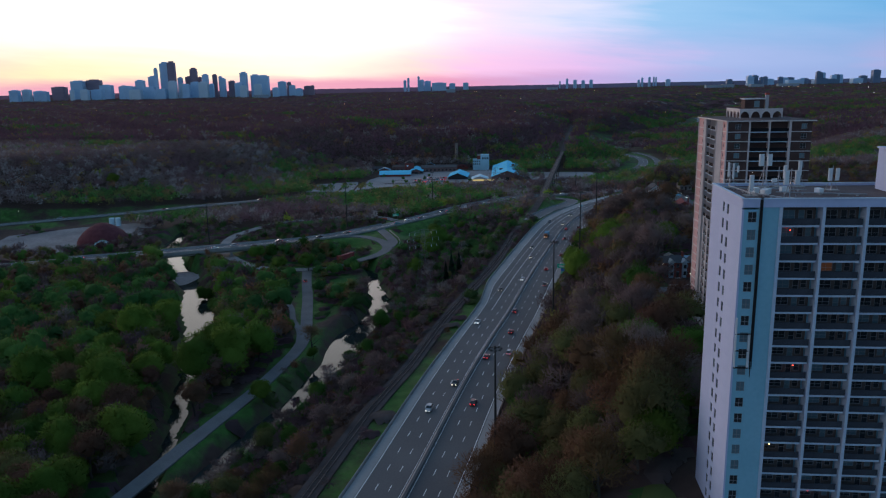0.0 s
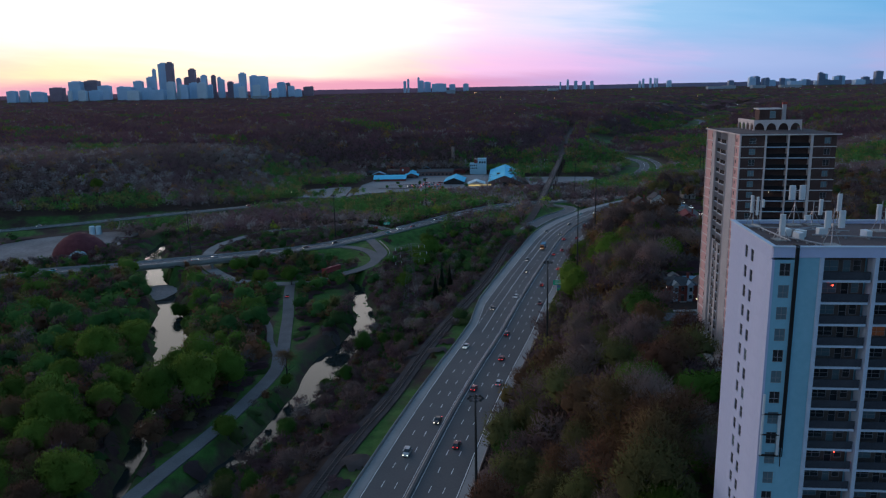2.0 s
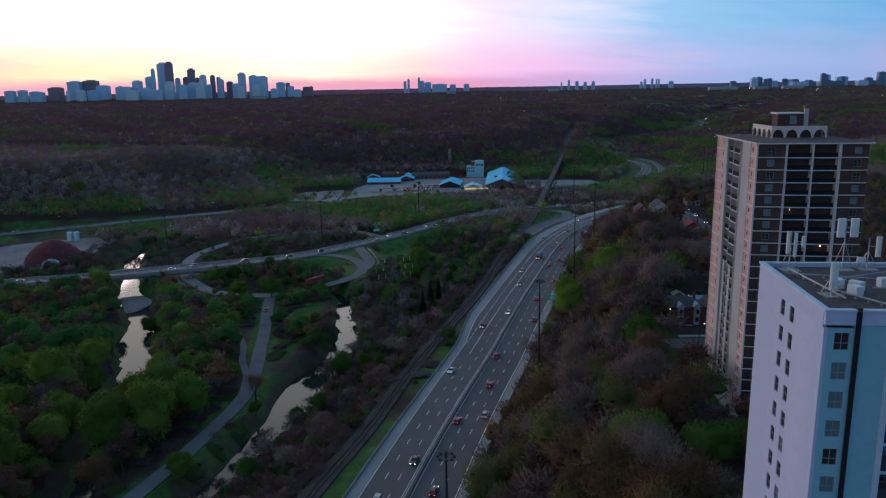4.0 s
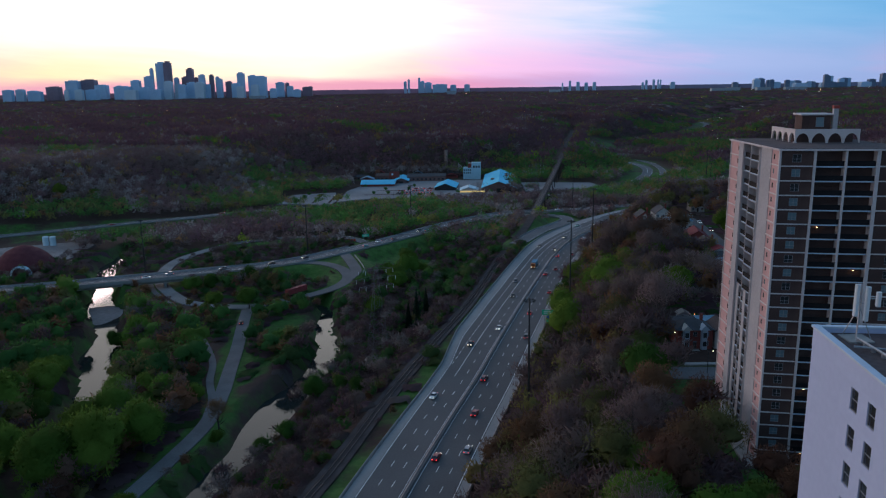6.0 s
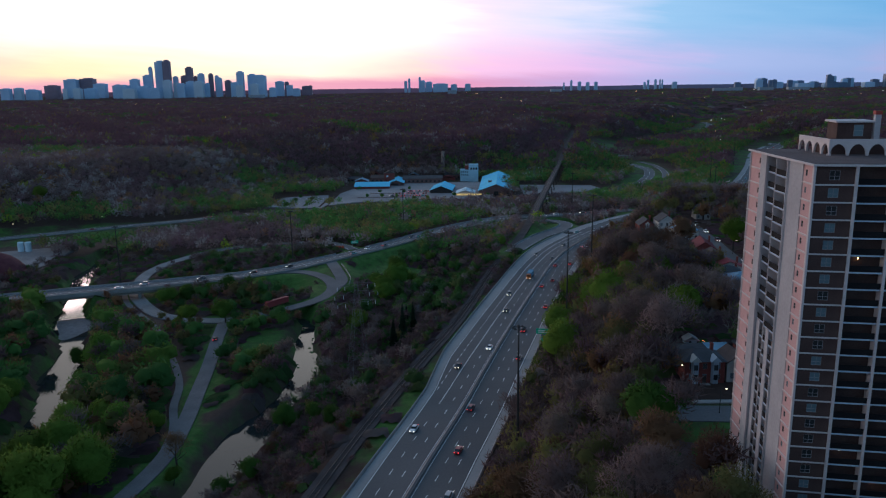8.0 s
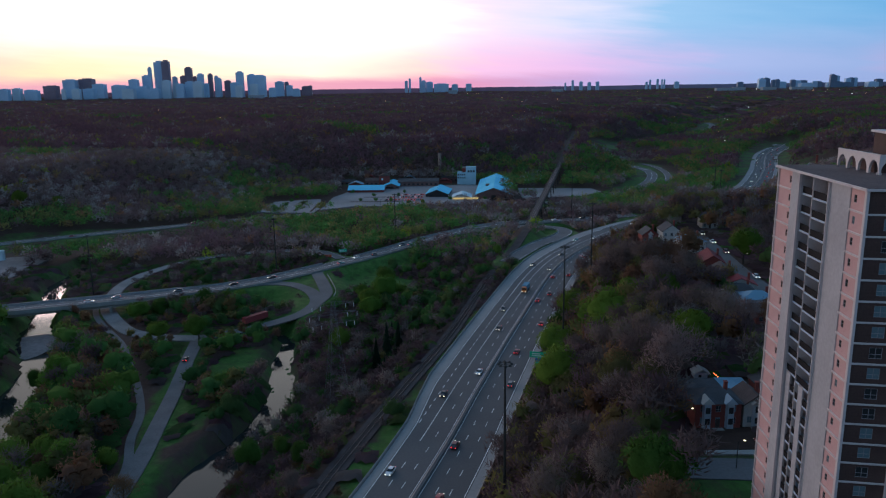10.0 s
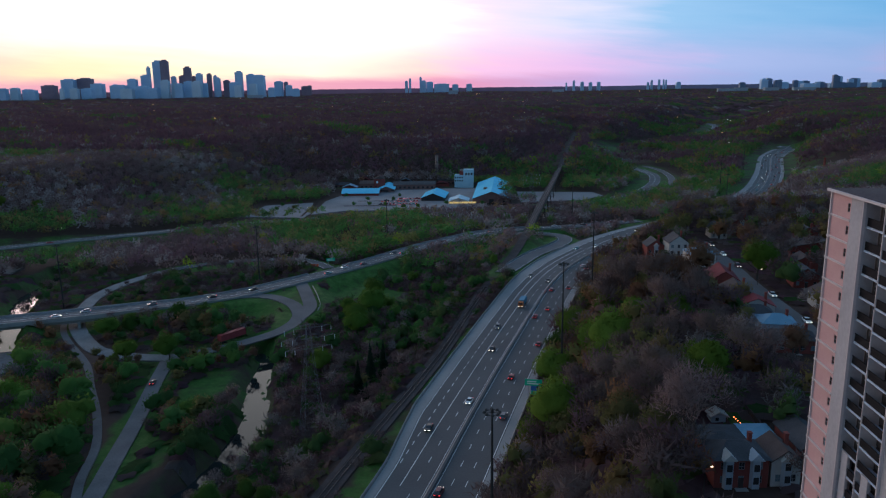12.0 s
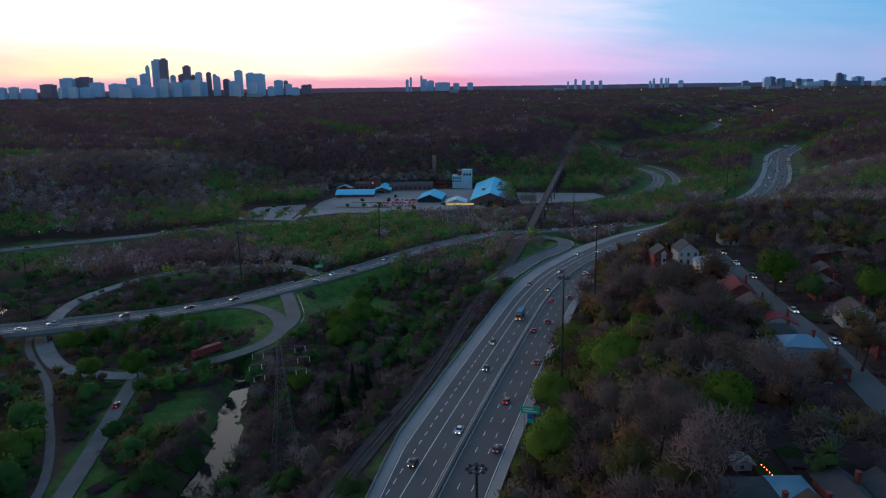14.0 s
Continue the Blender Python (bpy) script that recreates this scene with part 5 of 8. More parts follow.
mb = MB()
mb.box(30.5, 845.3, LOT_Z + 0.4, 56, 845.5, LOT_Z + 2.0)
tagged(part("lit_shopfront", mb, plain("warm_shopfront", (0.4, 0.35, 0.2), emit=(1.0, 0.72, 0.25), power=0.5)), "warm lit glazed shopfront of the market", "shopfront")
for x, y, w, d, h, lab in ((-58, 958, 22, 20, 7, "low red brick works building"), (-8, 950, 46, 30, 6.2, "long dark brick kiln building"), (32, 985, 30, 24, 6, "old brick works building"), (-95, 962, 26, 18, 5, "low brick shed at the lot's end"), (8, 1000, 30, 16, 7, "brick building below the chimney")):
    t = thing("works_building", lab, "works building", pose(x, y, LOT_Z - 1))
    mb = MB()
    mb.box(-w / 2, 0, 0, w / 2, d, h)
    part("wall", mb, M_BRICKOLD, t)
    mb = MB()
    mb.add([(-w / 2 - 0.4, -0.4, h), (w / 2 + 0.4, -0.4, h), (w / 2 + 0.4, d / 2, h + 2.2), (-w / 2 - 0.4, d / 2, h + 2.2), (-w / 2 - 0.4, d + 0.4, h), (w / 2 + 0.4, d + 0.4, h)], [(0, 1, 2, 3), (3, 2, 5, 4), (0, 3, 4), (1, 5, 2), (0, 4, 5, 1)])
    part("roof", mb, M_SHINGLE["dark"] if w > 25 else M_SHINGLE["brown"], t)
    for i in range(int(w // 5)):
        put("pane", pane_mesh(2.4, 2.0, M_GLASS), t, pose(-w / 2 + 1.3 + 5 * i, -0.02, 2.2))
M_PALEBLUE = material("pale_blue_cladding", (0.30, 0.52, 0.62), (0.38, 0.60, 0.70), 0.2, 0.8, 10)
tower = thing("kiln_tower", "pale blue-grey tower block with red upper cladding", "tower", pose(47, 962, LOT_Z - 0.5, 0, 0, -4))
mb = MB()
mb.box(-1, 0, 0, 10, 12, 20)
part("shaft", mb, M_PALEBLUE, tower)
mb = MB()
mb.box(-11, 1, 0, -1.0, 13, 14)
part("wing", mb, M_PALEBLUE, tower)
mb = MB()
mb.box(-5.5, 2, 14, -1.02, 11, 18.5)
part("red_cladding", mb, M_BRICKRED, tower, "dull red cladding")
for i in range(4):
    for j in range(2):
        put("pane", pane_mesh(1.4, 1.8, M_GLASS), tower, pose(-10.4 + 2.4 * i, 0.98, 7 + 3.4 * j))
    mb = MB()
    mb.tube((-4.8 + 1.2 * i, 5, 18.4), (-4.8 + 1.2 * i, 5, 20.6), 0.35, 0.3, 8)
    part("vent_pipe", mb, M_STUCCO, tower)
for i in range(3):
    put("pane", pane_mesh(2.0, 2.6, M_GLASS), tower, pose(1 + 3 * i, -0.02, 14))
clock = thing("clock_house", "red brick works house with a round white clock", "works building", pose(-46, 949, LOT_Z - 1, 0, 0, 4))
mb = MB()
mb.box(-6, 0, 0, 6, 9, 13)
part("wall", mb, M_BRICKRED, clock)
mb = MB()
mb.add([(-6.4, -0.4, 13), (6.4, -0.4, 13), (6.4, 9.4, 13), (-6.4, 9.4, 13), (0, -0.4, 16), (0, 9.4, 16)], [(0, 1, 4), (1, 2, 5, 4), (2, 3, 5), (3, 0, 4, 5), (3, 2, 1, 0)])
part("roof", mb, M_SHINGLE["brown"], clock)
mb = MB()
mb.tube((-2.5, -0.15, 9.5), (-2.5, 0.02, 9.5), 1.2, 1.2, 16)
part("clock_face", mb, M_WHITETENT, clock, "round white clock face")
for i in range(3):
    put("pane", pane_mesh(1.4, 2.2, M_GLASS), clock, pose(-4.6 + 3.6 * i, -0.02, 3.5))
for x, y, w, d, h, mt in ((-78, 942, 16, 12, 5, "blue"), (-20, 985, 14, 10, 6, "blue"), (22, 968, 16, 9, 4, "maroon"), (-66, 985, 12, 10, 7, "red")):
    t = thing("works_shed", "small brick shed among the works, with a pitched roof", "works building", pose(x, y, LOT_Z - 1), group="works sheds")
    mb = MB()
    mb.box(-w / 2, 0, 0, w / 2, d, h)
    part("wall", mb, M_BRICKRED, t)
    mb = MB()
    gable(mb, w, d, h, h + 3)
    mb.v = [(a, b + d / 2, c) for a, b, c in mb.v]
    part("roof", mb, M_SHINGLE[mt], t)
ch = thing("brick_chimney", "tall buff brick factory chimney", "chimney", pose(15.5, 1012, LOT_Z - 2))
mb = MB()
mb.lathe([(2.4, 0), (2.3, 8), (1.75, 31), (2.0, 31.3), (2.0, 33), (1.5, 33), (1.3, 28)], 12)
part("shaft", mb, material("buff_brick", (0.26, 0.20, 0.17), (0.36, 0.29, 0.25), 0.3, 0.9, 12), ch)
ch2 = thing("brick_chimney", "red brick chimney beside a small works", "chimney", pose(473.5, 1025, -8))
mb = MB()
mb.lathe([(1.6, -6), (1.5, 6), (1.2, 21), (1.4, 21.1), (1.4, 22), (0.9, 22)], 10)
part("shaft", mb, M_BRICKRED, ch2)
house(478, 1005, 16, 10, 4, 6.5, M_BRICKRED, M_SHINGLE["brown"], "small brick works building beside a chimney", z=float(ground_z(478, 1005)))
house(462, 1012, 9, 8, 4, 6, M_STUCCO, M_SHINGLE["blue"], "small white works building beside a chimney", z=float(ground_z(462, 1012)))

# ---- depot yard with its dome ----
flat_area("depot_yard", [(-330, 505), (-272, 496), (-240, 508), (-236, 560), (-240, 600), (-262, 608), (-300, 592), (-340, 562)], -7.6, M_YARD, "pale gravel depot yard", "yard")
dome = thing("salt_dome", "dark red shingled storage dome with a white arched entrance", "dome", pose(-249, 524, -7.7))
mb = MB()
mb.lathe([(17.5, 0), (17.5, 2.2), (17.9, 2.2), (16.6, 5.2), (13.8, 8.8), (9.8, 12.2), (5.0, 14.6), (1.0, 15.7), (0, 15.8)], 32)
part("shell", mb, material("dark_red_shingles", (0.10, 0.022, 0.028), (0.15, 0.04, 0.045), 0.3, 0.9, 16, 0.3), dome)
mb = MB()
n = 14
for i in range(n + 1):
    a = math.pi * i / n
    for r in (5.6, 4.6):
        for yy in (-18.2, -13.5):
            mb.v.append((6 + r * math.cos(a), yy, 0.3 + r * math.sin(a)))
for i in range(n):
    a, b = 4 * i, 4 * i + 4
    mb.f += [(a, a + 2, b + 2, b), (a + 1, b + 1, b + 3, a + 3), (a, b, b + 1, a + 1), (a + 2, a + 3, b + 3, b + 2)]
part("entrance_arch", mb, M_WHITETENT, dome, "white arched entrance hood")
mb = MB()
mb.tube((6, -16.5, 0.3), (6, -15.8, 0.3), 4.6, 4.6, 20)
part("entrance", mb, M_STEEL_DARK, dome)
for dx in (0, 5.2):
    t = thing("storage_tank", "white vertical storage tank", "tank", pose(-275.5 + dx, 598, -7.6), group="storage tanks")
    mb = MB()
    mb.lathe([(0, 0), (2.2, 0), (2.2, 6.0), (1.8, 6.5), (0, 6.8)], 16)
    part("shell", mb, M_WHITETENT, t)
    mb = MB()
    mb.box(2.15, -0.3, 0, 2.35, 0.3, 6.2)
    part("ladder", mb, M_GALV, t)

# ---- houses scattered through the far woods ----
FAR_RNG = random.Random(15)
FAR_SITES = []


def far_house_set():
    wall_me, roof_me = {}, {}
    for k, (wm, rm) in enumerate(((M_STUCCO, M_SHINGLE["dark"]), (M_BRICKRED, M_SHINGLE["brown"]), (M_BRICKRED, M_SHINGLE["dark"]))):
        mb = MB()
        mb.box(-5, -4.5, -1, 5, 4.5, 5.6)
        for yy in (-4.5, 4.4):
            mb.add([(-5, yy, 5.6), (5, yy, 5.6), (0, yy, 8.9), (-5, yy + 0.1, 5.6), (5, yy + 0.1, 5.6), (0, yy + 0.1, 8.9)], [(0, 1, 2), (5, 4, 3)])
        wall_me[k] = mb.mesh("wall", wm)
        mb = MB()
        gable(mb, 10, 9, 5.7, 9.2, 0.5)
        roof_me[k] = mb.mesh("roof", rm)
    pane = pane_mesh(1.6, 1.6, M_GLASS_PALE)

    def one(x, y, k, s, rot):
        if min(float(w.near(np.array(x), np.array(y))[0]) for w in (HWY, FARC, FARL)) < 40:
            return
        FAR_SITES.append((x, y))
        h = thing("house", "distant house half hidden by bare trees", "house", pose(x, y, float(ground_z(x, y)), 0, 0, rot), group="distant houses")
        put("wall", wall_me[k], h, Matrix())
        put("roof", roof_me[k], h, Matrix(), "pitched roof")
        for q in (-3.6, 2.0):
            put("pane", pane, h, pose(q, -4.5, 2.6))
        h.scale = (s, s, s)

    for i in range(95):
        y = 1080 + 1500 * FAR_RNG.random()
        x = -0.12 * y - (0.50 * y) * FAR_RNG.random()
        one(x, y, FAR_RNG.choice((0, 1, 2)), 0.85 + 0.35 * FAR_RNG.random(), FAR_RNG.choice((0, 90, 30, -20)))
    for i in range(26):
        f = i / 25
        one(400 + 250 * f + 20 * FAR_RNG.random(), 2080 - 130 * f + 60 * FAR_RNG.random(), FAR_RNG.choice((0, 1, 2)), 1.1, -35)
    for i in range(30):
        y = 700 + 1200 * FAR_RNG.random()
        one(0.36 * y + 0.3 * y * FAR_RNG.random() + 40, y, FAR_RNG.choice((0, 1, 1)), 1.1, FAR_RNG.choice((0, 90, 40)))


far_house_set()
glow = MB()
glow.lathe([(0, -0.7), (0.7, 0), (0, 0.7)], 6)
glow_w, glow_o = glow.mesh("lamp_head", plain("far_lamp_white", (1, 1, 1), emit=(1.0, 0.9, 0.75), power=5)), glow.mesh("lamp_head", plain("far_lamp_orange", (1, 0.6, 0.3), emit=(1.0, 0.45, 0.18), power=5))
for i in range(46):
    y = 1300 + 3000 * FAR_RNG.random()
    x = (-0.55 + 1.15 * FAR_RNG.random()) * y if i % 3 else (0.34 + 0.26 * FAR_RNG.random()) * y
    z = float(ground_z(x, y))
    t = thing("street_lamp", "distant street lamp glowing among the woods", "street lamp", pose(x, y, z), group="distant lamps")
    mb = MB()
    mb.tube((0, 0, 0), (0, 0, 15), 0.2, 0.15, 4)
    part("pole", mb, M_STEEL_DARK, t)
    hd = put("lamp_head", glow_w if i % 3 == 0 else glow_o, t, pose(0, 0, 15.4) @ Matrix.Scale(y / 2200, 4))
# low commercial blocks far to the right
for x, y, w, h in ((1500, 3980, 60, 14), (1400, 3900, 90, 10), (1660, 4000, 70, 12), (1850, 4050, 110, 9), (620, 4300, 60, 10), (40, 4250, 50, 16), (-900, 3700, 70, 10)):
    z = float(ground_z(x, y))
    t = thing("far_block", "distant low commercial building, pale walls", "building", pose(x, y, z), group="far blocks")
    mb = MB()
    mb.box(-w / 2, 0, -2, w / 2, 30, h + 14)
    part("wall", mb, M_SIDING, t)
    mb = MB()
    mb.box(-w / 2 - 0.6, -0.6, h + 14, w / 2 + 0.6, 30.6, h + 15.2)
    part("roof", mb, M_STUCCO, t)
# planted strips in the car parks
for x0, y0, x1, y1 in ((-133, 792, -131, 842), (-116, 788, -114, 850), (-100, 784, -98, 852), (-70, 838, -20, 840), (-60, 868, -10, 870), (-20, 822, 10, 824)):
    mb = MB()
    mb.box(x0, y0, LOT_Z - 0.2, x1, y1, LOT_Z + 0.18)
    tagged(part("planting_strip", mb, M_GROUND), "narrow planted strip in the car park", "planting strip", kind="structure")
# ---- the plain beyond the last woods, distance haze painted into its colour ----
def far_plain():
    m = bpy.data.materials.new("painted_haze")
    m.use_nodes = True
    nt = m.node_tree
    b = nt.nodes["Principled BSDF"]
    tc, sp = nt.nodes.new("ShaderNodeTexCoord"), nt.nodes.new("ShaderNodeSeparateXYZ")
    nt.links.new(tc.outputs["Object"], sp.inputs[0])
    ns = nt.nodes.new("ShaderNodeTexNoise")
    ns.inputs["Scale"].default_value, ns.inputs["Detail"].default_value = 0.012, 6
    nt.links.new(tc.outputs["Object"], ns.inputs["Vector"])
    # haze put into the tint: purple on the left, blue on the right
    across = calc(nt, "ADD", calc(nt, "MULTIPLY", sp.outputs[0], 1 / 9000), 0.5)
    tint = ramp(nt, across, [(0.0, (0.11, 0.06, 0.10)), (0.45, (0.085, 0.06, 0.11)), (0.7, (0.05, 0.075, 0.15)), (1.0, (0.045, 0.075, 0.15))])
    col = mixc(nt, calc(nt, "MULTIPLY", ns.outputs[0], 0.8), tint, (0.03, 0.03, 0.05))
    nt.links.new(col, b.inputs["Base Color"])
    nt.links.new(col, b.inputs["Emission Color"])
    # a faint glow added to the backdrop lifts it like haze
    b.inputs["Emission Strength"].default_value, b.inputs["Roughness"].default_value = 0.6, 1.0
    mb = MB()
    rg = np.random.default_rng(9)
    xs = np.linspace(-4200, 4200, 420)
    top = 91 + np.cumsum(rg.normal(size=420)) / 9 + 1.5 * rg.random(420)
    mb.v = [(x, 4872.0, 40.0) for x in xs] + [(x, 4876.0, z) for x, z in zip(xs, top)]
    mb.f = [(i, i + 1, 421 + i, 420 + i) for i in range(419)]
    tagged(part("backdrop_plain", mb, m), "backdrop of a far wooded plain with blue haze painted in", "backdrop", kind="structure")


far_plain()
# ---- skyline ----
# blue and grey tones are lifted pale: distance haze put into the colour
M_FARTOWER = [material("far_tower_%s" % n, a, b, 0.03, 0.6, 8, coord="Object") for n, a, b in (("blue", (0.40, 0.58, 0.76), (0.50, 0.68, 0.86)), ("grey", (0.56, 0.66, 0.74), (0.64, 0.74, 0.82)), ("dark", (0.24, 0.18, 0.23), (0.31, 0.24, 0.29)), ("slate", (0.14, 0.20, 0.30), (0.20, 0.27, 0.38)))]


def skyline(rows, dist, mats, base=None):
    """rows: (left, right, top) as directions, in thousandths of the distance; towers stand on the far plateau."""
    for i, (a, b, top) in enumerate(rows):
        m = mats[i % len(mats)]
        x, w = dist * (a + b) / 2000, dist * (b - a) / 1000
        d = dist + (i * 37 % 90)
        z0 = float(ground_z(x, d)) - 2
        h = 100 + dist * top / 1000 - z0
        t = thing("tower_block", "distant high-rise silhouetted against the dusk sky", "high-rise", pose(x, d, z0), group="skyline towers")
        mb = MB()
        floors = max(3, min(26, int(h / 7)))
        s = h / floors
        rings = []
        for k in range(floors):
            for z, q in ((k * s, 0.0), (k * s + s * 0.62, 0.0), (k * s + s * 0.62, 0.8), ((k + 1) * s, 0.8)):
                rings.append([(-w / 2 + q, q, z), (w / 2 - q, q, z), (w / 2 - q, w * 0.7 - q, z), (-w / 2 + q, w * 0.7 - q, z)])
        mb.add([v for r in rings for v in r], [(4 * r + e, 4 * r + (e + 1) % 4, 4 * r + 4 + (e + 1) % 4, 4 * r + 4 + e) for r in range(len(rings) - 1) for e in range(4)] + [tuple(4 * len(rings) - 4 + e for e in range(4))])
        part("shaft", mb, m, t)
        mb = MB()
        mb.box(-w * 0.28, w * 0.15, h, w * 0.3, w * 0.55, h + max(2.5, 0.04 * h))
        part("roof_house", mb, m, t)


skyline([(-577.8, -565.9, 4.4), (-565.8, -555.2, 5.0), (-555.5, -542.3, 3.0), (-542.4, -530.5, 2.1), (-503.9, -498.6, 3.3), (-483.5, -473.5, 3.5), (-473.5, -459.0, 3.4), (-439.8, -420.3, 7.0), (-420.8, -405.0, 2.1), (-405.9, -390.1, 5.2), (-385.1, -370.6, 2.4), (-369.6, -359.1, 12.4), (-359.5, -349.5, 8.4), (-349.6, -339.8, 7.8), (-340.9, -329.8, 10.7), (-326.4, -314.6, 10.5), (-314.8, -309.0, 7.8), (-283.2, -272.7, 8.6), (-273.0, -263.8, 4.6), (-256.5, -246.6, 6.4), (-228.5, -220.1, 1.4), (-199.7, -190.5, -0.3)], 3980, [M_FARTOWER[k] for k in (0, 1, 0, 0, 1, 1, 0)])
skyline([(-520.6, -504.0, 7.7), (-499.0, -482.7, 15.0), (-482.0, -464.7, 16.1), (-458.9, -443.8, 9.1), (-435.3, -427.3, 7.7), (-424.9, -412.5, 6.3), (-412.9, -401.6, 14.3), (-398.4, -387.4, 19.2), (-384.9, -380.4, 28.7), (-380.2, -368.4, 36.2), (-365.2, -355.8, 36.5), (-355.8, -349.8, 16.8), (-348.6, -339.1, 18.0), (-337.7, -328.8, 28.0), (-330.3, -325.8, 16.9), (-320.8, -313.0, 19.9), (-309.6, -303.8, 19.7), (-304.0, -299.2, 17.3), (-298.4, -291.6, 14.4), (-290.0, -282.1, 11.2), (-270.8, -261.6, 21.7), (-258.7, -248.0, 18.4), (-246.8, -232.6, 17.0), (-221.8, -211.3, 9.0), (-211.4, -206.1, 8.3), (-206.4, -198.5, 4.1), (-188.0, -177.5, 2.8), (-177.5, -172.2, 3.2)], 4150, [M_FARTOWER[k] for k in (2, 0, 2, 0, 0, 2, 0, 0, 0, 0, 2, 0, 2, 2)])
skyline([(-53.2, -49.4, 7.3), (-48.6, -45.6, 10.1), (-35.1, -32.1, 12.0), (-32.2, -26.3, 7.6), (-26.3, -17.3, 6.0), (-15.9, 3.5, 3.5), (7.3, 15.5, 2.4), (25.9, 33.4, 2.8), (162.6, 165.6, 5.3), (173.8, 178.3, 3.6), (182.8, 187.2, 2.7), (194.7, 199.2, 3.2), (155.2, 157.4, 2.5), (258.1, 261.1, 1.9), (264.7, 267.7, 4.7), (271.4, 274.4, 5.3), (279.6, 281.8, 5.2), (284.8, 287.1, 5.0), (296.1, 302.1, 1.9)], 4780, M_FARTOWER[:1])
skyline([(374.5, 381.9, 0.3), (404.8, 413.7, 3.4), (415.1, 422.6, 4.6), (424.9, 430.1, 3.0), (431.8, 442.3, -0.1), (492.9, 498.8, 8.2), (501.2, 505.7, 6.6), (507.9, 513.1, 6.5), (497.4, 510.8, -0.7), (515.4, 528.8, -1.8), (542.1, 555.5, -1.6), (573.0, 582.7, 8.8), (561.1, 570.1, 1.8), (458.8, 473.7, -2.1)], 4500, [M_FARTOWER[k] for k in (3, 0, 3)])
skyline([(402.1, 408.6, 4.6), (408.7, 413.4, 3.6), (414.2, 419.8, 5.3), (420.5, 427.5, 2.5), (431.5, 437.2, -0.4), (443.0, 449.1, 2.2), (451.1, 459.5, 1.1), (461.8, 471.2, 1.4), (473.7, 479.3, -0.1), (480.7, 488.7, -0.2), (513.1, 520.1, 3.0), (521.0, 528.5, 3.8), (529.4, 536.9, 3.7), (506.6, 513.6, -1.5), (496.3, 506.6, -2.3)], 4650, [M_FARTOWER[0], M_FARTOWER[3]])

# ---- vehicles ----
M_TYRE = material("tyre", (0.015, 0.015, 0.016), (0.03, 0.03, 0.03), 3, 0.9)
M_RIM = plain("wheel_rim", (0.4, 0.4, 0.42), 0.35, 0.8)
M_CARGLASS = plain("car_glass", (0.02, 0.025, 0.03), 0.05, spec=0.9)
M_HEAD = plain("headlight", (0.9, 0.9, 0.85), 0.2, emit=(1.0, 0.9, 0.7), power=4)
M_TAIL = plain("tail_light", (0.5, 0.02, 0.02), 0.3, emit=(1.0, 0.05, 0.06), power=2.5)


def tapered(mb, x0, x1, y0, y1, z0, tx0, tx1, ty0, ty1, z1):
    mb.add([(x0, y0, z0), (x1, y0, z0), (x1, y1, z0), (x0, y1, z0), (tx0, ty0, z1), (tx1, ty0, z1), (tx1, ty1, z1), (tx0, ty1, z1)],
           [(3, 2, 1, 0), (4, 5, 6, 7), (0, 1, 5, 4), (1, 2, 6, 5), (2, 3, 7, 6), (3, 0, 4, 7)])


def loft(mb, sections):
    """sections: (y, half width low, half width high, z low, z shoulder, z high), nose to tail."""
    rows = []
    for y, a, b, z0, zs, z1 in sections:
        rows.append([(-a, y, z0), (-a * 1.02, y, zs), (-b, y, z1), (b, y, z1), (a * 1.02, y, zs), (a, y, z0)])
    k = 6
    mb.add([p for r in rows for p in r], [(i * k + j, i * k + (j + 1) % k, (i + 1) * k + (j + 1) % k, (i + 1) * k + j) for i in range(len(rows) - 1) for j in range(k)]
           + [tuple(reversed(range(k))), tuple((len(rows) - 1) * k + j for j in range(k))])


WHEEL = MB()
WHEEL.lathe([(0.2, -0.11), (0.31, -0.11), (0.33, -0.06), (0.33, 0.06), (0.31, 0.11), (0.2, 0.11)], 14)
WHEEL = WHEEL.mesh("tyre", M_TYRE)
RIM = MB()
RIM.lathe([(0, -0.07), (0.2, -0.09), (0.2, 0.09), (0, 0.07)], 10)
RIM = RIM.mesh("rim", M_RIM)


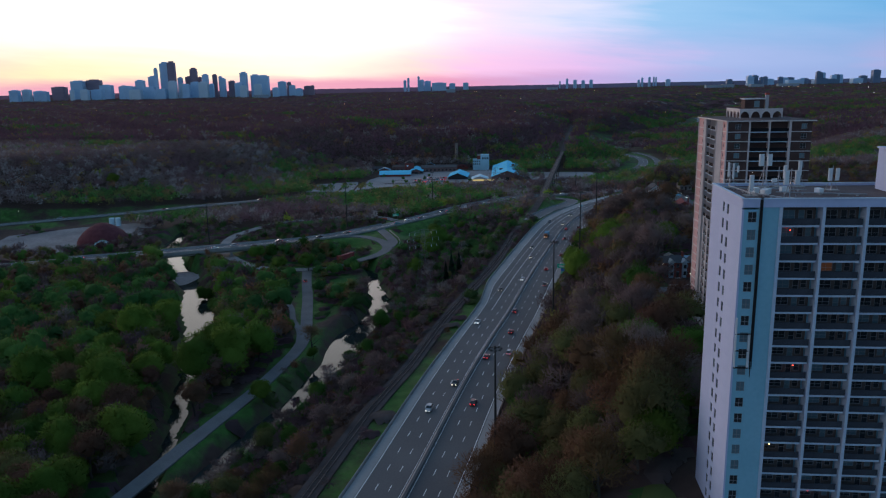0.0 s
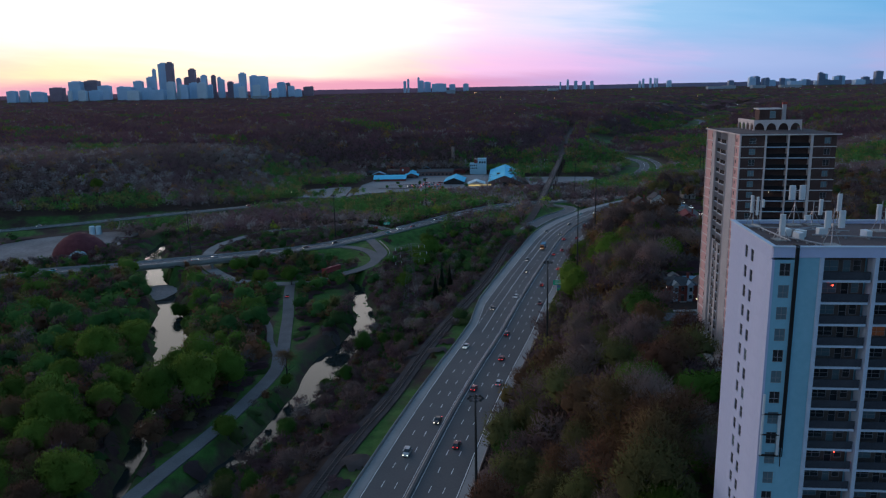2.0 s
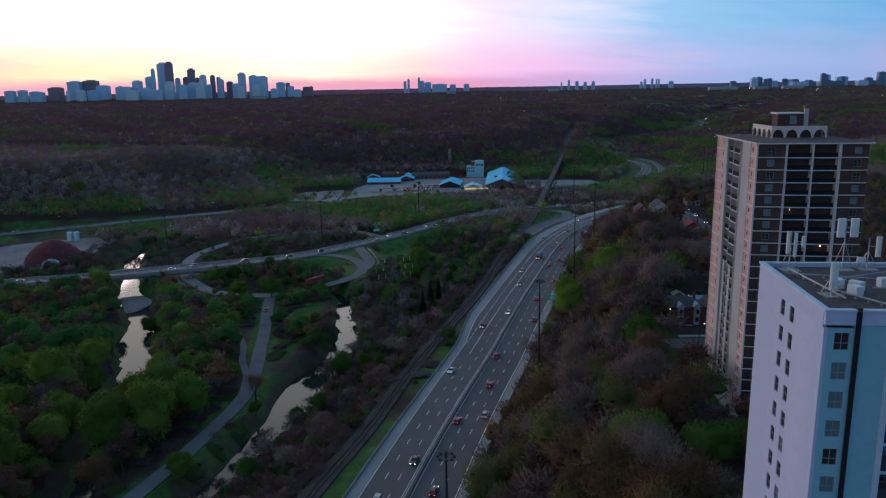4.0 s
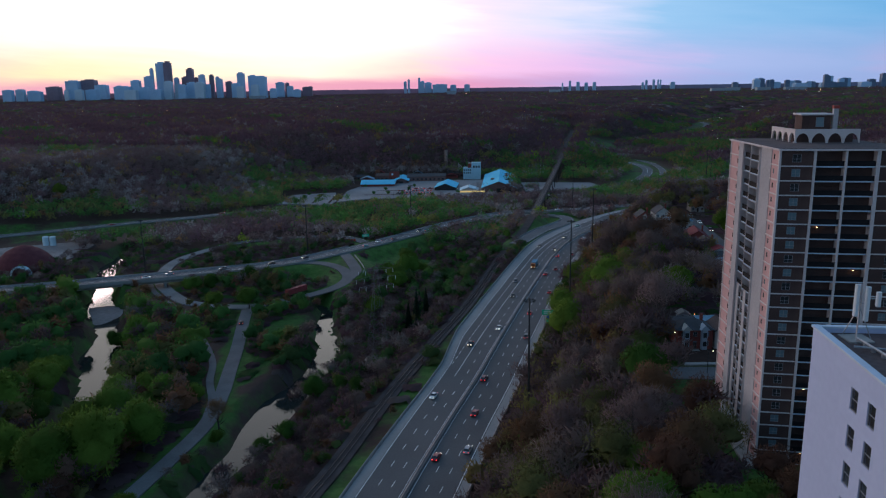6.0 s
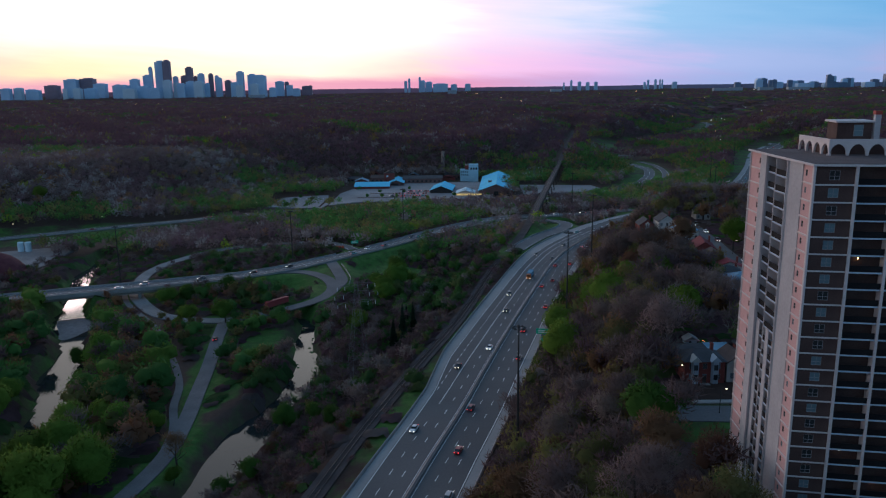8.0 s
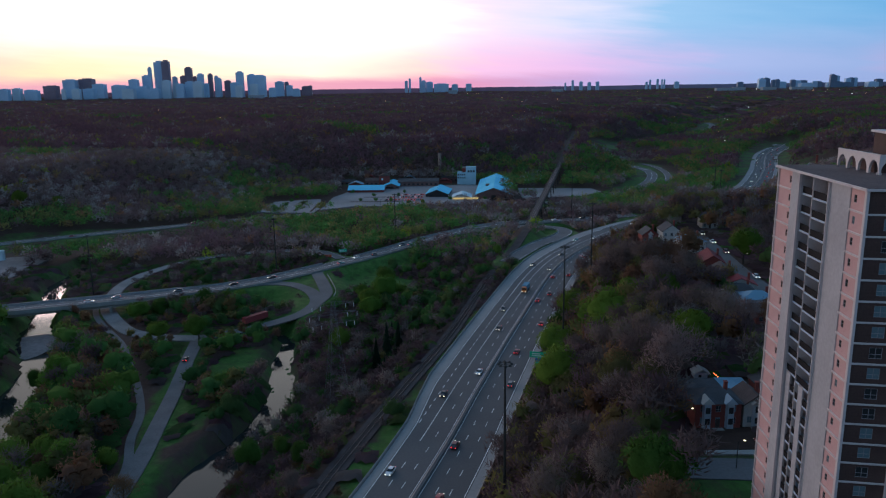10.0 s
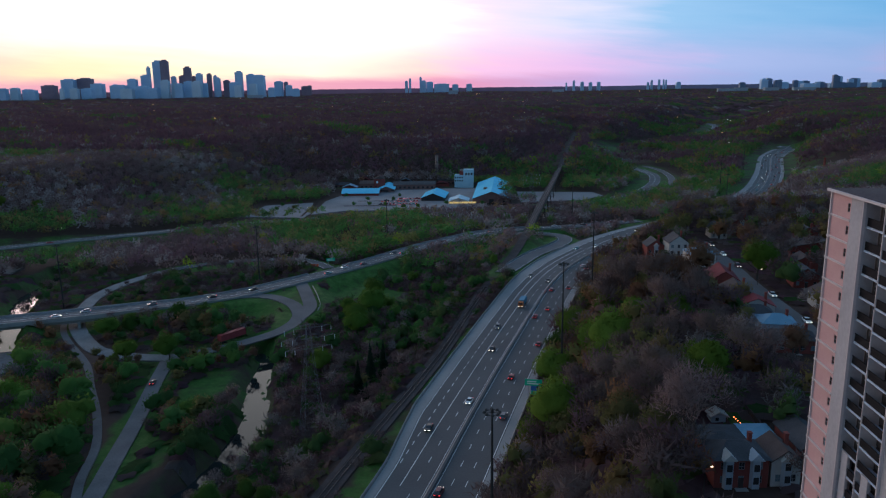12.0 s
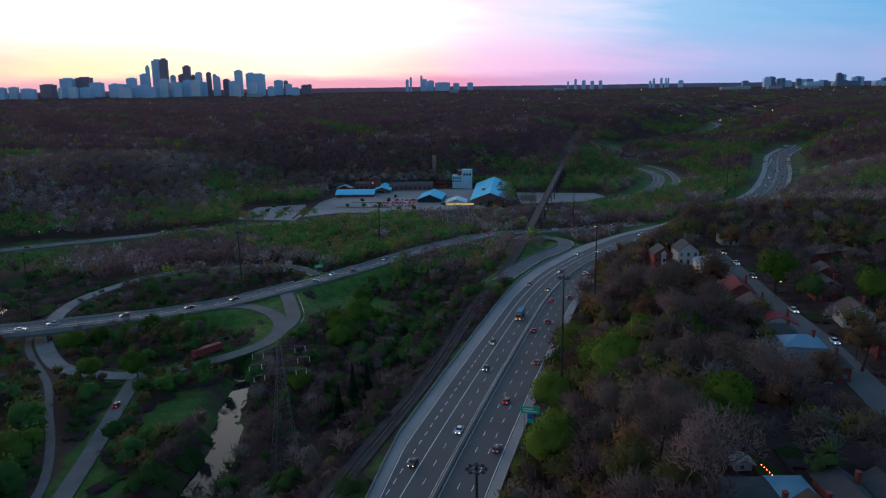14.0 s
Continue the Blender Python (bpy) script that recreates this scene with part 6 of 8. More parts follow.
def car(paint, label, kind="saloon"):
    """A car facing +y, built once for each paint and body."""
    c = thing("car", label, "car", pose(0, -4000, -200), group="cars")
    tall = kind != "saloon"
    H, sh = (1.72, 1.0) if tall else (1.45, 0.88)
    mb = MB()
    loft(mb, [(2.25, 0.72, 0.66, 0.32, 0.55, 0.62), (2.1, 0.86, 0.78, 0.24, 0.62, 0.76), (1.0, 0.9, 0.82, 0.22, 0.74, sh), (-1.2, 0.9, 0.82, 0.22, 0.76, sh), (-2.0, 0.87, 0.8, 0.26, 0.76, sh + 0.02), (-2.22, 0.76, 0.7, 0.36, 0.62, sh - 0.1)])
    part("body", mb, paint, c)
    mb = MB()
    back = -2.05 if tall else -1.6
    loft(mb, [(1.0, 0.78, 0.7, sh - 0.02, sh + 0.01, sh + 0.02), (0.35, 0.8, 0.62, sh - 0.02, sh + 0.12, H - 0.08), (-0.9, 0.8, 0.62, sh - 0.02, sh + 0.12, H - 0.08), (back + 0.35, 0.78, 0.6, sh - 0.02, sh + 0.1, H - 0.14), (back, 0.76, 0.7, sh - 0.02, sh, sh + 0.03)])
    part("glasshouse", mb, M_CARGLASS, c, "dark car windows")
    mb = MB()
    loft(mb, [(0.32, 0.6, 0.5, H - 0.08, H - 0.05, H - 0.03), (-0.3, 0.62, 0.52, H - 0.08, H - 0.03, H), (back + 0.45, 0.6, 0.5, H - 0.13, H - 0.08, H - 0.05)])
    part("roof", mb, paint, c)
    for x in (-0.8, 0.8):
        for y in (1.35, -1.35):
            w = put("tyre", WHEEL, c, pose(x, y, 0.33, 0, 90, 0))
            put("rim", RIM, w, Matrix())
    for x in (-0.62, 0.62):
        mb = MB()
        mb.box(x - 0.17, 2.16, 0.55, x + 0.17, 2.27, 0.70)
        part("headlight", mb, M_HEAD, c)
        mb = MB()
        mb.box(x - 0.16, -2.25, 0.66, x + 0.16, -2.14, 0.82)
        part("tail_light", mb, M_TAIL, c)
    return c


def paint(name, c):
    m = plain(name + "_car_paint", c, 0.3, spec=0.6)
    return m


CARS = [car(paint("red", (0.28, 0.02, 0.03)), "red saloon car with its lamps lit"), car(paint("white", (0.7, 0.72, 0.74)), "white saloon car with its lamps lit"), car(paint("silver", (0.38, 0.40, 0.43)), "silver sport-utility car with tinted windows", "suv"), car(paint("black", (0.02, 0.02, 0.024)), "black saloon car with its lamps lit"),
        car(paint("maroon", (0.16, 0.02, 0.03)), "dark red sport-utility car with tinted windows", "suv"), car(paint("teal", (0.10, 0.34, 0.38)), "pale teal saloon car with its lamps lit"), car(paint("grey", (0.12, 0.125, 0.135)), "dark grey sport-utility car with tinted windows", "suv")]
CAR_RNG = random.Random(8)
CAR_USED = set()


def park(x, y, z, heading, which=None):
    """heading in degrees from +y, anticlockwise."""
    p = CARS[which] if which is not None else CAR_RNG.choice(CARS)
    m = pose(x, y, z, 0, 0, heading)
    if p in CAR_USED:
        copy_thing(p, m)
    else:
        CAR_USED.add(p)
        p.matrix_basis = m


def on_way(way, s, off, forward=True, which=None, lift=0.03):
    x, y, z, _ = way.at(s, off)
    nx, ny = (float(np.interp(s, way.s, way.n[:, k])) for k in range(2))
    park(float(x), float(y), float(z) + lift, math.degrees(math.atan2(ny, nx)) + (0 if forward else 180), which)


for y, lane, k in ((222, 6.5, 4), (262, 2.8, 0), (268, 10.3, 2), (291, 6.5, 0), (318, 2.8, 4), (364, 10.3, 6), (395, 6.5, 0), (430, 10.3, 0), (464, 2.8, 0), (476, 6.5, 4), (508, 2.8, 0), (514, 10.3, 4), (556, 10.3, 2), (560, 6.5, 1), (601, 6.5, 4), (606, 10.3, 0), (640, 6.5, 0)):
    on_way(HWY, s_of(HWY, y), lane, True, k)
for y, lane, k in ((215, -6.3, 2), (236, -2.8, 3), (300, -10, 1), (351, -10, 3), (372, -2.8, 1), (420, -6.3, 3), (446, -10, 6), (524, -2.8, 3), (530, -14, 6), (559, -6.3, 3), (596, -14, 5), (606, -6.3, 1), (654, -6.3, 2)):
    on_way(HWY, s_of(HWY, y), lane, False, k)
for i in range(34):
    y = 790 + 16 * i + 8 * CAR_RNG.random()
    if i % 2:
        on_way(HWY, s_of(HWY, y), CAR_RNG.choice((2.8, 6.5, 10.3)), True, CAR_RNG.choice((0, 4, 3)))
    else:
        on_way(HWY, s_of(HWY, y), CAR_RNG.choice((-2.8, -6.3, -10)), False)
for x, y, k, f in ((-233, 455, 5, 0), (-212, 463, 3, 1), (-155, 481, 1, 1), (-145, 490, 2, 0), (-117, 501, 6, 0), (-91, 512, 3, 0), (-74, 526, 3, 0), (-41, 560, 5, 1), (-32, 573, 1, 0), (-26, 584, 6, 1), (-3, 607, 6, 0), (2, 609, 5, 1), (59, 681, 1, 1), (101, 684, 2, 1), (111, 693, 1, 0), (135, 697, 3, 0), (146, 701, 6, 0), (159, 707, 0, 0), (173, 716, 2, 0)):
    s = float(MAIN.near(np.array(float(x)), np.array(float(y)))[3])
    on_way(MAIN, s, 1.7 if f else -1.7, bool(f), k)
for s, f in ((60, 0), (120, 1), (215, 0), (300, 1), (390, 0), (560, 1), (700, 0), (760, 0), (800, 1)):
    on_way(FARL, s, 2.6 if f else -2.6, bool(f))
park(-82, 412, -8.95, 8, 3)
for s, o in ((10, -3.2), (30, -3.2), (52, -3.2), (70, 3.2), (96, -3.2), (126, -3.2), (150, 3.2), (205, -3.2), (240, 3.2)):
    on_way(STREET, s, o, o < 0, lift=0.3)
park(95.5, 267, 25.9, 10, 0)
for i in range(34):
    park(-35 + 3.1 * (i % 12) + 14 * (i // 24), 845 + 17 * (i // 12) + (i * 7 % 3), LOT_Z, 90 if i % 5 == 0 else 0)
# red semi-trailer parked on the slip road, and a lorry on the expressway


def trailer():
    t = thing("semi_trailer", "long red box trailer parked on the slip road", "trailer", pose(-64.6, 458, -7.6, 0, 0, -36))
    box = material("red_trailer", (0.26, 0.035, 0.04), (0.34, 0.06, 0.06), 0.4, 0.6, 8)
    mb = MB()
    mb.box(-1.25, -6.8, 1.2, 1.25, 6.8, 4.0)
    part("box", mb, box, t)
    mb = MB()
    mb.box(-0.5, -6.6, 0.9, 0.5, 6.6, 1.2)
    part("chassis", mb, M_STEEL_DARK, t)
    for y in (-5.6, -4.4):
        for x in (-1.0, 1.0):
            put("tyre", WHEEL, t, pose(x, y, 0.45, 0, 90, 0) @ Matrix.Diagonal((1.4, 1.4, 2.2, 1)))
    for x in (-0.7, 0.7):
        mb = MB()
        mb.box(x - 0.08, 4.4, 0, x + 0.08, 4.6, 1.2)
        part("landing_leg", mb, M_STEEL_DARK, t)


trailer()


def lorry(s, off):
    x, y, z, _ = HWY.at(s, off)
    i = int(np.argmin(abs(HWY.s - s)))
    t = thing("lorry", "orange-cabbed lorry with a blue tarpaulin load", "lorry", pose(float(x), float(y), 0.03, 0, 0, math.degrees(math.atan2(HWY.n[i][1], HWY.n[i][0])) + 180))
    mb = MB()
    loft(mb, [(4.6, 1.1, 1.0, 0.5, 1.2, 1.5), (4.4, 1.2, 1.1, 0.5, 1.6, 2.8), (2.6, 1.2, 1.1, 0.5, 1.6, 2.9)])
    part("cab", mb, plain("orange_paint", (0.5, 0.13, 0.02), 0.4), t)
    mb = MB()
    mb.box(-1.0, 4.42, 1.6, 1.0, 4.56, 2.5)
    part("windscreen", mb, M_CARGLASS, t)
    mb = MB()
    mb.box(-1.25, -4.6, 1.1, 1.25, 2.4, 3.4)
    part("load", mb, material("blue_tarpaulin", (0.06, 0.22, 0.34), (0.10, 0.30, 0.44), 0.6, 0.7), t, "blue tarpaulin load")
    for yy in (3.4, -2.6, -3.8):
        for xx in (-1.0, 1.0):
            put("tyre", WHEEL, t, pose(xx, yy, 0.5, 0, 90, 0) @ Matrix.Diagonal((1.5, 1.5, 2.2, 1)))
    for xx in (-0.8, 0.8):
        mb = MB()
        mb.box(xx - 0.15, 4.55, 0.7, xx + 0.15, 4.66, 0.95)
        part("headlight", mb, M_HEAD, t)


lorry(s_of(HWY, 480), -6.3)

# ---- masts, signs, pylons, rooftop kit ----
M_MAST = material("dark_mast", (0.025, 0.026, 0.026), (0.045, 0.046, 0.045), 0.5, 0.6, 6)
M_LATTICE = material("dull_galvanised", (0.14, 0.14, 0.15), (0.20, 0.20, 0.21), 0.5, 0.7)
M_SIGN = plain("sign_green", (0.0, 0.50, 0.28), 0.45)
M_SIGNBLUE = plain("sign_blue", (0.02, 0.14, 0.42), 0.45)
M_WHITEPLASTIC = material("white_antenna", (0.55, 0.60, 0.62), (0.66, 0.70, 0.72), 1.0, 0.5)


def high_mast(x, y, top, base=None):
    z = float(ground_z(x, y)) - 0.3 if base is None else base
    t = thing("light_mast", "tall dark high-mast light pole with a ring of floodlights", "light mast", pose(x, y, z), group="high masts")
    H = top - z
    mb = MB()
    mb.tube((0, 0, 0), (0, 0, H * 0.5), 0.42, 0.32, 10)
    mb.tube((0, 0, H * 0.5), (0, 0, H - 0.4), 0.32, 0.2, 10)
    part("pole", mb, M_MAST, t)
    mb = MB()
    mb.lathe([(1.26, H - 0.5), (1.35, H - 0.41), (1.44, H - 0.5), (1.35, H - 0.59), (1.26, H - 0.5)], 16)
    part("ring", mb, M_MAST, t)
    for i in range(4):
        a = math.pi * i / 2
        mb = MB()
        mb.tube((0, 0, H - 0.5), (1.35 * math.cos(a), 1.35 * math.sin(a), H - 0.5), 0.06, 0.06, 4)
        part("spoke", mb, M_MAST, t)
    head = MB()
    head.lathe([(0, 0.35), (0.2, 0.3), (0.36, 0.0), (0.36, -0.12), (0, -0.12)], 8)
    me = head.mesh("floodlight", M_MAST)
    for i in range(8):
        a = 2 * math.pi * i / 8
        put("floodlight", me, t, pose(1.5 * math.cos(a), 1.5 * math.sin(a), H - 0.45))
    cap = MB()
    cap.lathe([(0.3, H - 0.5), (0.3, H + 0.1), (0.12, H + 0.4), (0, H + 0.4)], 8)
    part("cap", cap, M_MAST, t)


for x, y, top in ((11.3, 170.1, 37.6), (41.5, 279, 40.5), (70.3, 381.5, 44.8), (98.3, 477.6, 45.1), (-74.8, 546.7, 27.2), (-11.8, 652, 25.6), (-168.6, 512.7, 24.9), (128, 722, 28), (255, 740, 30), (300, 880, 30), (400, 1080, 30)):
    high_mast(x, y, top)


def gantry_sign(x, y, rot, w, h, z, label, extra=True):
    t = thing("road_sign", label, "road sign", pose(x, y, float(ground_z(x, y)) - 0.3, 0, 0, rot), group="road signs")
    for a in (-w * 0.3, w * 0.3):
        mb = MB()
        mb.tube((a, 0.1, 0), (a, 0.1, z + h), 0.1, 0.1, 6)
        part("post", mb, M_GALV, t)
    mb = MB()
    mb.box(-w / 2, -0.05, z, w / 2, 0.05, z + h)
    b = part("board", mb, M_SIGN, t, "green sign board")
    for k in range(2):
        mb = MB()
        mb.box(-w * 0.36, -0.07, z + h * (0.25 + 0.33 * k), w * (0.36 - 0.2 * k), -0.055, z + h * (0.4 + 0.33 * k))
        part("legend_bar", mb, M_LINE, b, "unreadable white legend")
    if extra:
        mb = MB()
        mb.box(-w * 0.15, -0.05, z - 1.7, w * 0.2, 0.05, z - 0.1)
        part("blue_panel", mb, M_SIGNBLUE, t, "small blue panel")
        mb = MB()
        mb.box(-w * 0.15, -0.05, z - 3.0, w * 0.2, 0.05, z - 1.8)
        part("green_panel", mb, M_SIGN, t, "small green panel")


gantry_sign(59.8, 371, -12, 5.6, 2.2, 7.2, "green motorway sign board with smaller panels below it")
gantry_sign(267, 753, -30, 6.5, 3.0, 8.0, "large green motorway sign beside the far carriageway", False)
gantry_sign(-40.5, 583, 25, 5.2, 2.0, 2.6, "green direction sign at the junction", False)
mb = MB()
for i in range(3):
    mb.box(-52 + 1.8 * i, 577.6, -3.6, -50.6 + 1.8 * i, 577.8, -1.9)
tagged(part("construction_boards", mb, plain("orange_red_board", (0.55, 0.07, 0.03), 0.5)), "orange-red construction boards at the junction", "sign")


def pylon(x, y, top, rot=20, scale=1.0):
    z = float(ground_z(x, y)) - 0.3
    t = thing("pylon", "grey lattice power pylon with insulator strings", "pylon", pose(x, y, z, 0, 0, rot), group="pylons")
    H = top - z
    mb = MB()

    def corner(h):
        w = 3.4 * (1 - h / H) ** 1.2 * scale + 0.55
        return [(-w, -w, h), (w, -w, h), (w, w, h), (-w, w, h)]

    lv = [H * k / 9 for k in range(10)]
    for a, b in zip(lv, lv[1:]):
        p, q = corner(a), corner(b)
        for i in range(4):
            j = (i + 1) % 4
            mb.tube(p[i], q[i], 0.055, 0.05, 4, False)
            mb.tube(p[i], q[j], 0.022, 0.022, 3, False)
            mb.tube(p[j], q[i], 0.022, 0.022, 3, False)
            mb.tube(q[i], q[j], 0.022, 0.022, 3, False)
    part("lattice", mb, M_LATTICE, t, "grey lattice legs")
    ins = MB()
    ins.tube((0, 0, 0), (0, 0, -1.5), 0.09, 0.09, 5)
    ins = ins.mesh("insulator", M_WHITEPLASTIC)
    for h, w in ((H - 1.2, 7.5), (H - 4.6, 8.6), (H - 8.0, 7.5)):
        arm = MB()
        for sgn in (-1, 1):
            for yy in (-0.5, 0.5):
                arm.tube((0, yy, h), (sgn * w, 0, h + 0.2), 0.04, 0.03, 4)
                arm.tube((0, yy, h + 1.4), (sgn * w, 0, h + 0.2), 0.035, 0.03, 4)
            for f in (0.3, 0.6):
                arm.tube((sgn * w * f, 0.3, h), (sgn * w * f, 0.2, h + 1.4 * (1 - f)), 0.025, 0.025, 3)
        part("crossarm", arm, M_LATTICE, t)
        for sgn in (-1, 1):
            for f in (1.0, 0.6):
                put("insulator", ins, t, pose(sgn * w * f, 0, h))


pylon(-12, 369, 28.5, 25)
pylon(38.4, 575, 36.6, 25)
pylon(100, 760, 30, 25)
for x, y in ((140, 1250), (-30, 1500), (-250, 1750), (200, 1900), (420, 2300), (600, 1700), (900, 2400)):
    pylon(x, y, float(ground_z(x, y)) + 38, 25)


def rooftop_antenna(X, Y, h, panels, label, tilt=0.0):
    """Stands on the white tower's roof."""
    m = WHITE.matrix_world @ pose(X, Y, WHITE_H - 0.45)
    t = thing("antenna_mast", label, "antenna", pose(*m.translation, 0, 0, 0), group="rooftop antennas")
    mb = MB()
    mb.tube((0, 0, 0), (0, 0, h), 0.07, 0.06, 6)
    part("mast", mb, M_GALV, t)
    for i in range(3):
        a = 2.1 * i
        mb = MB()
        mb.tube((1.1 * math.cos(a), 1.1 * math.sin(a), 0), (0, 0, h * 0.6), 0.04, 0.04, 4)
        part("brace", mb, M_GALV, t)
    for dx, dz, w, hh in panels:
        mb = MB()
        mb.prism([(dx - w / 2, -0.32), (dx - w / 3, -0.42), (dx + w / 3, -0.42), (dx + w / 2, -0.32), (dx + w / 2, -0.12), (dx - w / 2, -0.12)], dz, dz + hh)
        part("panel_antenna", mb, M_WHITEPLASTIC, t, "white panel antenna")
        mb = MB()
        mb.tube((dx * 0.2, 0, dz + hh * 0.5), (dx, -0.14, dz + hh * 0.5), 0.04, 0.04, 4)
        part("bracket", mb, M_GALV, t)
    mb = MB()
    mb.box(-0.9, -0.9, -0.02, 0.9, 0.9, 0.1)
    part("ballast_frame", mb, M_CONC, t)


rooftop_antenna(2.4, 16.0, 4.2, [(-0.4, 1.9, 0.3, 2.4), (0.4, 1.5, 0.3, 2.6), (1.2, 2.6, 0.3, 1.1)], "rooftop mast with tall narrow white antennas")
rooftop_antenna(8.0, 16.4, 5.2, [(-0.6, 3.6, 0.8, 2.0), (0.8, 3.6, 0.8, 2.0)], "rooftop tripod with two broad white antennas")
rooftop_antenna(2.9, 6.2, 3.2, [(0.0, 0.7, 0.7, 2.6)], "short mast with one white antenna")
rooftop_antenna(7.8, 3.0, 4.6, [(-0.8, 2.2, 0.75, 2.1), (0.9, 2.2, 0.75, 2.1)], "rooftop tripod with a pair of white antennas")
rooftop_antenna(10.6, 16.6, 3.4, [(-0.8, 0.8, 0.9, 0.6), (0.9, 1.4, 0.5, 2.2)], "rooftop mast with a small box antenna")
rooftop_antenna(13.8, 16.4, 4.6, [(0.0, 2.0, 0.6, 2.4)], "rooftop mast with one white antenna")
rooftop_antenna(17.5, 12.0, 4.0, [(-0.5, 1.6, 0.6, 2.0), (0.7, 1.6, 0.6, 2.0)], "rooftop mast with white antennas")
cab = MB()
cab.box(-0.6, -0.4, 0, 0.6, 0.4, 0.9)
cab = cab.mesh("cabinet_body", M_WHITEPLASTIC)
for X, Y in ((4.6, 9.2), (6.0, 8.2), (5.2, 6.6), (9.2, 9.6), (14.0, 8.0)):
    m = WHITE.matrix_world @ pose(X, Y, WHITE_H - 0.45)
    t = thing("equipment_cabinet", "small white rooftop equipment cabinet", "cabinet", pose(*m.translation, 0, 0, X * 20), group="rooftop cabinets")
    put("cabinet_body", cab, t, Matrix())
    mb = MB()
    mb.box(-0.5, -0.44, 0.1, 0.5, -0.4, 0.8)
    part("door", mb, M_TRIM, t)
for (a, b), (c, d), r, lab in (((3.0, 8.0), (6.3, 2.2), 0.12, "pale rooftop cable tray on the gravel roof"), ((1.2, 13.5), (13, 10.5), 0.09, "rooftop conduit run on the gravel roof"), ((7.4, 8.0), (20, 5.0), 0.1, "rooftop conduit run on the gravel roof"), ((2.2, 15.4), (3.4, 4.2), 0.1, "rooftop cable tray on the gravel roof"), ((4.0, 10.5), (12, 14.6), 0.09, "rooftop conduit run on the gravel roof")):
    m0, m1 = (WHITE.matrix_world @ Vector((X, Y, WHITE_H - 0.15)) for X, Y in ((a, b), (c, d)))
    mb = MB()
    mb.tube(m0, m1, r, r, 6)
    n = 5
    for i in range(n):
        p = m0.lerp(m1, (i + 0.5) / n)
        mb.box(p.x - 0.12, p.y - 0.12, p.z - 0.32, p.x + 0.12, p.y + 0.12, p.z)
    tagged(part("conduit", mb, M_GALV), lab, "conduit")
# black cable bundle down the front of the white tower, and a hoist frame below it
bundle = thing("cable_bundle", "thick black cable bundle hanging down the tower's front", "cables", WHITE.matrix_world.copy())
for i in range(5):
    mb = MB()
    X = 2.58 + 0.09 * i
    mb.tube((X, 0.9, WHITE_H + 0.12), (X, -0.16, WHITE_H + 0.15), 0.055, 0.055, 6)
    mb.tube((X, -0.16, WHITE_H + 0.15), (X + 0.02, -0.16, 30.5 - 1.3 * (i % 3)), 0.055, 0.055, 6)
    part("cable", mb, M_BLACK, bundle)
hoist = thing("swing_stage", "pale swing-stage scaffold hung in front of the windows", "scaffold", WHITE.matrix_world @ pose(0, 0, 29.5))
for x0, x1, z0, z1 in ((0.1, 0.35, 0, 8.2), (2.1, 2.4, 0, 5.6), (0.1, 2.4, -0.1, 0.1), (0.1, 2.4, 2.75, 2.9), (0.1, 2.4, 5.5, 5.65)):
    mb = MB()
    mb.box(x0, -0.5, z0, x1, -0.3, z1)
    part("stage_rail", mb, M_WHITEPLASTIC if z1 - z0 > 1 else M_BLACK, hoist)
# street lamps with small lit heads
lampm = plain("lamp_glow", (1, 0.9, 0.7), emit=(1.0, 0.75, 0.45), power=3)


def street_lamp(x, y, h=8.0):
    z = float(ground_z(x, y))
    t = thing("street_lamp", "slim street lamp with a small warm light", "street lamp", pose(x, y, z), group="street lamps")
    mb = MB()
    mb.tube((0, 0, -0.3), (0, 0, h), 0.1, 0.07, 6)
    part("pole", mb, M_MAST, t)
    mb = MB()
    mb.tube((0, 0, h), (1.2, 0, h + 0.3), 0.05, 0.05, 4)
    part("arm", mb, M_MAST, t)
    mb = MB()
    mb.box(1.0, -0.12, h + 0.18, 1.45, 0.12, h + 0.28)
    part("lamp_head", mb, lampm, t, "small glowing lamp head")


for s in range(60, 620, 62):
    x, y, *_ = FARL.at(float(s), -8)
    street_lamp(float(x), float(y), 9)
for x, y in ((80.5, 272), (86, 257), (150, 420), (146, 360), (138, 300), (173, 505)):
    street_lamp(x, y, 6)
# tower entrance lights
for x, y in ((80.2, 212.6), (82.6, 239.6)):
    street_lamp(x - 1.2, y, 3.4)
mb = MB()
mb.prism([(76.6, 207.5), (79.4, 207.2), (82.4, 241.5), (79.6, 242)], 25, 26.6)
tagged(part("pavement_tower", mb, M_CONC), "concrete apron along the tower's flank", "pavement", kind="structure")

# ---- trees ----

def bark(name, c1, c2):
    return material(name, c1, c2, 0.25, 0.95, 6, vary=0.3)


M_TRUNK = bark("bark", (0.055, 0.045, 0.04), (0.10, 0.085, 0.08))
M_TWIGS = {"brown": bark("brown_twigs", (0.130, 0.074, 0.038), (0.18, 0.105, 0.055)),
           "mauve": bark("mauve_twigs", (0.165, 0.115, 0.102), (0.22, 0.158, 0.14)),
           "rust": bark("rust_buds", (0.12, 0.062, 0.040), (0.165, 0.085, 0.052)),
           "olive": bark("olive_buds", (0.10, 0.098, 0.036), (0.15, 0.14, 0.052))}
M_LEAF = {"green": bark("green_leaves", (0.086, 0.150, 0.020), (0.120, 0.20, 0.032)),
          "dark": bark("dark_green_leaves", (0.052, 0.104, 0.017), (0.078, 0.145, 0.028)),
          "lime": bark("lime_leaves", (0.062, 0.108, 0.012), (0.095, 0.15, 0.02)),
          "needle": bark("needles", (0.012, 0.030, 0.018), (0.022, 0.048, 0.027))}


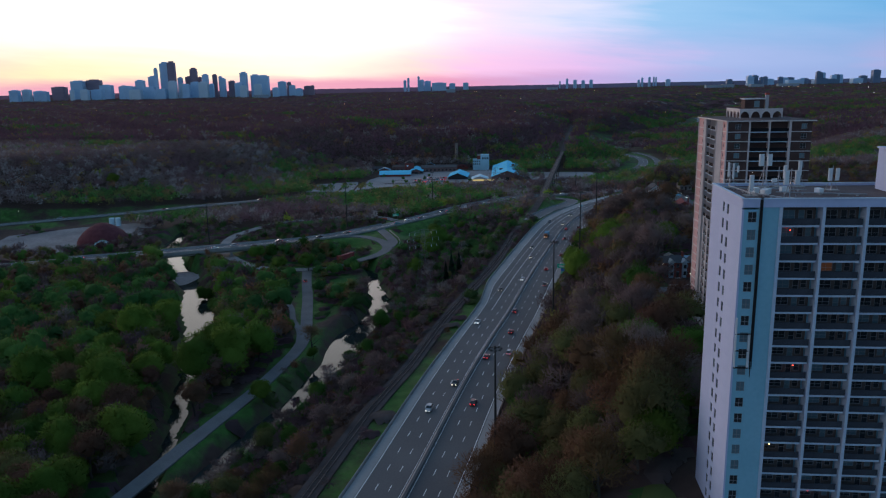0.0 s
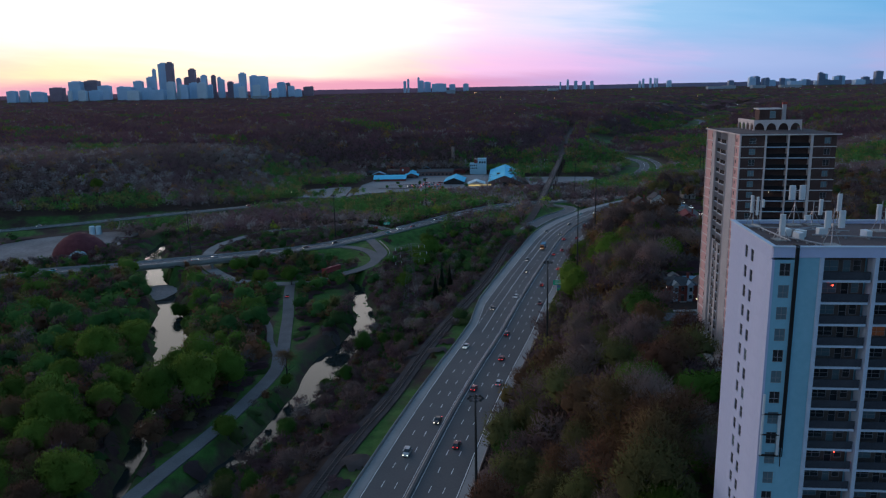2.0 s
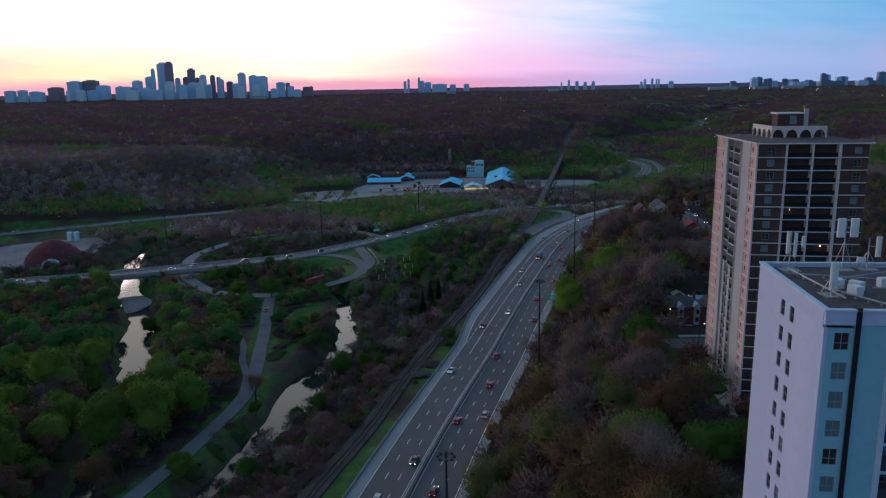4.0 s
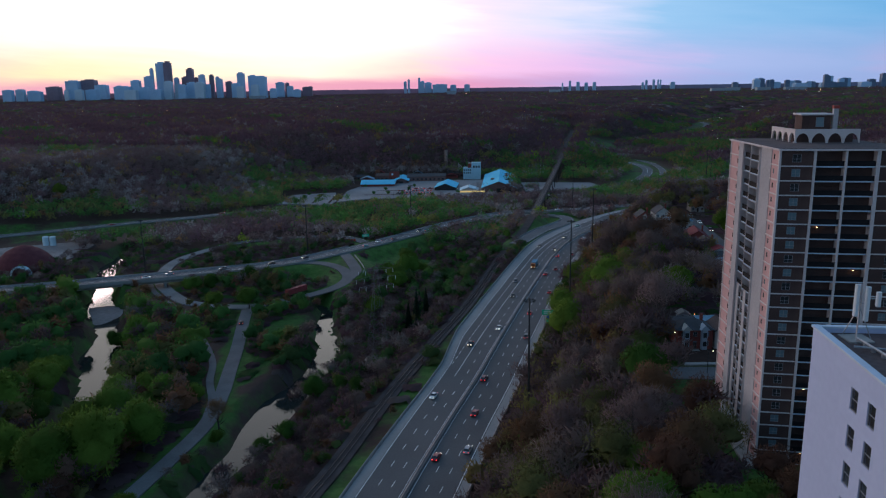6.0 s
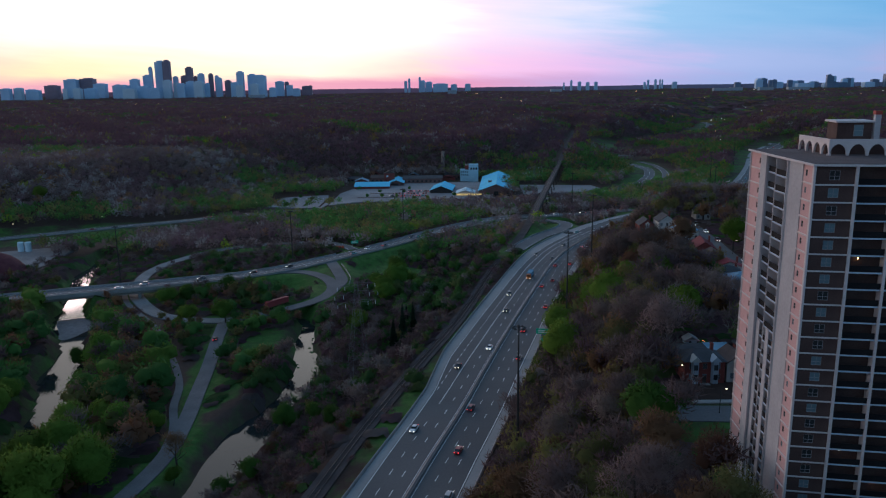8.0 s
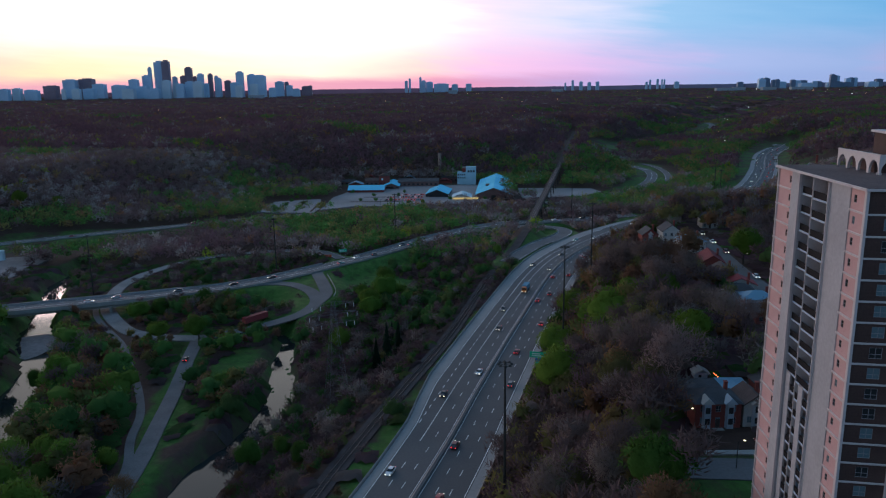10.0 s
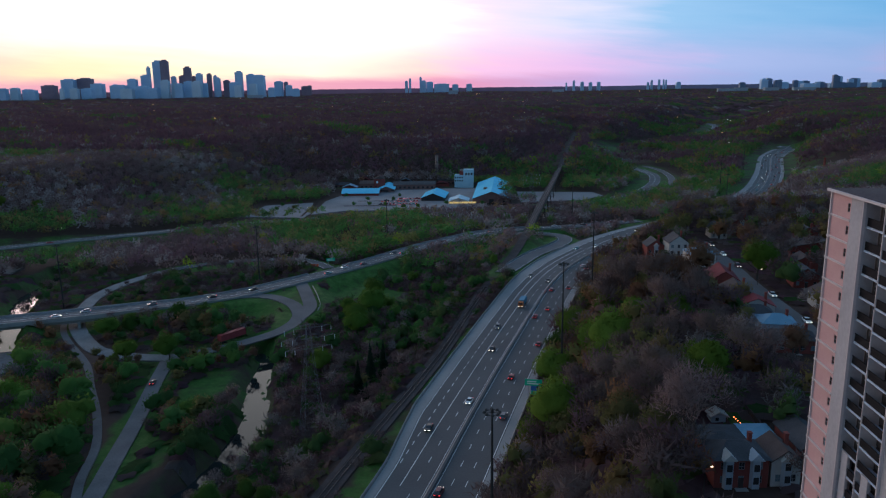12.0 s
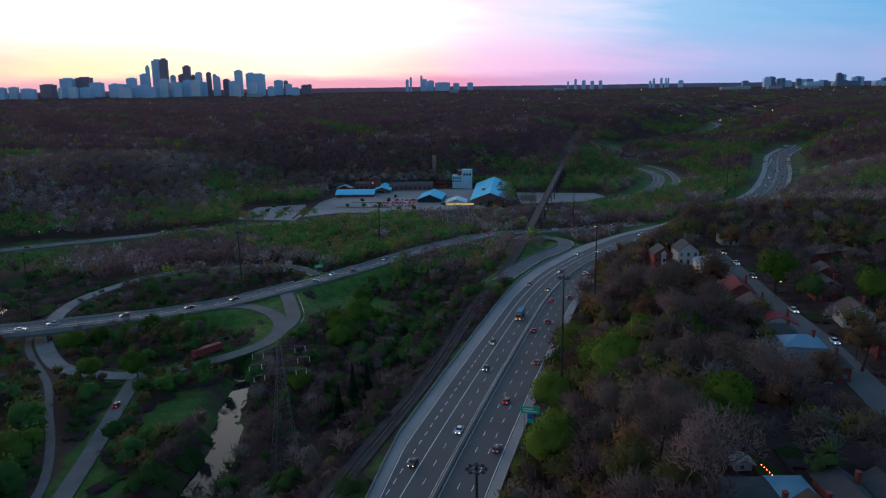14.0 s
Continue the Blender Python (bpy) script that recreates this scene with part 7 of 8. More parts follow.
def thin_foliage(m, share=0.35):
    """Lets part of the light through, as leaves and loose twigs do."""
    nt = m.node_tree
    b, out = nt.nodes["Principled BSDF"], nt.nodes["Material Output"]
    b.inputs["Specular IOR Level"].default_value = 0.1
    tl, mx = nt.nodes.new("ShaderNodeBsdfTranslucent"), nt.nodes.new("ShaderNodeMixShader")
    mx.inputs[0].default_value = share
    nt.links.new(b.inputs["Base Color"].links[0].from_socket, tl.inputs["Color"])
    nt.links.new(b.outputs[0], mx.inputs[1])
    nt.links.new(tl.outputs[0], mx.inputs[2])
    nt.links.new(mx.outputs[0], out.inputs["Surface"])


for m in (*M_TWIGS.values(), *M_LEAF.values()):
    thin_foliage(m)


def tri_mesh(name, tris, mat, soft=None):
    """A mesh of loose triangles; tris: (n, 3, 3); soft: which way each corner's foliage faces."""
    if soft is not None:
        back = ((np.cross(tris[:, 1] - tris[:, 0], tris[:, 2] - tris[:, 0])) * soft.mean(1)).sum(1) < 0
        tris, soft = tris.copy(), soft / np.linalg.norm(soft, axis=2)[..., None]
        tris[back] = tris[back][:, ::-1]
        soft[back] = soft[back][:, ::-1]
    me = bpy.data.meshes.new(name)
    n = len(tris)
    me.vertices.add(3 * n)
    me.vertices.foreach_set("co", tris.reshape(-1).astype(np.float32))
    me.loops.add(3 * n)
    me.loops.foreach_set("vertex_index", np.arange(3 * n, dtype=np.int32))
    me.polygons.add(n)
    me.polygons.foreach_set("loop_start", np.arange(0, 3 * n, 3, dtype=np.int32))
    me.materials.append(mat)
    me.update(calc_edges=True)
    if soft is not None:
        me.attributes.new("custom_normal", "FLOAT_VECTOR", "POINT").data.foreach_set("vector", soft.reshape(-1).astype(np.float32))
    return me


def unit(rg, n):
    v = rg.normal(size=(n, 3))
    return v / np.linalg.norm(v, axis=1)[:, None]


def ico(level):
    """A unit ball of loose triangles: 20, 80."""
    p = (1 + 5 ** 0.5) / 2
    v = np.array([(-1, p, 0), (1, p, 0), (-1, -p, 0), (1, -p, 0), (0, -1, p), (0, 1, p), (0, -1, -p), (0, 1, -p), (p, 0, -1), (p, 0, 1), (-p, 0, -1), (-p, 0, 1)], float)
    f = [(0, 11, 5), (0, 5, 1), (0, 1, 7), (0, 7, 10), (0, 10, 11), (1, 5, 9), (5, 11, 4), (11, 10, 2), (10, 7, 6), (7, 1, 8), (3, 9, 4), (3, 4, 2), (3, 2, 6), (3, 6, 8), (3, 8, 9), (4, 9, 5), (2, 4, 11), (6, 2, 10), (8, 6, 7), (9, 8, 1)]
    t = v[np.array(f)] / np.linalg.norm(v[0])
    for _ in range(level):
        a, b, c = t[:, 0], t[:, 1], t[:, 2]
        ab, bc, ca = a + b, b + c, c + a
        t = np.concatenate([np.stack(q, 1) for q in ((a, ab / np.linalg.norm(ab, axis=1)[:, None], ca / np.linalg.norm(ca, axis=1)[:, None]), (ab / np.linalg.norm(ab, axis=1)[:, None], b, bc / np.linalg.norm(bc, axis=1)[:, None]),
                                                      (ca / np.linalg.norm(ca, axis=1)[:, None], bc / np.linalg.norm(bc, axis=1)[:, None], c), (ab / np.linalg.norm(ab, axis=1)[:, None], bc / np.linalg.norm(bc, axis=1)[:, None], ca / np.linalg.norm(ca, axis=1)[:, None]))])
    return t


def lump(rg, tris):
    """The ball made uneven, the same way at shared corners."""
    k = rg.normal(size=(3, 3)) * 2.6
    f = 1 + 0.11 * np.sin(tris @ k[0] + 1) + 0.10 * np.sin(tris @ k[1] + 2) + 0.06 * np.sin(2 * tris @ k[2])
    return tris * f[..., None]


def lobes_of(rg, count, h, r, base):
    """Centres and radii of the soft domes that make up a rounded crown."""
    cz, rz = base + (h - base) * 0.5, (h - base) * 0.5
    u = unit(rg, count)
    u[:, 2] = np.where(u[:, 2] < -0.35, -u[:, 2], u[:, 2])
    rad = 0.34 + 0.28 * rg.random(count)
    c = u * rad[:, None] * [r, r, rz] + [0, 0, cz]
    lr = (0.40 + 0.22 * rg.random(count)) * min(r, rz * 1.15)
    c = np.concatenate([[[0, 0, cz]], c])
    return c, np.concatenate([[0.62 * min(r, rz)], lr])


def crown_tris(rg, h, r, base, count, n, level, core, size, thin, fill, droop=0.0):
    """A feathery crown: a shaded heart (core 0: none) and round it many thin sprays or twigs that point outwards.

    size: least and greatest length of a spray, thin: its half width over its length, fill: how far in the sprays begin."""
    c, lr = lobes_of(rg, count, h, r, base)
    ball = ico(level)
    out = [lump(rg, ball) * (lr[i] * core) * [1, 1, 0.9] + c[i] for i in range(len(lr))] if core else []
    k = rg.choice(len(lr), 3 * n, p=lr ** 2 / (lr ** 2).sum())
    u = unit(rg, 3 * n)
    u[:, 2] = np.where(u[:, 2] < -0.3, -u[:, 2], u[:, 2])
    p = c[k] + u * (lr[k] * (fill + (1.1 - fill) * rg.random(3 * n) ** 0.8))[:, None]
    inside = np.zeros(len(p), bool)
    for i in range(len(lr)):
        inside |= (np.linalg.norm(p - c[i], axis=1) < lr[i] * max(core, 0.3) * 0.9)
    p, u, k = p[~inside][:n], u[~inside][:n], k[~inside][:n]
    m = len(p)
    if droop:
        p[:, 2] -= droop * r * (np.hypot(p[:, 0], p[:, 1]) / r) ** 2 * rg.random(m)
    w = (size[0] + (size[1] - size[0]) * rg.random(m))[:, None]
    mid = np.array([0, 0, base + (h - base) * 0.3])
    g = 0.7 * u + 0.9 * (p - mid) / r + [0, 0, 0.45]
    g /= np.linalg.norm(g, axis=1)[:, None]
    d = unit(rg, m) + 0.45 * g + [0, 0, 0.15 - 1.5 * droop]
    d /= np.linalg.norm(d, axis=1)[:, None]
    s = np.cross(g, d) + 0.3 * unit(rg, m)
    s /= np.linalg.norm(s, axis=1)[:, None]
    out.append(np.stack([p - s * w * thin, p + s * w * thin, p + d * w], 1))
    tris = np.concatenate(out)
    # foliage faces outwards from its dome and from the whole crown, and upwards
    face = np.concatenate([np.repeat(np.arange(len(lr)), len(ball) if core else 0), k])
    soft = 0.7 * (tris - c[face][:, None]) / lr[face][:, None, None] + 0.9 * (tris - mid) / r + [0, 0, 0.45]
    soft = soft + np.repeat(0.22 * unit(rg, len(tris))[:, None], 3, 1)
    return tris, soft


def trunk_mesh(rg, h, r, base, limbs=7, bend=0.06):
    mb = MB()
    x = y = 0.0
    pts = [(0, 0, -0.6)]
    for i in range(1, 5):
        x, y = x + rg.normal() * bend * h * 0.4, y + rg.normal() * bend * h * 0.4
        pts.append((x, y, h * 0.72 * i / 4))
    rad = 0.028 * h * np.array([1.15, 0.85, 0.62, 0.42, 0.18])
    for i in range(4):
        mb.tube(pts[i], pts[i + 1], rad[i], rad[i + 1], 6, False)
    for j in range(limbs):
        t = 0.28 + 0.62 * (j + rg.random()) / limbs
        i = min(3, int(t * 4))
        o = Vector(pts[i]).lerp(Vector(pts[i + 1]), t * 4 - i)
        a = rg.random() * 6.283
        reach = r * (0.55 + 0.4 * rg.random()) * (1.1 - 0.5 * t)
        mid = o + Vector((math.cos(a) * reach * 0.5, math.sin(a) * reach * 0.5, reach * 0.35))
        end = o + Vector((math.cos(a + 0.25) * reach, math.sin(a + 0.25) * reach, reach * (0.75 + 0.4 * rg.random())))
        mb.tube(o, mid, rad[i] * 0.5, rad[i] * 0.32, 5, False)
        mb.tube(mid, end, rad[i] * 0.32, 0.03, 4, False)
        for q in range(2):
            b = a + (0.7 if q else -0.7)
            mb.tube(mid, mid + Vector((math.cos(b) * reach * 0.45, math.sin(b) * reach * 0.45, reach * 0.4)), rad[i] * 0.22, 0.02, 4, False)
    return mb.mesh("trunk", M_TRUNK)


def needles(rg, h, r):
    out = []
    for i in range(26):
        t = i / 25
        z, rr = 0.8 + (h - 0.8) * t, r * (1 - t) ** 0.85 + 0.1
        n = int(16 + 26 * (1 - t))
        a = rg.random(n) * 6.283
        L = rr * (0.65 + 0.4 * rg.random(n))
        d = np.c_[np.cos(a), np.sin(a), -0.25 + 0.2 * rg.random(n)]
        s = np.c_[-np.sin(a), np.cos(a), 0.3 * rg.normal(size=n)] * (0.25 + 0.3 * rr / r)
        p = np.c_[np.zeros(n), np.zeros(n), np.full(n, z) + 0.3 * rg.normal(size=n)]
        m = p + d * (L * 0.45)[:, None]
        out.append(np.stack([m - s, m + s, p + d * L[:, None]], 1))
        out.append(np.stack([p, m + s, m - s], 1))
    return np.concatenate(out)


def crown_mesh(mat, *a):
    tris, soft = crown_tris(*a)
    return tri_mesh("crown", tris, mat, soft)


def tree(kind, tone, seed):
    """One tree: trunk with limbs, and a crown of many small pieces."""
    rg = np.random.default_rng(seed)
    if kind == "bare" and tone in ("brown", "mauve"):
        h, r = 11.5 + 3 * rg.random(), 4.6 + 1.0 * rg.random()
        crown = crown_mesh(M_TWIGS[tone], rg, h, r, h * 0.18, 8, 2700, 0, 0, (0.5, 1.2), 0.06, 0.35)
        lab = {"brown": "leafless brown-twigged deciduous tree in early spring", "mauve": "leafless grey-mauve tree with a hazy twig crown"}[tone]
    elif kind == "bare":
        h, r = 11 + 3 * rg.random(), 4.6 + 1.0 * rg.random()
        crown = crown_mesh(M_TWIGS[tone], rg, h, r, h * 0.15, 7, 2100, 0, 0.55, (0.35, 0.8), 0.14, 0.6)
        lab = {"rust": "tree with rusty red buds and no leaves yet", "olive": "tree just coming into olive bud"}[tone]
    elif kind == "leafy":
        h, r = 9.5 + 2.5 * rg.random(), 4.5 + 1.0 * rg.random()
        crown = crown_mesh(M_LEAF[tone], rg, h, r, h * 0.12, 7, 1700, 1, 0.78, (0.35, 0.75), 0.24, 0.8)
        lab = {"green": "rounded tree in fresh green spring leaf", "dark": "dark green leafy tree on the river flats", "lime": "yellow-green tree in young leaf"}[tone]
    elif kind == "willow":
        h, r = 11 + 2 * rg.random(), 6.6 + 1.2 * rg.random()
        crown = crown_mesh(M_LEAF[tone], rg, h, r, h * 0.05, 8, 2300, 1, 0.78, (0.45, 1.0), 0.2, 0.8, 0.25)
        lab = "broad green willow with drooping spring foliage"
    elif kind == "shrub":
        h, r = 3.6 + 1.4 * rg.random(), 2.4 + 0.8 * rg.random()
        leafy = tone in M_LEAF
        crown = crown_mesh(M_LEAF.get(tone) or M_TWIGS[tone], rg, h, r, 0.1, 4, 420, 0, 0.6 if leafy else 0, (0.4, 0.8) if leafy else (0.8, 1.5), 0.2 if leafy else 0.06, 0.7 if leafy else 0.3)
        lab = "low scrubby bush on the valley floor"
    else:
        h, r = 13 + 2 * rg.random(), 2.6
        crown = tri_mesh("crown", needles(rg, h, r), M_LEAF["needle"])
        lab = "dark narrow spruce standing above the scrub"
    t = thing({"bare": "bare_tree", "leafy": "leafy_tree", "shrub": "bush"}.get(kind, kind), lab, "tree" if kind != "shrub" else "bush", pose(0, -4000, -200), group={"bare": "leafless trees", "leafy": "trees in leaf", "willow": "willows", "shrub": "bushes"}.get(kind, "spruces"))
    put("trunk", trunk_mesh(rg, h, r, h * 0.25, 3 if kind in ("shrub", "spruce") else 7), t, Matrix(), "dark bark")
    put("crown", crown, t, Matrix())
    t["r"] = r
    return t


def keep_out(x, y, pad=1.0):
    """True where no tree may stand: roads, water, buildings, yards."""
    bad = np.zeros(np.shape(x), bool)
    d, off, _, _ = HWY.near(x, y)
    bad |= (off > np.where(y > 350, -22.5, -20.0)) & (off < 17.0 + 1.5 * pad)
    for way, half in ((RAIL, 3.0), (MAIN, 10.5), (FARL, 9), (FARB, 6), (FARC, 9), (GRAVEL, 4.8), (FOOT, 2.8), (LOOPL, 6.0), (LOOPR, 7.5), (SPUR, 9), (UPPER, 7), (RAMPR, 9), (RAILBR, 6), (STREET, 6.0), (LANE, 5.0)):
        bad |= way.near(x, y)[0] < half + pad
    bad |= RIVER.near(x, y)[0] < 4.6 + np.interp(y, [150, 233, 256, 312, 333, 366, 382, 396, 412, 428, 455, 480, 495, 555, 600], [2.0, 2.2, 3.0, 4.0, 6.0, 7.4, 9.5, 8.0, 5.6, 5.0, 11.0, 6.0, 5.0, 6.0, 6.0])
    bad |= CHANNEL.near(x, y)[0] < 2.4 + np.interp(y, [150, 220, 270, 291, 318, 332, 350, 379, 413, 440], [4.2, 4.0, 4.2, 5.2, 8.0, 7.6, 5.0, 4.4, 4.8, 2.6])
    for cx, cy, rx, ry in CLEAR:
        bad |= ((x - cx) / rx) ** 2 + ((y - cy) / ry) ** 2 < 1
    for x0, y0, x1, y1 in BLOCKS:
        bad |= (x > x0 - pad) & (x < x1 + pad) & (y > y0 - pad) & (y < y1 + pad)
    return bad


CLEAR = [(91, 262, 14, 12), (128, 464, 11, 15), (139, 444, 9, 13), (133, 405, 8, 12), (132, 352, 12, 14), (150, 438, 8, 20), (143, 400, 6, 30), (61, 364, 7, 16), (-15, 578, 20, 17), (-62, 498, 16, 13), (-100, 594, 15, 8), (103, 640, 10, 14), (-280, 545, 48, 56), (-305, 520, 45, 45), (-56, 330, 7, 30), (-58, 405, 12, 22), (-4, 525, 14, 20), (-24, 548, 13, 24), (-30, 520, 7, 14)]
PROTO = {}
for kind, tone, count in (("bare", "brown", 3), ("bare", "mauve", 3), ("bare", "rust", 2), ("bare", "olive", 2), ("leafy", "green", 3), ("leafy", "dark", 2), ("leafy", "lime", 2), ("willow", "green", 3), ("willow", "dark", 1),
                          ("shrub", "brown", 2), ("shrub", "dark", 2), ("spruce", "needle", 2)):
    PROTO[kind, tone] = [tree(kind, tone, 100 + 17 * len(PROTO) + i) for i in range(count)]
TREE_RNG = random.Random(21)


USED = set()


def plant(kind, tone, x, y, scale=1.0, sink=0.3):
    p = TREE_RNG.choice(PROTO[kind, tone])
    z = float(ground_z(x, y)) - sink
    m = pose(x, y, z, 0, 0, TREE_RNG.random() * 360)
    if p in USED:
        ob = copy_thing(p, m)
    else:
        USED.add(p)
        ob = p
        ob.matrix_basis = m
    s = scale * (0.85 + 0.3 * TREE_RNG.random())
    ob.scale = (s, s, s * (0.92 + 0.16 * TREE_RNG.random()))
    return ob


# the trees that stand out, one by one
SINGLE = []
for x, y, s in ((-58.7, 299.9, 1.0),):
    plant("bare", "brown", x, y, s)
    SINGLE.append((x, y, 5.0 * s))
for x, y, s in ((69.8, 342.8, 1.2), (73.6, 330.6, 1.1), (79.7, 322.7, 1.3), (83.9, 316.1, 1.2), (96.4, 343.0, 1.2), (103.8, 338.7, 1.1), (109.6, 333.1, 1.2), (113.1, 326.3, 1.2), (77.3, 300.8, 1.2), (103.1, 374.7, 1.4), (45.2, 219.8, 1.3), (41.8, 178.7, 1.2), (47.4, 175.2, 1.1), (33.6, 223.0, 1.1), (24.9, 190.8, 1.2), (84.3, 348.1, 1.1), (68.2, 280.2, 1.2),):
    plant("bare", "mauve", x, y, s)
    SINGLE.append((x, y, 5.0 * s))
for x, y, s in ((71.3, 297.5, 1.3), (76.1, 286.0, 1.2), (64.2, 316.8, 1.2), (31.7, 234.3, 1.1),):
    plant("bare", "olive", x, y, s)
    SINGLE.append((x, y, 5.0 * s))
for x, y, s in ((114.3, 397.3, 1.3), (125.0, 413.1, 1.2), (111.9, 420.2, 1.1), (99.5, 400.8, 1.0), (143.7, 352.9, 1.1), (126.1, 337.4, 1.1),):
    plant("bare", "rust", x, y, s)
    SINGLE.append((x, y, 5.0 * s))
for x, y, s in ((-117.5, 267.8, 1.1), (-116.1, 472.2, 0.9), (-95.2, 478.6, 1.1), (-113.0, 468.4, 1.0), (-87.1, 483.5, 1.0), (-122.1, 369.1, 0.9),):
    plant("leafy", "dark", x, y, s)
    SINGLE.append((x, y, 5.0 * s))
for x, y, s in ((86, 373, 1.45), (93, 357, 1.4), (79, 356, 1.25), (77, 386, 1.25), (103, 372, 1.2), (-155.2, 356.5, 1.1), (-194.2, 371.5, 1.1), (-135.0, 342.8, 1.2), (-101.4, 433.1, 0.9), (-122.0, 461.2, 1.0), (-12.4, 475.7, 1.25), (-5.5, 494.2, 1.1), (-18.1, 421.1, 1.0), (-103.6, 474.4, 0.9), (-84.9, 436.3, 1.0), (-81.3, 492.0, 0.7), (-8.5, 523.7, 1.1), (-10.7, 464.5, 1.2), (-18.3, 496.8, 1.0), (95.6, 384.8, 1.05), (82.4, 394.8, 1.3), (87.4, 364.5, 1.1), (91.2, 314.9, 1.1), (173.9, 403.5, 1.2), (92.9, 420.4, 0.9), (99.7, 401.1, 0.9), (83.7, 394.0, 0.9), (61.5, 179.0, 1.0), (54.3, 153.8, 1.0), (-325.1, 719.7, 1.2), (-301.8, 734.8, 1.2),):
    plant("leafy", "green", x, y, s)
    SINGLE.append((x, y, 5.0 * s))
for x, y, s in ((96.2, 317.7, 1.5), (153.3, 428.3, 1.45), (55.3, 337.4, 1.2), (61.5, 354.8, 0.9), (182.0, 423.4, 0.9), (177.6, 630.0, 0.9), (96.7, 321.2, 1.3),):
    plant("leafy", "lime", x, y, s)
    SINGLE.append((x, y, 5.0 * s))
for x, y, s in ((2.5, 409.9, 1.1), (-0.8, 398.9, 0.9), (2.9, 430.4, 0.8), (2.9, 392.3, 0.7), (6.8, 415.9, 1.15),):
    plant("spruce", "needle", x, y, s)
    SINGLE.append((x, y, 5.0 * s))
for x, y, s in ((-136.0, 397.4, 0.9),):
    plant("willow", "dark", x, y, s)
    SINGLE.append((x, y, 5.0 * s))
for x, y, s in ((-172.4, 420.8, 0.75), (-179.0, 318.8, 0.9), (-163.7, 322.2, 0.9), (-143.9, 316.8, 1.0), (-118.1, 381.2, 1.25), (-81.9, 315.8, 1.05), (-82.7, 285.3, 0.95), (-103.4, 283.5, 1.1), (-92.8, 284.8, 0.85), (-121.9, 245.8, 1.0), (-131.7, 236.2, 1.0), (-113.3, 248.7, 0.8),):
    plant("willow", "green", x, y, s)
    SINGLE.append((x, y, 5.0 * s))


def sprinkle(x0, y0, x1, y1, step, seed):
    rg = np.random.default_rng(seed)
    gx, gy = np.meshgrid(np.arange(x0, x1, step), np.arange(y0, y1, step))
    return (gx + step * 0.9 * (rg.random(gx.shape) - 0.5)).ravel(), (gy + step * 0.9 * (rg.random(gy.shape) - 0.5)).ravel()


def in_view(x, y, pad=25):
    return (x > -0.66 * y - pad) & (x < 0.70 * y + pad)


def choose(r, table):
    for p, v in table:
        if r < p:
            return v
        r -= p
    return table[-1][1]


WEST_MIX = [(0.16, ("willow", "green")), (0.09, ("leafy", "dark")), (0.07, ("leafy", "green")), (0.25, ("bare", "rust")), (0.23, ("bare", "olive")), (0.20, ("bare", "brown"))]
BANK_MIX = [(0.09, ("bare", "mauve")), (0.46, ("bare", "brown")), (0.24, ("bare", "olive")), (0.15, ("bare", "rust")), (0.04, ("leafy", "dark")), (0.02, ("leafy", "green"))]
FLAT_MIX = [(0.40, ("bare", "brown")), (0.10, ("bare", "mauve")), (0.08, ("bare", "rust")), (0.12, ("bare", "olive")), (0.14, ("leafy", "dark")), (0.10, ("leafy", "green")), (0.06, ("willow", "green"))]
SCRUB_MIX = [(0.34, ("bare", "brown")), (0.10, ("bare", "mauve")), (0.30, ("shrub", "brown")), (0.14, ("shrub", "dark")), (0.08, ("leafy", "dark")), (0.04, ("bare", "olive"))]
LATER = []          # the rest of the near wood: kind, tone, place, size
px, py = sprinkle(-330, 130, 330, 580, 5.8, 5)
ok = in_view(px, py) & ~keep_out(px, py) & (np.random.default_rng(6).random(px.shape) < 0.93)
for sx, sy, sr in SINGLE:
    ok &= (px - sx) ** 2 + (py - sy) ** 2 > (sr * 0.85) ** 2
px, py = px[ok], py[ok]
offs = HWY.near(px, py)[1]
chan = CHANNEL.near(px, py)[1]
count = collections.Counter()
lowered = np.minimum.reduce([w.near(px, py)[0] for w in (MAIN, LOOPL, LOOPR, SPUR, UPPER)])
for w in (FOOT, GRAVEL):
    w_near, w_side = w.near(px, py)[:2]
    lowered = np.minimum(lowered, np.where(w_side > -3, w_near, 99.0))
ORDER = []
for x, y, o, c in zip(px, py, offs, chan):
    r = TREE_RNG.random()
    terrace = o > 62
    if terrace and TREE_RNG.random() < 0.3:
        ORDER.append(1)
        continue
    scrub = o < 0 and (c > 0 or y > 480)
    west = o < 0 and c < -8 and y < 470
    kind, tone = choose(r, BANK_MIX if o > 0 else SCRUB_MIX if scrub else WEST_MIX if west else FLAT_MIX)
    s = 1.0 if terrace else 1.18 if o > 0 else 0.78 if scrub else 1.0
    s *= 0.75 + 0.5 * TREE_RNG.random()
    if kind == "willow":
        s *= 1.2
    if o < 0 and y > 440 and x > -35 and TREE_RNG.random() < 0.4:
        kind, tone = TREE_RNG.choice((("leafy", "green"), ("leafy", "dark"), ("shrub", "dark")))
    if lowered[len(ORDER)] < 22:
        s *= 0.62
    if (106 < x < 152 and 404 < y < 456) or (116 < x < 142 and 322 < y < 352):
        s *= 0.55
    ORDER.append(1)
    close = (y < 330 and -150 < x < 80) or (0 < o < 75 and y < 450)
    if close and count[kind, tone] < (66 if kind == "bare" else 110):
        count[kind, tone] += 1
        plant(kind, tone, float(x), float(y), s)
    else:
        LATER.append((kind, tone, x, y, s))


TONES = {"brown": 0.125, "mauve": 0.24, "rust": 0.42, "olive": 0.55, "dark": 0.68, "green": 0.80, "lime": 0.94, "needle": 0.62}


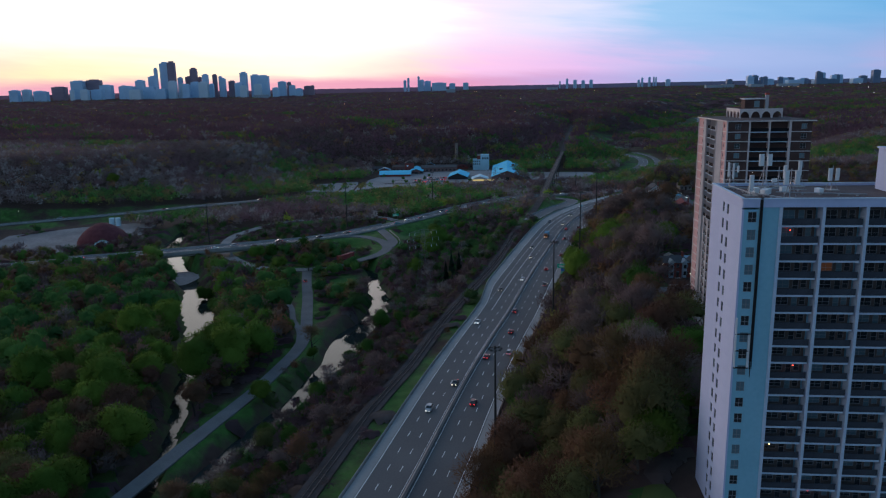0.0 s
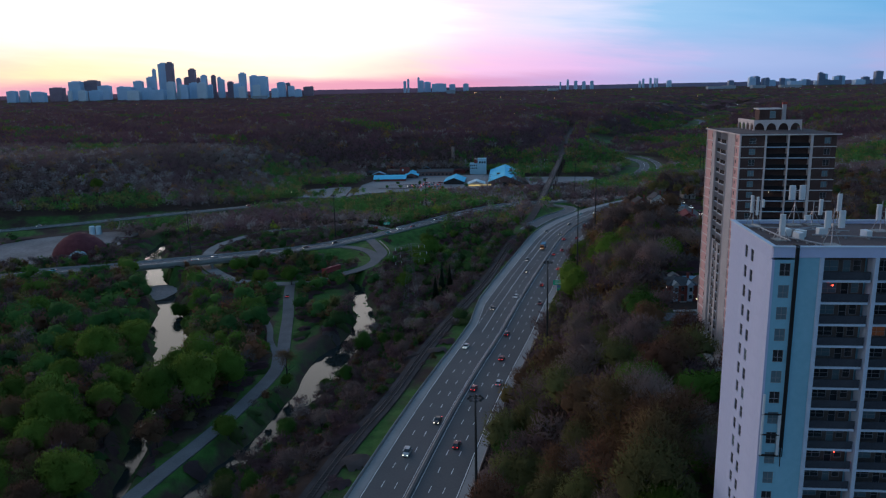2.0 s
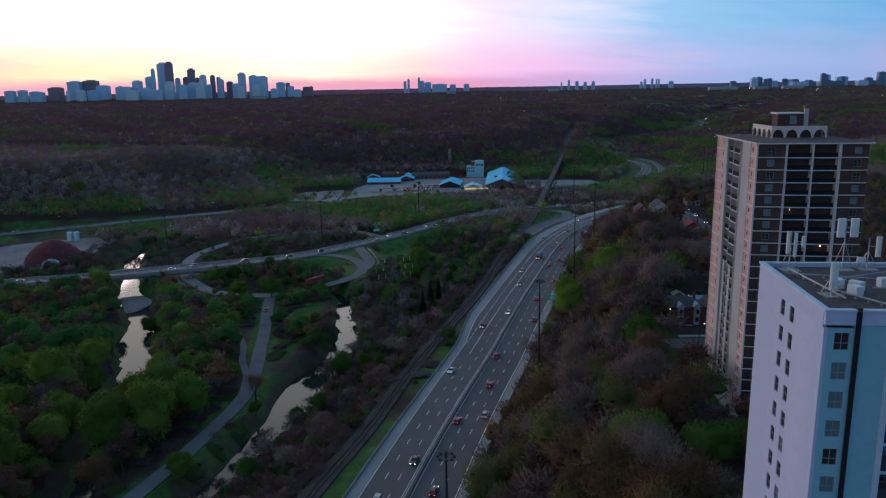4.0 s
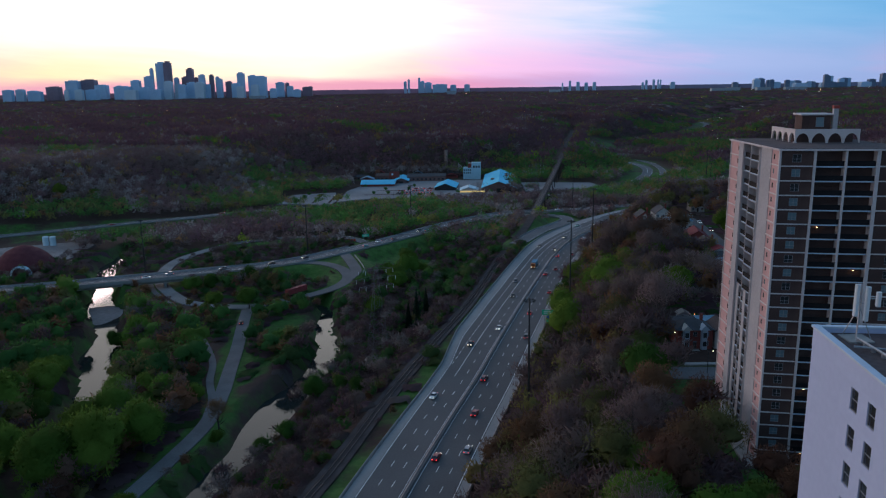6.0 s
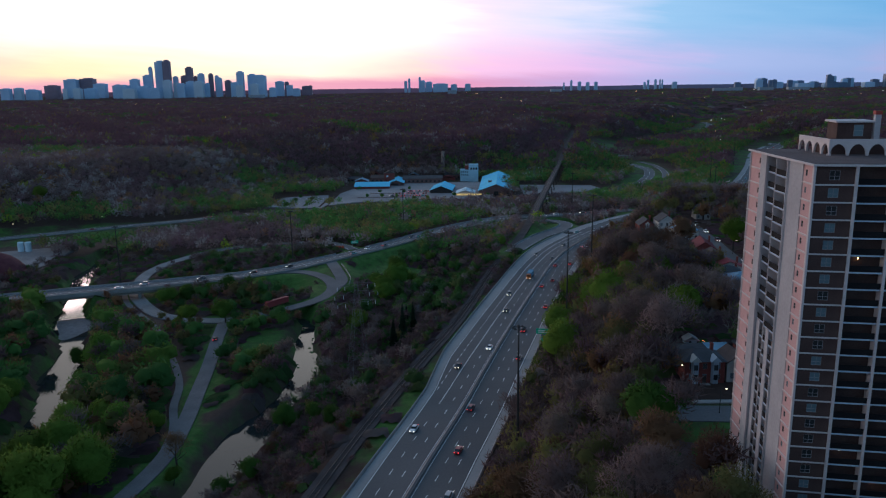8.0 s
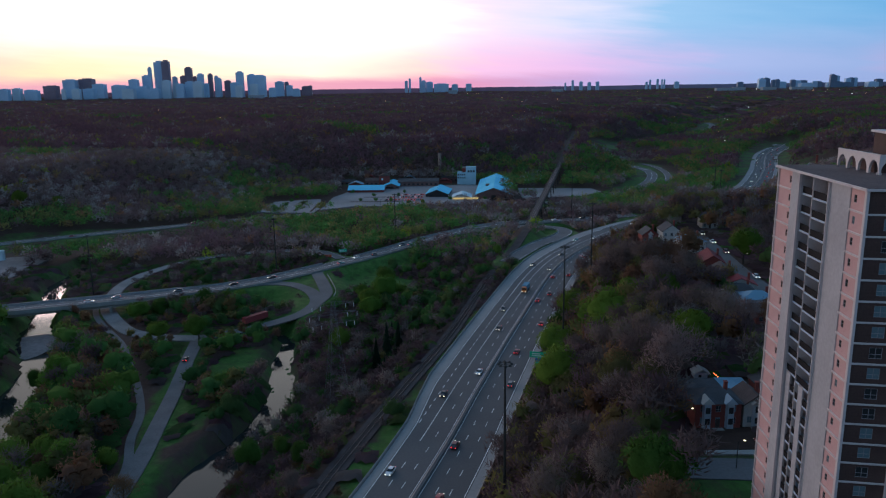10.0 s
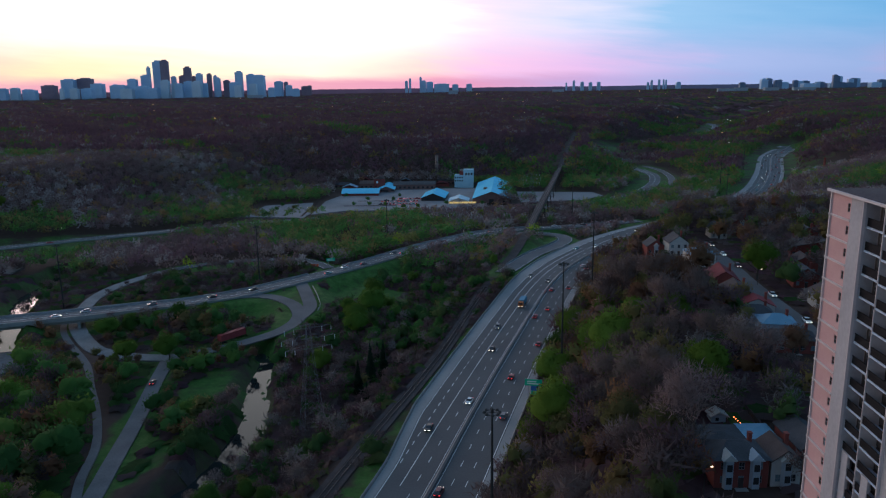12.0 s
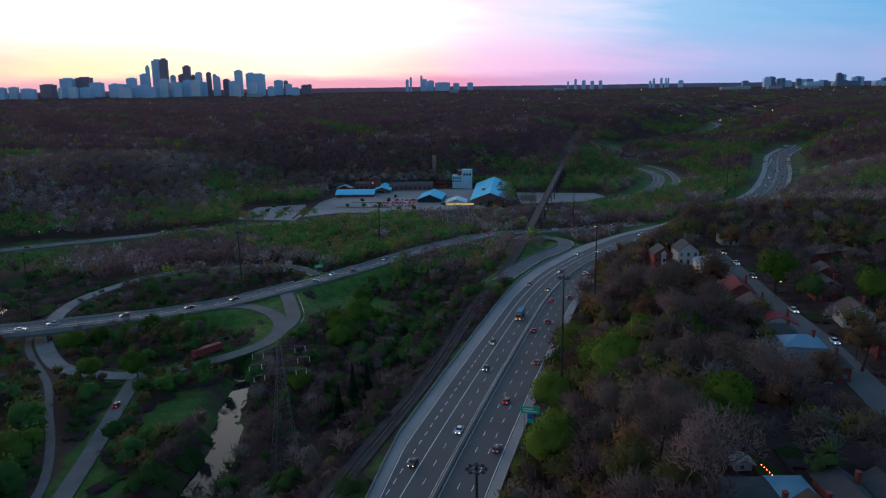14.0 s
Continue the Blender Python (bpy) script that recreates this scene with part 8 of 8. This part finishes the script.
def build_woods_material():
    m = material("woods", (0.1, 0.1, 0.1), (0.1, 0.1, 0.1), 0.2, 0.95, 5, spec=0.1)
    nt = m.node_tree
    b = nt.nodes["Principled BSDF"]
    at = nt.nodes.new("ShaderNodeAttribute")
    at.attribute_name = "tone"
    sh = nt.nodes.new("ShaderNodeAttribute")
    sh.attribute_name = "shade"
    geo = nt.nodes.new("ShaderNodeNewGeometry")
    # the purple at the ramp's low end has distance haze mixed in
    col = ramp(nt, at.outputs["Fac"], [(0.0, (0.116, 0.058, 0.076)), (0.15, (0.120, 0.086, 0.080)), (0.25, (0.20, 0.178, 0.172)), (0.42, (0.19, 0.090, 0.050)), (0.55, (0.16, 0.14, 0.05)),
                                       (0.68, (0.050, 0.108, 0.034)), (0.80, (0.064, 0.155, 0.040)), (0.94, (0.15, 0.20, 0.02))])
    hs = nt.nodes.new("ShaderNodeHueSaturation")
    nt.links.new(col, hs.inputs["Color"])
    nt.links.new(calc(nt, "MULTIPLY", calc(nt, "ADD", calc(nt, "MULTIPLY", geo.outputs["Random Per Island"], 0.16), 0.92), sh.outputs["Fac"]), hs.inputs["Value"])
    nt.links.new(hs.outputs[0], b.inputs["Base Color"])
    return m


M_WOODS = build_woods_material()
thin_foliage(M_WOODS, 0.5)


def wood_object(name, tris, soft, tone, shade, label):
    """tris (n, 3, 3) and a tone for each triangle."""
    me = tri_mesh(name, tris, M_WOODS, soft)
    me.attributes.new("tone", "FLOAT", "FACE").data.foreach_set("value", tone.astype(np.float32))
    me.attributes.new("shade", "FLOAT", "FACE").data.foreach_set("value", shade.astype(np.float32))
    tagged(new(name, me), label, "woodland", kind="stuff")


def near_woods():
    rg = np.random.default_rng(77)
    kits = {}
    for kind, tone in {(k, t) for k, t, *_ in LATER}:
        h, r = {"bare": (12, 4.4), "leafy": (10.5, 4.9), "willow": (11.5, 6.6), "shrub": (4.2, 2.8), "spruce": (13, 2.6)}[kind]
        kits[kind, tone] = []
        for i in range(3):
            if kind == "shrub":
                t = crown_tris(rg, h, r, 0.1, 2, 60, 0, 0.5 if tone in M_LEAF else 0, (0.9, 1.8), 0.12, 0.4)
            elif tone in ("brown", "mauve"):
                t = crown_tris(rg, h, r, h * 0.12, 5, 220, 0, 0, (1.0, 2.2), 0.1, 0.35)
            elif tone in M_TWIGS:
                t = crown_tris(rg, h, r, h * 0.12, 4, 140, 0, 0.62, (0.7, 1.5), 0.19, 0.62)
            else:
                t = crown_tris(rg, h, r, h * 0.08, 4, 130, 0, 0.8, (0.7, 1.4), 0.26, 0.8, 0.25 if kind == "willow" else 0.0)
            kits[kind, tone].append(t)
    out, softs, tones, shades = [], [], [], []
    zs = ground_z(np.array([q[2] for q in LATER]), np.array([q[3] for q in LATER]))
    for (kind, tone, x, y, s), z in zip(LATER, zs):
        t, f = kits[kind, tone][int(rg.integers(3))]
        t = t * s
        a = rg.random() * 6.283
        R = np.array([[math.cos(a), -math.sin(a), 0], [math.sin(a), math.cos(a), 0], [0, 0, 1]])
        out.append(t @ R.T + [x, y, z - 0.3])
        softs.append(f @ R.T)
        tones.append(np.full(len(t), TONES[tone] + 0.04 * rg.normal()))
        shades.append(np.full(len(t), 1.0 + 0.4 * rg.random()))
    wood_object("valley_wood", np.concatenate(out), np.concatenate(softs), np.concatenate(tones), np.concatenate(shades), "mixed spring woodland, brown leafless and green trees together")


for x, y in ((-127, 812), (-127, 836), (-127, 862), (-127, 890), (-113, 820), (-113, 850), (-113, 880), (-113, 905), (-60, 839), (-45, 839), (-30, 839), (-50, 869), (-25, 869), (-12, 823), (2, 823), (-75, 895), (-20, 890), (28, 838), (62, 838)):
    LATER.append(("leafy", TREE_RNG.choice(("green", "dark")), x, y, 0.55))
# scrub between the channel and the railway
qx, qy = sprinkle(-80, 130, 70, 640, 4.2, 15)
qo, qc = HWY.near(qx, qy)[1], CHANNEL.near(qx, qy)[1]
ok = ~keep_out(qx, qy, 0.3) & (qo < -21) & (qc > 0) & in_view(qx, qy)
for x, y in zip(qx[ok], qy[ok]):
    r = TREE_RNG.random()
    LATER.append(("shrub", "brown" if r < 0.72 else "dark", x, y, 0.6 + 0.6 * TREE_RNG.random()))
near_woods()


def far_woods(name, y0, y1, step, res, k, size, crown, label, seed, avoid, leaf=(0.45, 1.0), pale=0.1, lift=1.0, closed=False):
    rg = np.random.default_rng(seed)
    w = 0.68 * y1 + 60
    x, y = sprinkle(-w, y0, w, y1, step, seed)
    ok = in_view(x, y, 60)
    x, y = x[ok], y[ok]
    bad = np.zeros(len(x), bool)
    for way, half in avoid:
        sub = Way(way.p[::4], 40) if len(way.p) > 12 else way
        gap, side = sub.near(x, y)[:2]
        bad |= gap < half
        if way is FARL:
            bad |= (side > 0) & (side < 46) & (x < -170)
    ex, ey = x + 4 * wob(x, y, 11, 3), y + 4 * wob(x, y, 9, 6)
    for x0, ya, x1, yb in BLOCKS:
        bad |= (ex > x0) & (ex < x1) & (ey > ya) & (ey < yb)
    for cx, cy, rx, ry in CLEAR + [(470, 1030, 45, 30)]:
        bad |= ((x - cx) / rx) ** 2 + ((y - cy) / ry) ** 2 < 1
    for hx, hy in FAR_SITES:
        if y0 - 40 < hy < y1 + 40:
            bad |= (np.abs(x - hx) < 10) & (y > hy - 0.016 * hy - 9) & (y < hy + 8)
    # open ground in places
    bad |= (wob(x, y, 120, 7) > 0.75) & (rg.random(len(x)) < 0.4)
    x, y = x[~bad], y[~bad]
    n = len(x)
    z = ground_z(x, y)
    r = crown * (0.75 + 0.6 * rg.random(n))
    h = np.minimum(1.8 * r + 3, 15)
    green = wob(x, y, 95, 9) + 0.55 * wob(x, y, 33, 2) + 0.22 * rg.normal(size=n) + 0.4 * smooth01(0.0, 0.3, x / y)
    flatland = z < 5
    # woods past 1000 m start nearer the purple, hazed end of the ramp
    bare = np.clip((0.13 if y1 <= 1000 else 0.05) + 0.045 * wob(x, y, 55, 1) + 0.03 * rg.normal(size=n), 0, 0.18)
    bare = np.where(rg.random(n) < pale * np.clip(0.6 + wob(x, y, 60, 4), 0, 1.5), 0.23 + 0.04 * rg.random(n), bare)
    tone = np.where(green > np.where(flatland, leaf[0], leaf[1]), 0.54 + 0.28 * rg.random(n), bare)
    tone = np.where(rg.random(n) < 0.06, 0.40 + 0.15 * rg.random(n), tone)
    tone = np.where(rg.random(n) < 0.006, 0.93, tone)
    # feathery sprays that stand out of the canopy and hide its sides
    u = unit(rg, n * k).reshape(n, k, 3)
    u[..., 2] = np.where(u[..., 2] < -0.25, -u[..., 2], u[..., 2])
    size3, foot = np.stack([r, r, h * 0.45], -1)[:, None, :], np.stack([x, y, z + h * 0.52], -1)[:, None, :]
    c = u * (0.35 + 0.65 * rg.random((n, k, 1)) ** 0.7) * size3 + foot
    g = 0.75 * u + [0, 0, 0.5]
    g /= np.linalg.norm(g, axis=2)[..., None]
    d = unit(rg, n * k).reshape(n, k, 3) + 0.4 * g
    d /= np.linalg.norm(d, axis=2)[..., None]
    q = np.cross(g, d) + 0.2 * unit(rg, n * k).reshape(n, k, 3)
    q /= np.linalg.norm(q, axis=2)[..., None]
    s = size * (0.6 + 0.8 * rg.random((n, k, 1)))
    tris = np.stack([c - q * s * 0.26, c + q * s * 0.26, c + d * s], 2).reshape(-1, 3, 3)
    soft = np.repeat((g + 0.15 * rg.normal(size=u.shape)).reshape(-1, 1, 3), 3, 1)
    # lift brightens the wood's colour for distance haze and light lost among sprays
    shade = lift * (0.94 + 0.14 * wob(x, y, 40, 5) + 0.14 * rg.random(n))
    wood_object(name, tris, soft, np.repeat(tone, k), np.repeat(shade, k), label)
    if closed:
        canopy(name.replace("wood", "canopy"), x, y, r, h, tone, shade, y0, y1, w, step, res, label, seed)


def canopy(name, x, y, r, h, tone, shade, y0, y1, w, step, res, label, seed, low=0.2, rough=0.08, full=0.74, edge=4):
    """The closed top of a wood: crown beside crown over a fine grid; it drops to the ground where no tree stands."""
    rg = np.random.default_rng(seed + 500)
    nx, ny = int(2 * w / step) + 4, int((y1 - y0) / step) + 4
    cell = np.full((ny, nx), -1)
    cell[np.clip(((y - y0) / step).astype(int) + 1, 0, ny - 1), np.clip(((x + w) / step).astype(int) + 1, 0, nx - 1)] = np.arange(len(x))
    gx, gy = np.meshgrid(np.arange(-w, w, res), np.arange(y0 - 2, y1 + 2, res))
    gx, gy = gx + 0.3 * res * rg.normal(size=gx.shape), gy + 0.3 * res * rg.normal(size=gy.shape)
    ci, cj = ((gy - y0) / step).astype(int) + 1, ((gx + w) / step).astype(int) + 1
    top, who = np.full(gx.shape, -1.0), np.full(gx.shape, -1)
    for di in (-1, 0, 1):
        for dj in (-1, 0, 1):
            q = cell[np.clip(ci + di, 0, ny - 1), np.clip(cj + dj, 0, nx - 1)]
            d = np.hypot(gx - x[q], gy - y[q]) / (1.25 * r[q])
            t = np.where((q >= 0) & (d < 1), h[q] * (low + (1 - low) * np.sqrt(np.clip(1 - d * d, 0, 1))), -1.0)
            who = np.where(t > top, q, who)
            top = np.maximum(top, t)
    top[:2] = top[-2:] = -1
    top[2] *= 0.6
    gz = ground_z(gx, gy) + np.where(top > 0, top * full + rough * res * rg.normal(size=gx.shape), -0.8)
    i = np.arange(gx.size).reshape(gx.shape)
    quads = np.stack([i[:-1, :-1], i[:-1, 1:], i[1:, 1:], i[1:, :-1]], -1).reshape(-1, 4)
    keep = ((who.ravel()[quads] >= 0).sum(1) >= edge) & in_view(gx.ravel()[quads[:, 0]], gy.ravel()[quads[:, 0]], 70)
    quads = quads[keep]
    used, inv = np.unique(quads, return_inverse=True)
    quads = inv.reshape(-1, 4)
    me = bpy.data.meshes.new(name)
    me.vertices.add(len(used))
    me.vertices.foreach_set("co", np.stack([gx, gy, gz], -1).reshape(-1, 3)[used].reshape(-1).astype(np.float32))
    me.loops.add(4 * len(quads))
    me.loops.foreach_set("vertex_index", quads.reshape(-1).astype(np.int32))
    me.polygons.add(len(quads))
    me.polygons.foreach_set("loop_start", np.arange(0, 4 * len(quads), 4, dtype=np.int32))
    me.polygons.foreach_set("use_smooth", np.ones(len(quads), bool))
    me.materials.append(M_WOODS)
    me.update(calc_edges=True)
    wq = who.ravel()[used][quads].max(1)
    me.attributes.new("tone", "FLOAT", "FACE").data.foreach_set("value", tone[wq].astype(np.float32))
    me.attributes.new("shade", "FLOAT", "FACE").data.foreach_set("value", (shade[wq] * (0.9 + 0.2 * rg.random(len(quads)))).astype(np.float32))
    tagged(new(name, me), label, "woodland", kind="stuff")


# brush under the near trees
bx, by = sprinkle(-330, 120, 330, 585, 4.6, 25)
ok = in_view(bx, by, 20) & ~keep_out(bx, by, 1.5)
bx, by = bx[ok], by[ok]
brg = np.random.default_rng(26)
b_off, b_ch = HWY.near(bx, by)[1], CHANNEL.near(bx, by)[1]
b_green = np.where((b_off < 0) & (b_ch < 0), 0.45, 0.16)
b_tone = np.where(brg.random(len(bx)) < b_green, 0.60 + 0.14 * brg.random(len(bx)), 0.02 + 0.16 * brg.random(len(bx)))
b_h = np.where(b_off > 60, 1.2, np.where(b_off > 0, 5.0, np.where(b_ch > 0, 1.8, 1.7))) * (0.7 + 0.6 * brg.random(len(bx)))
canopy("undergrowth", bx, by, 2.9 + brg.random(len(bx)), b_h, b_tone, 0.85 + 0.5 * brg.random(len(bx)), 120, 585, 330, 4.6, 1.7, "brown and green undergrowth beneath the valley trees", 27, 0.1, 0.12, 0.55, 3)
NEAR_ROADS = [(HWY, 26), (MAIN, 13), (FARL, 20), (UPPER, 8), (LOOPL, 8), (RAMPR, 12), (RAIL, 6), (RAILBR, 8), (FARB, 12), (FARC, 12), (RIVER, 14), (STREET, 6)]
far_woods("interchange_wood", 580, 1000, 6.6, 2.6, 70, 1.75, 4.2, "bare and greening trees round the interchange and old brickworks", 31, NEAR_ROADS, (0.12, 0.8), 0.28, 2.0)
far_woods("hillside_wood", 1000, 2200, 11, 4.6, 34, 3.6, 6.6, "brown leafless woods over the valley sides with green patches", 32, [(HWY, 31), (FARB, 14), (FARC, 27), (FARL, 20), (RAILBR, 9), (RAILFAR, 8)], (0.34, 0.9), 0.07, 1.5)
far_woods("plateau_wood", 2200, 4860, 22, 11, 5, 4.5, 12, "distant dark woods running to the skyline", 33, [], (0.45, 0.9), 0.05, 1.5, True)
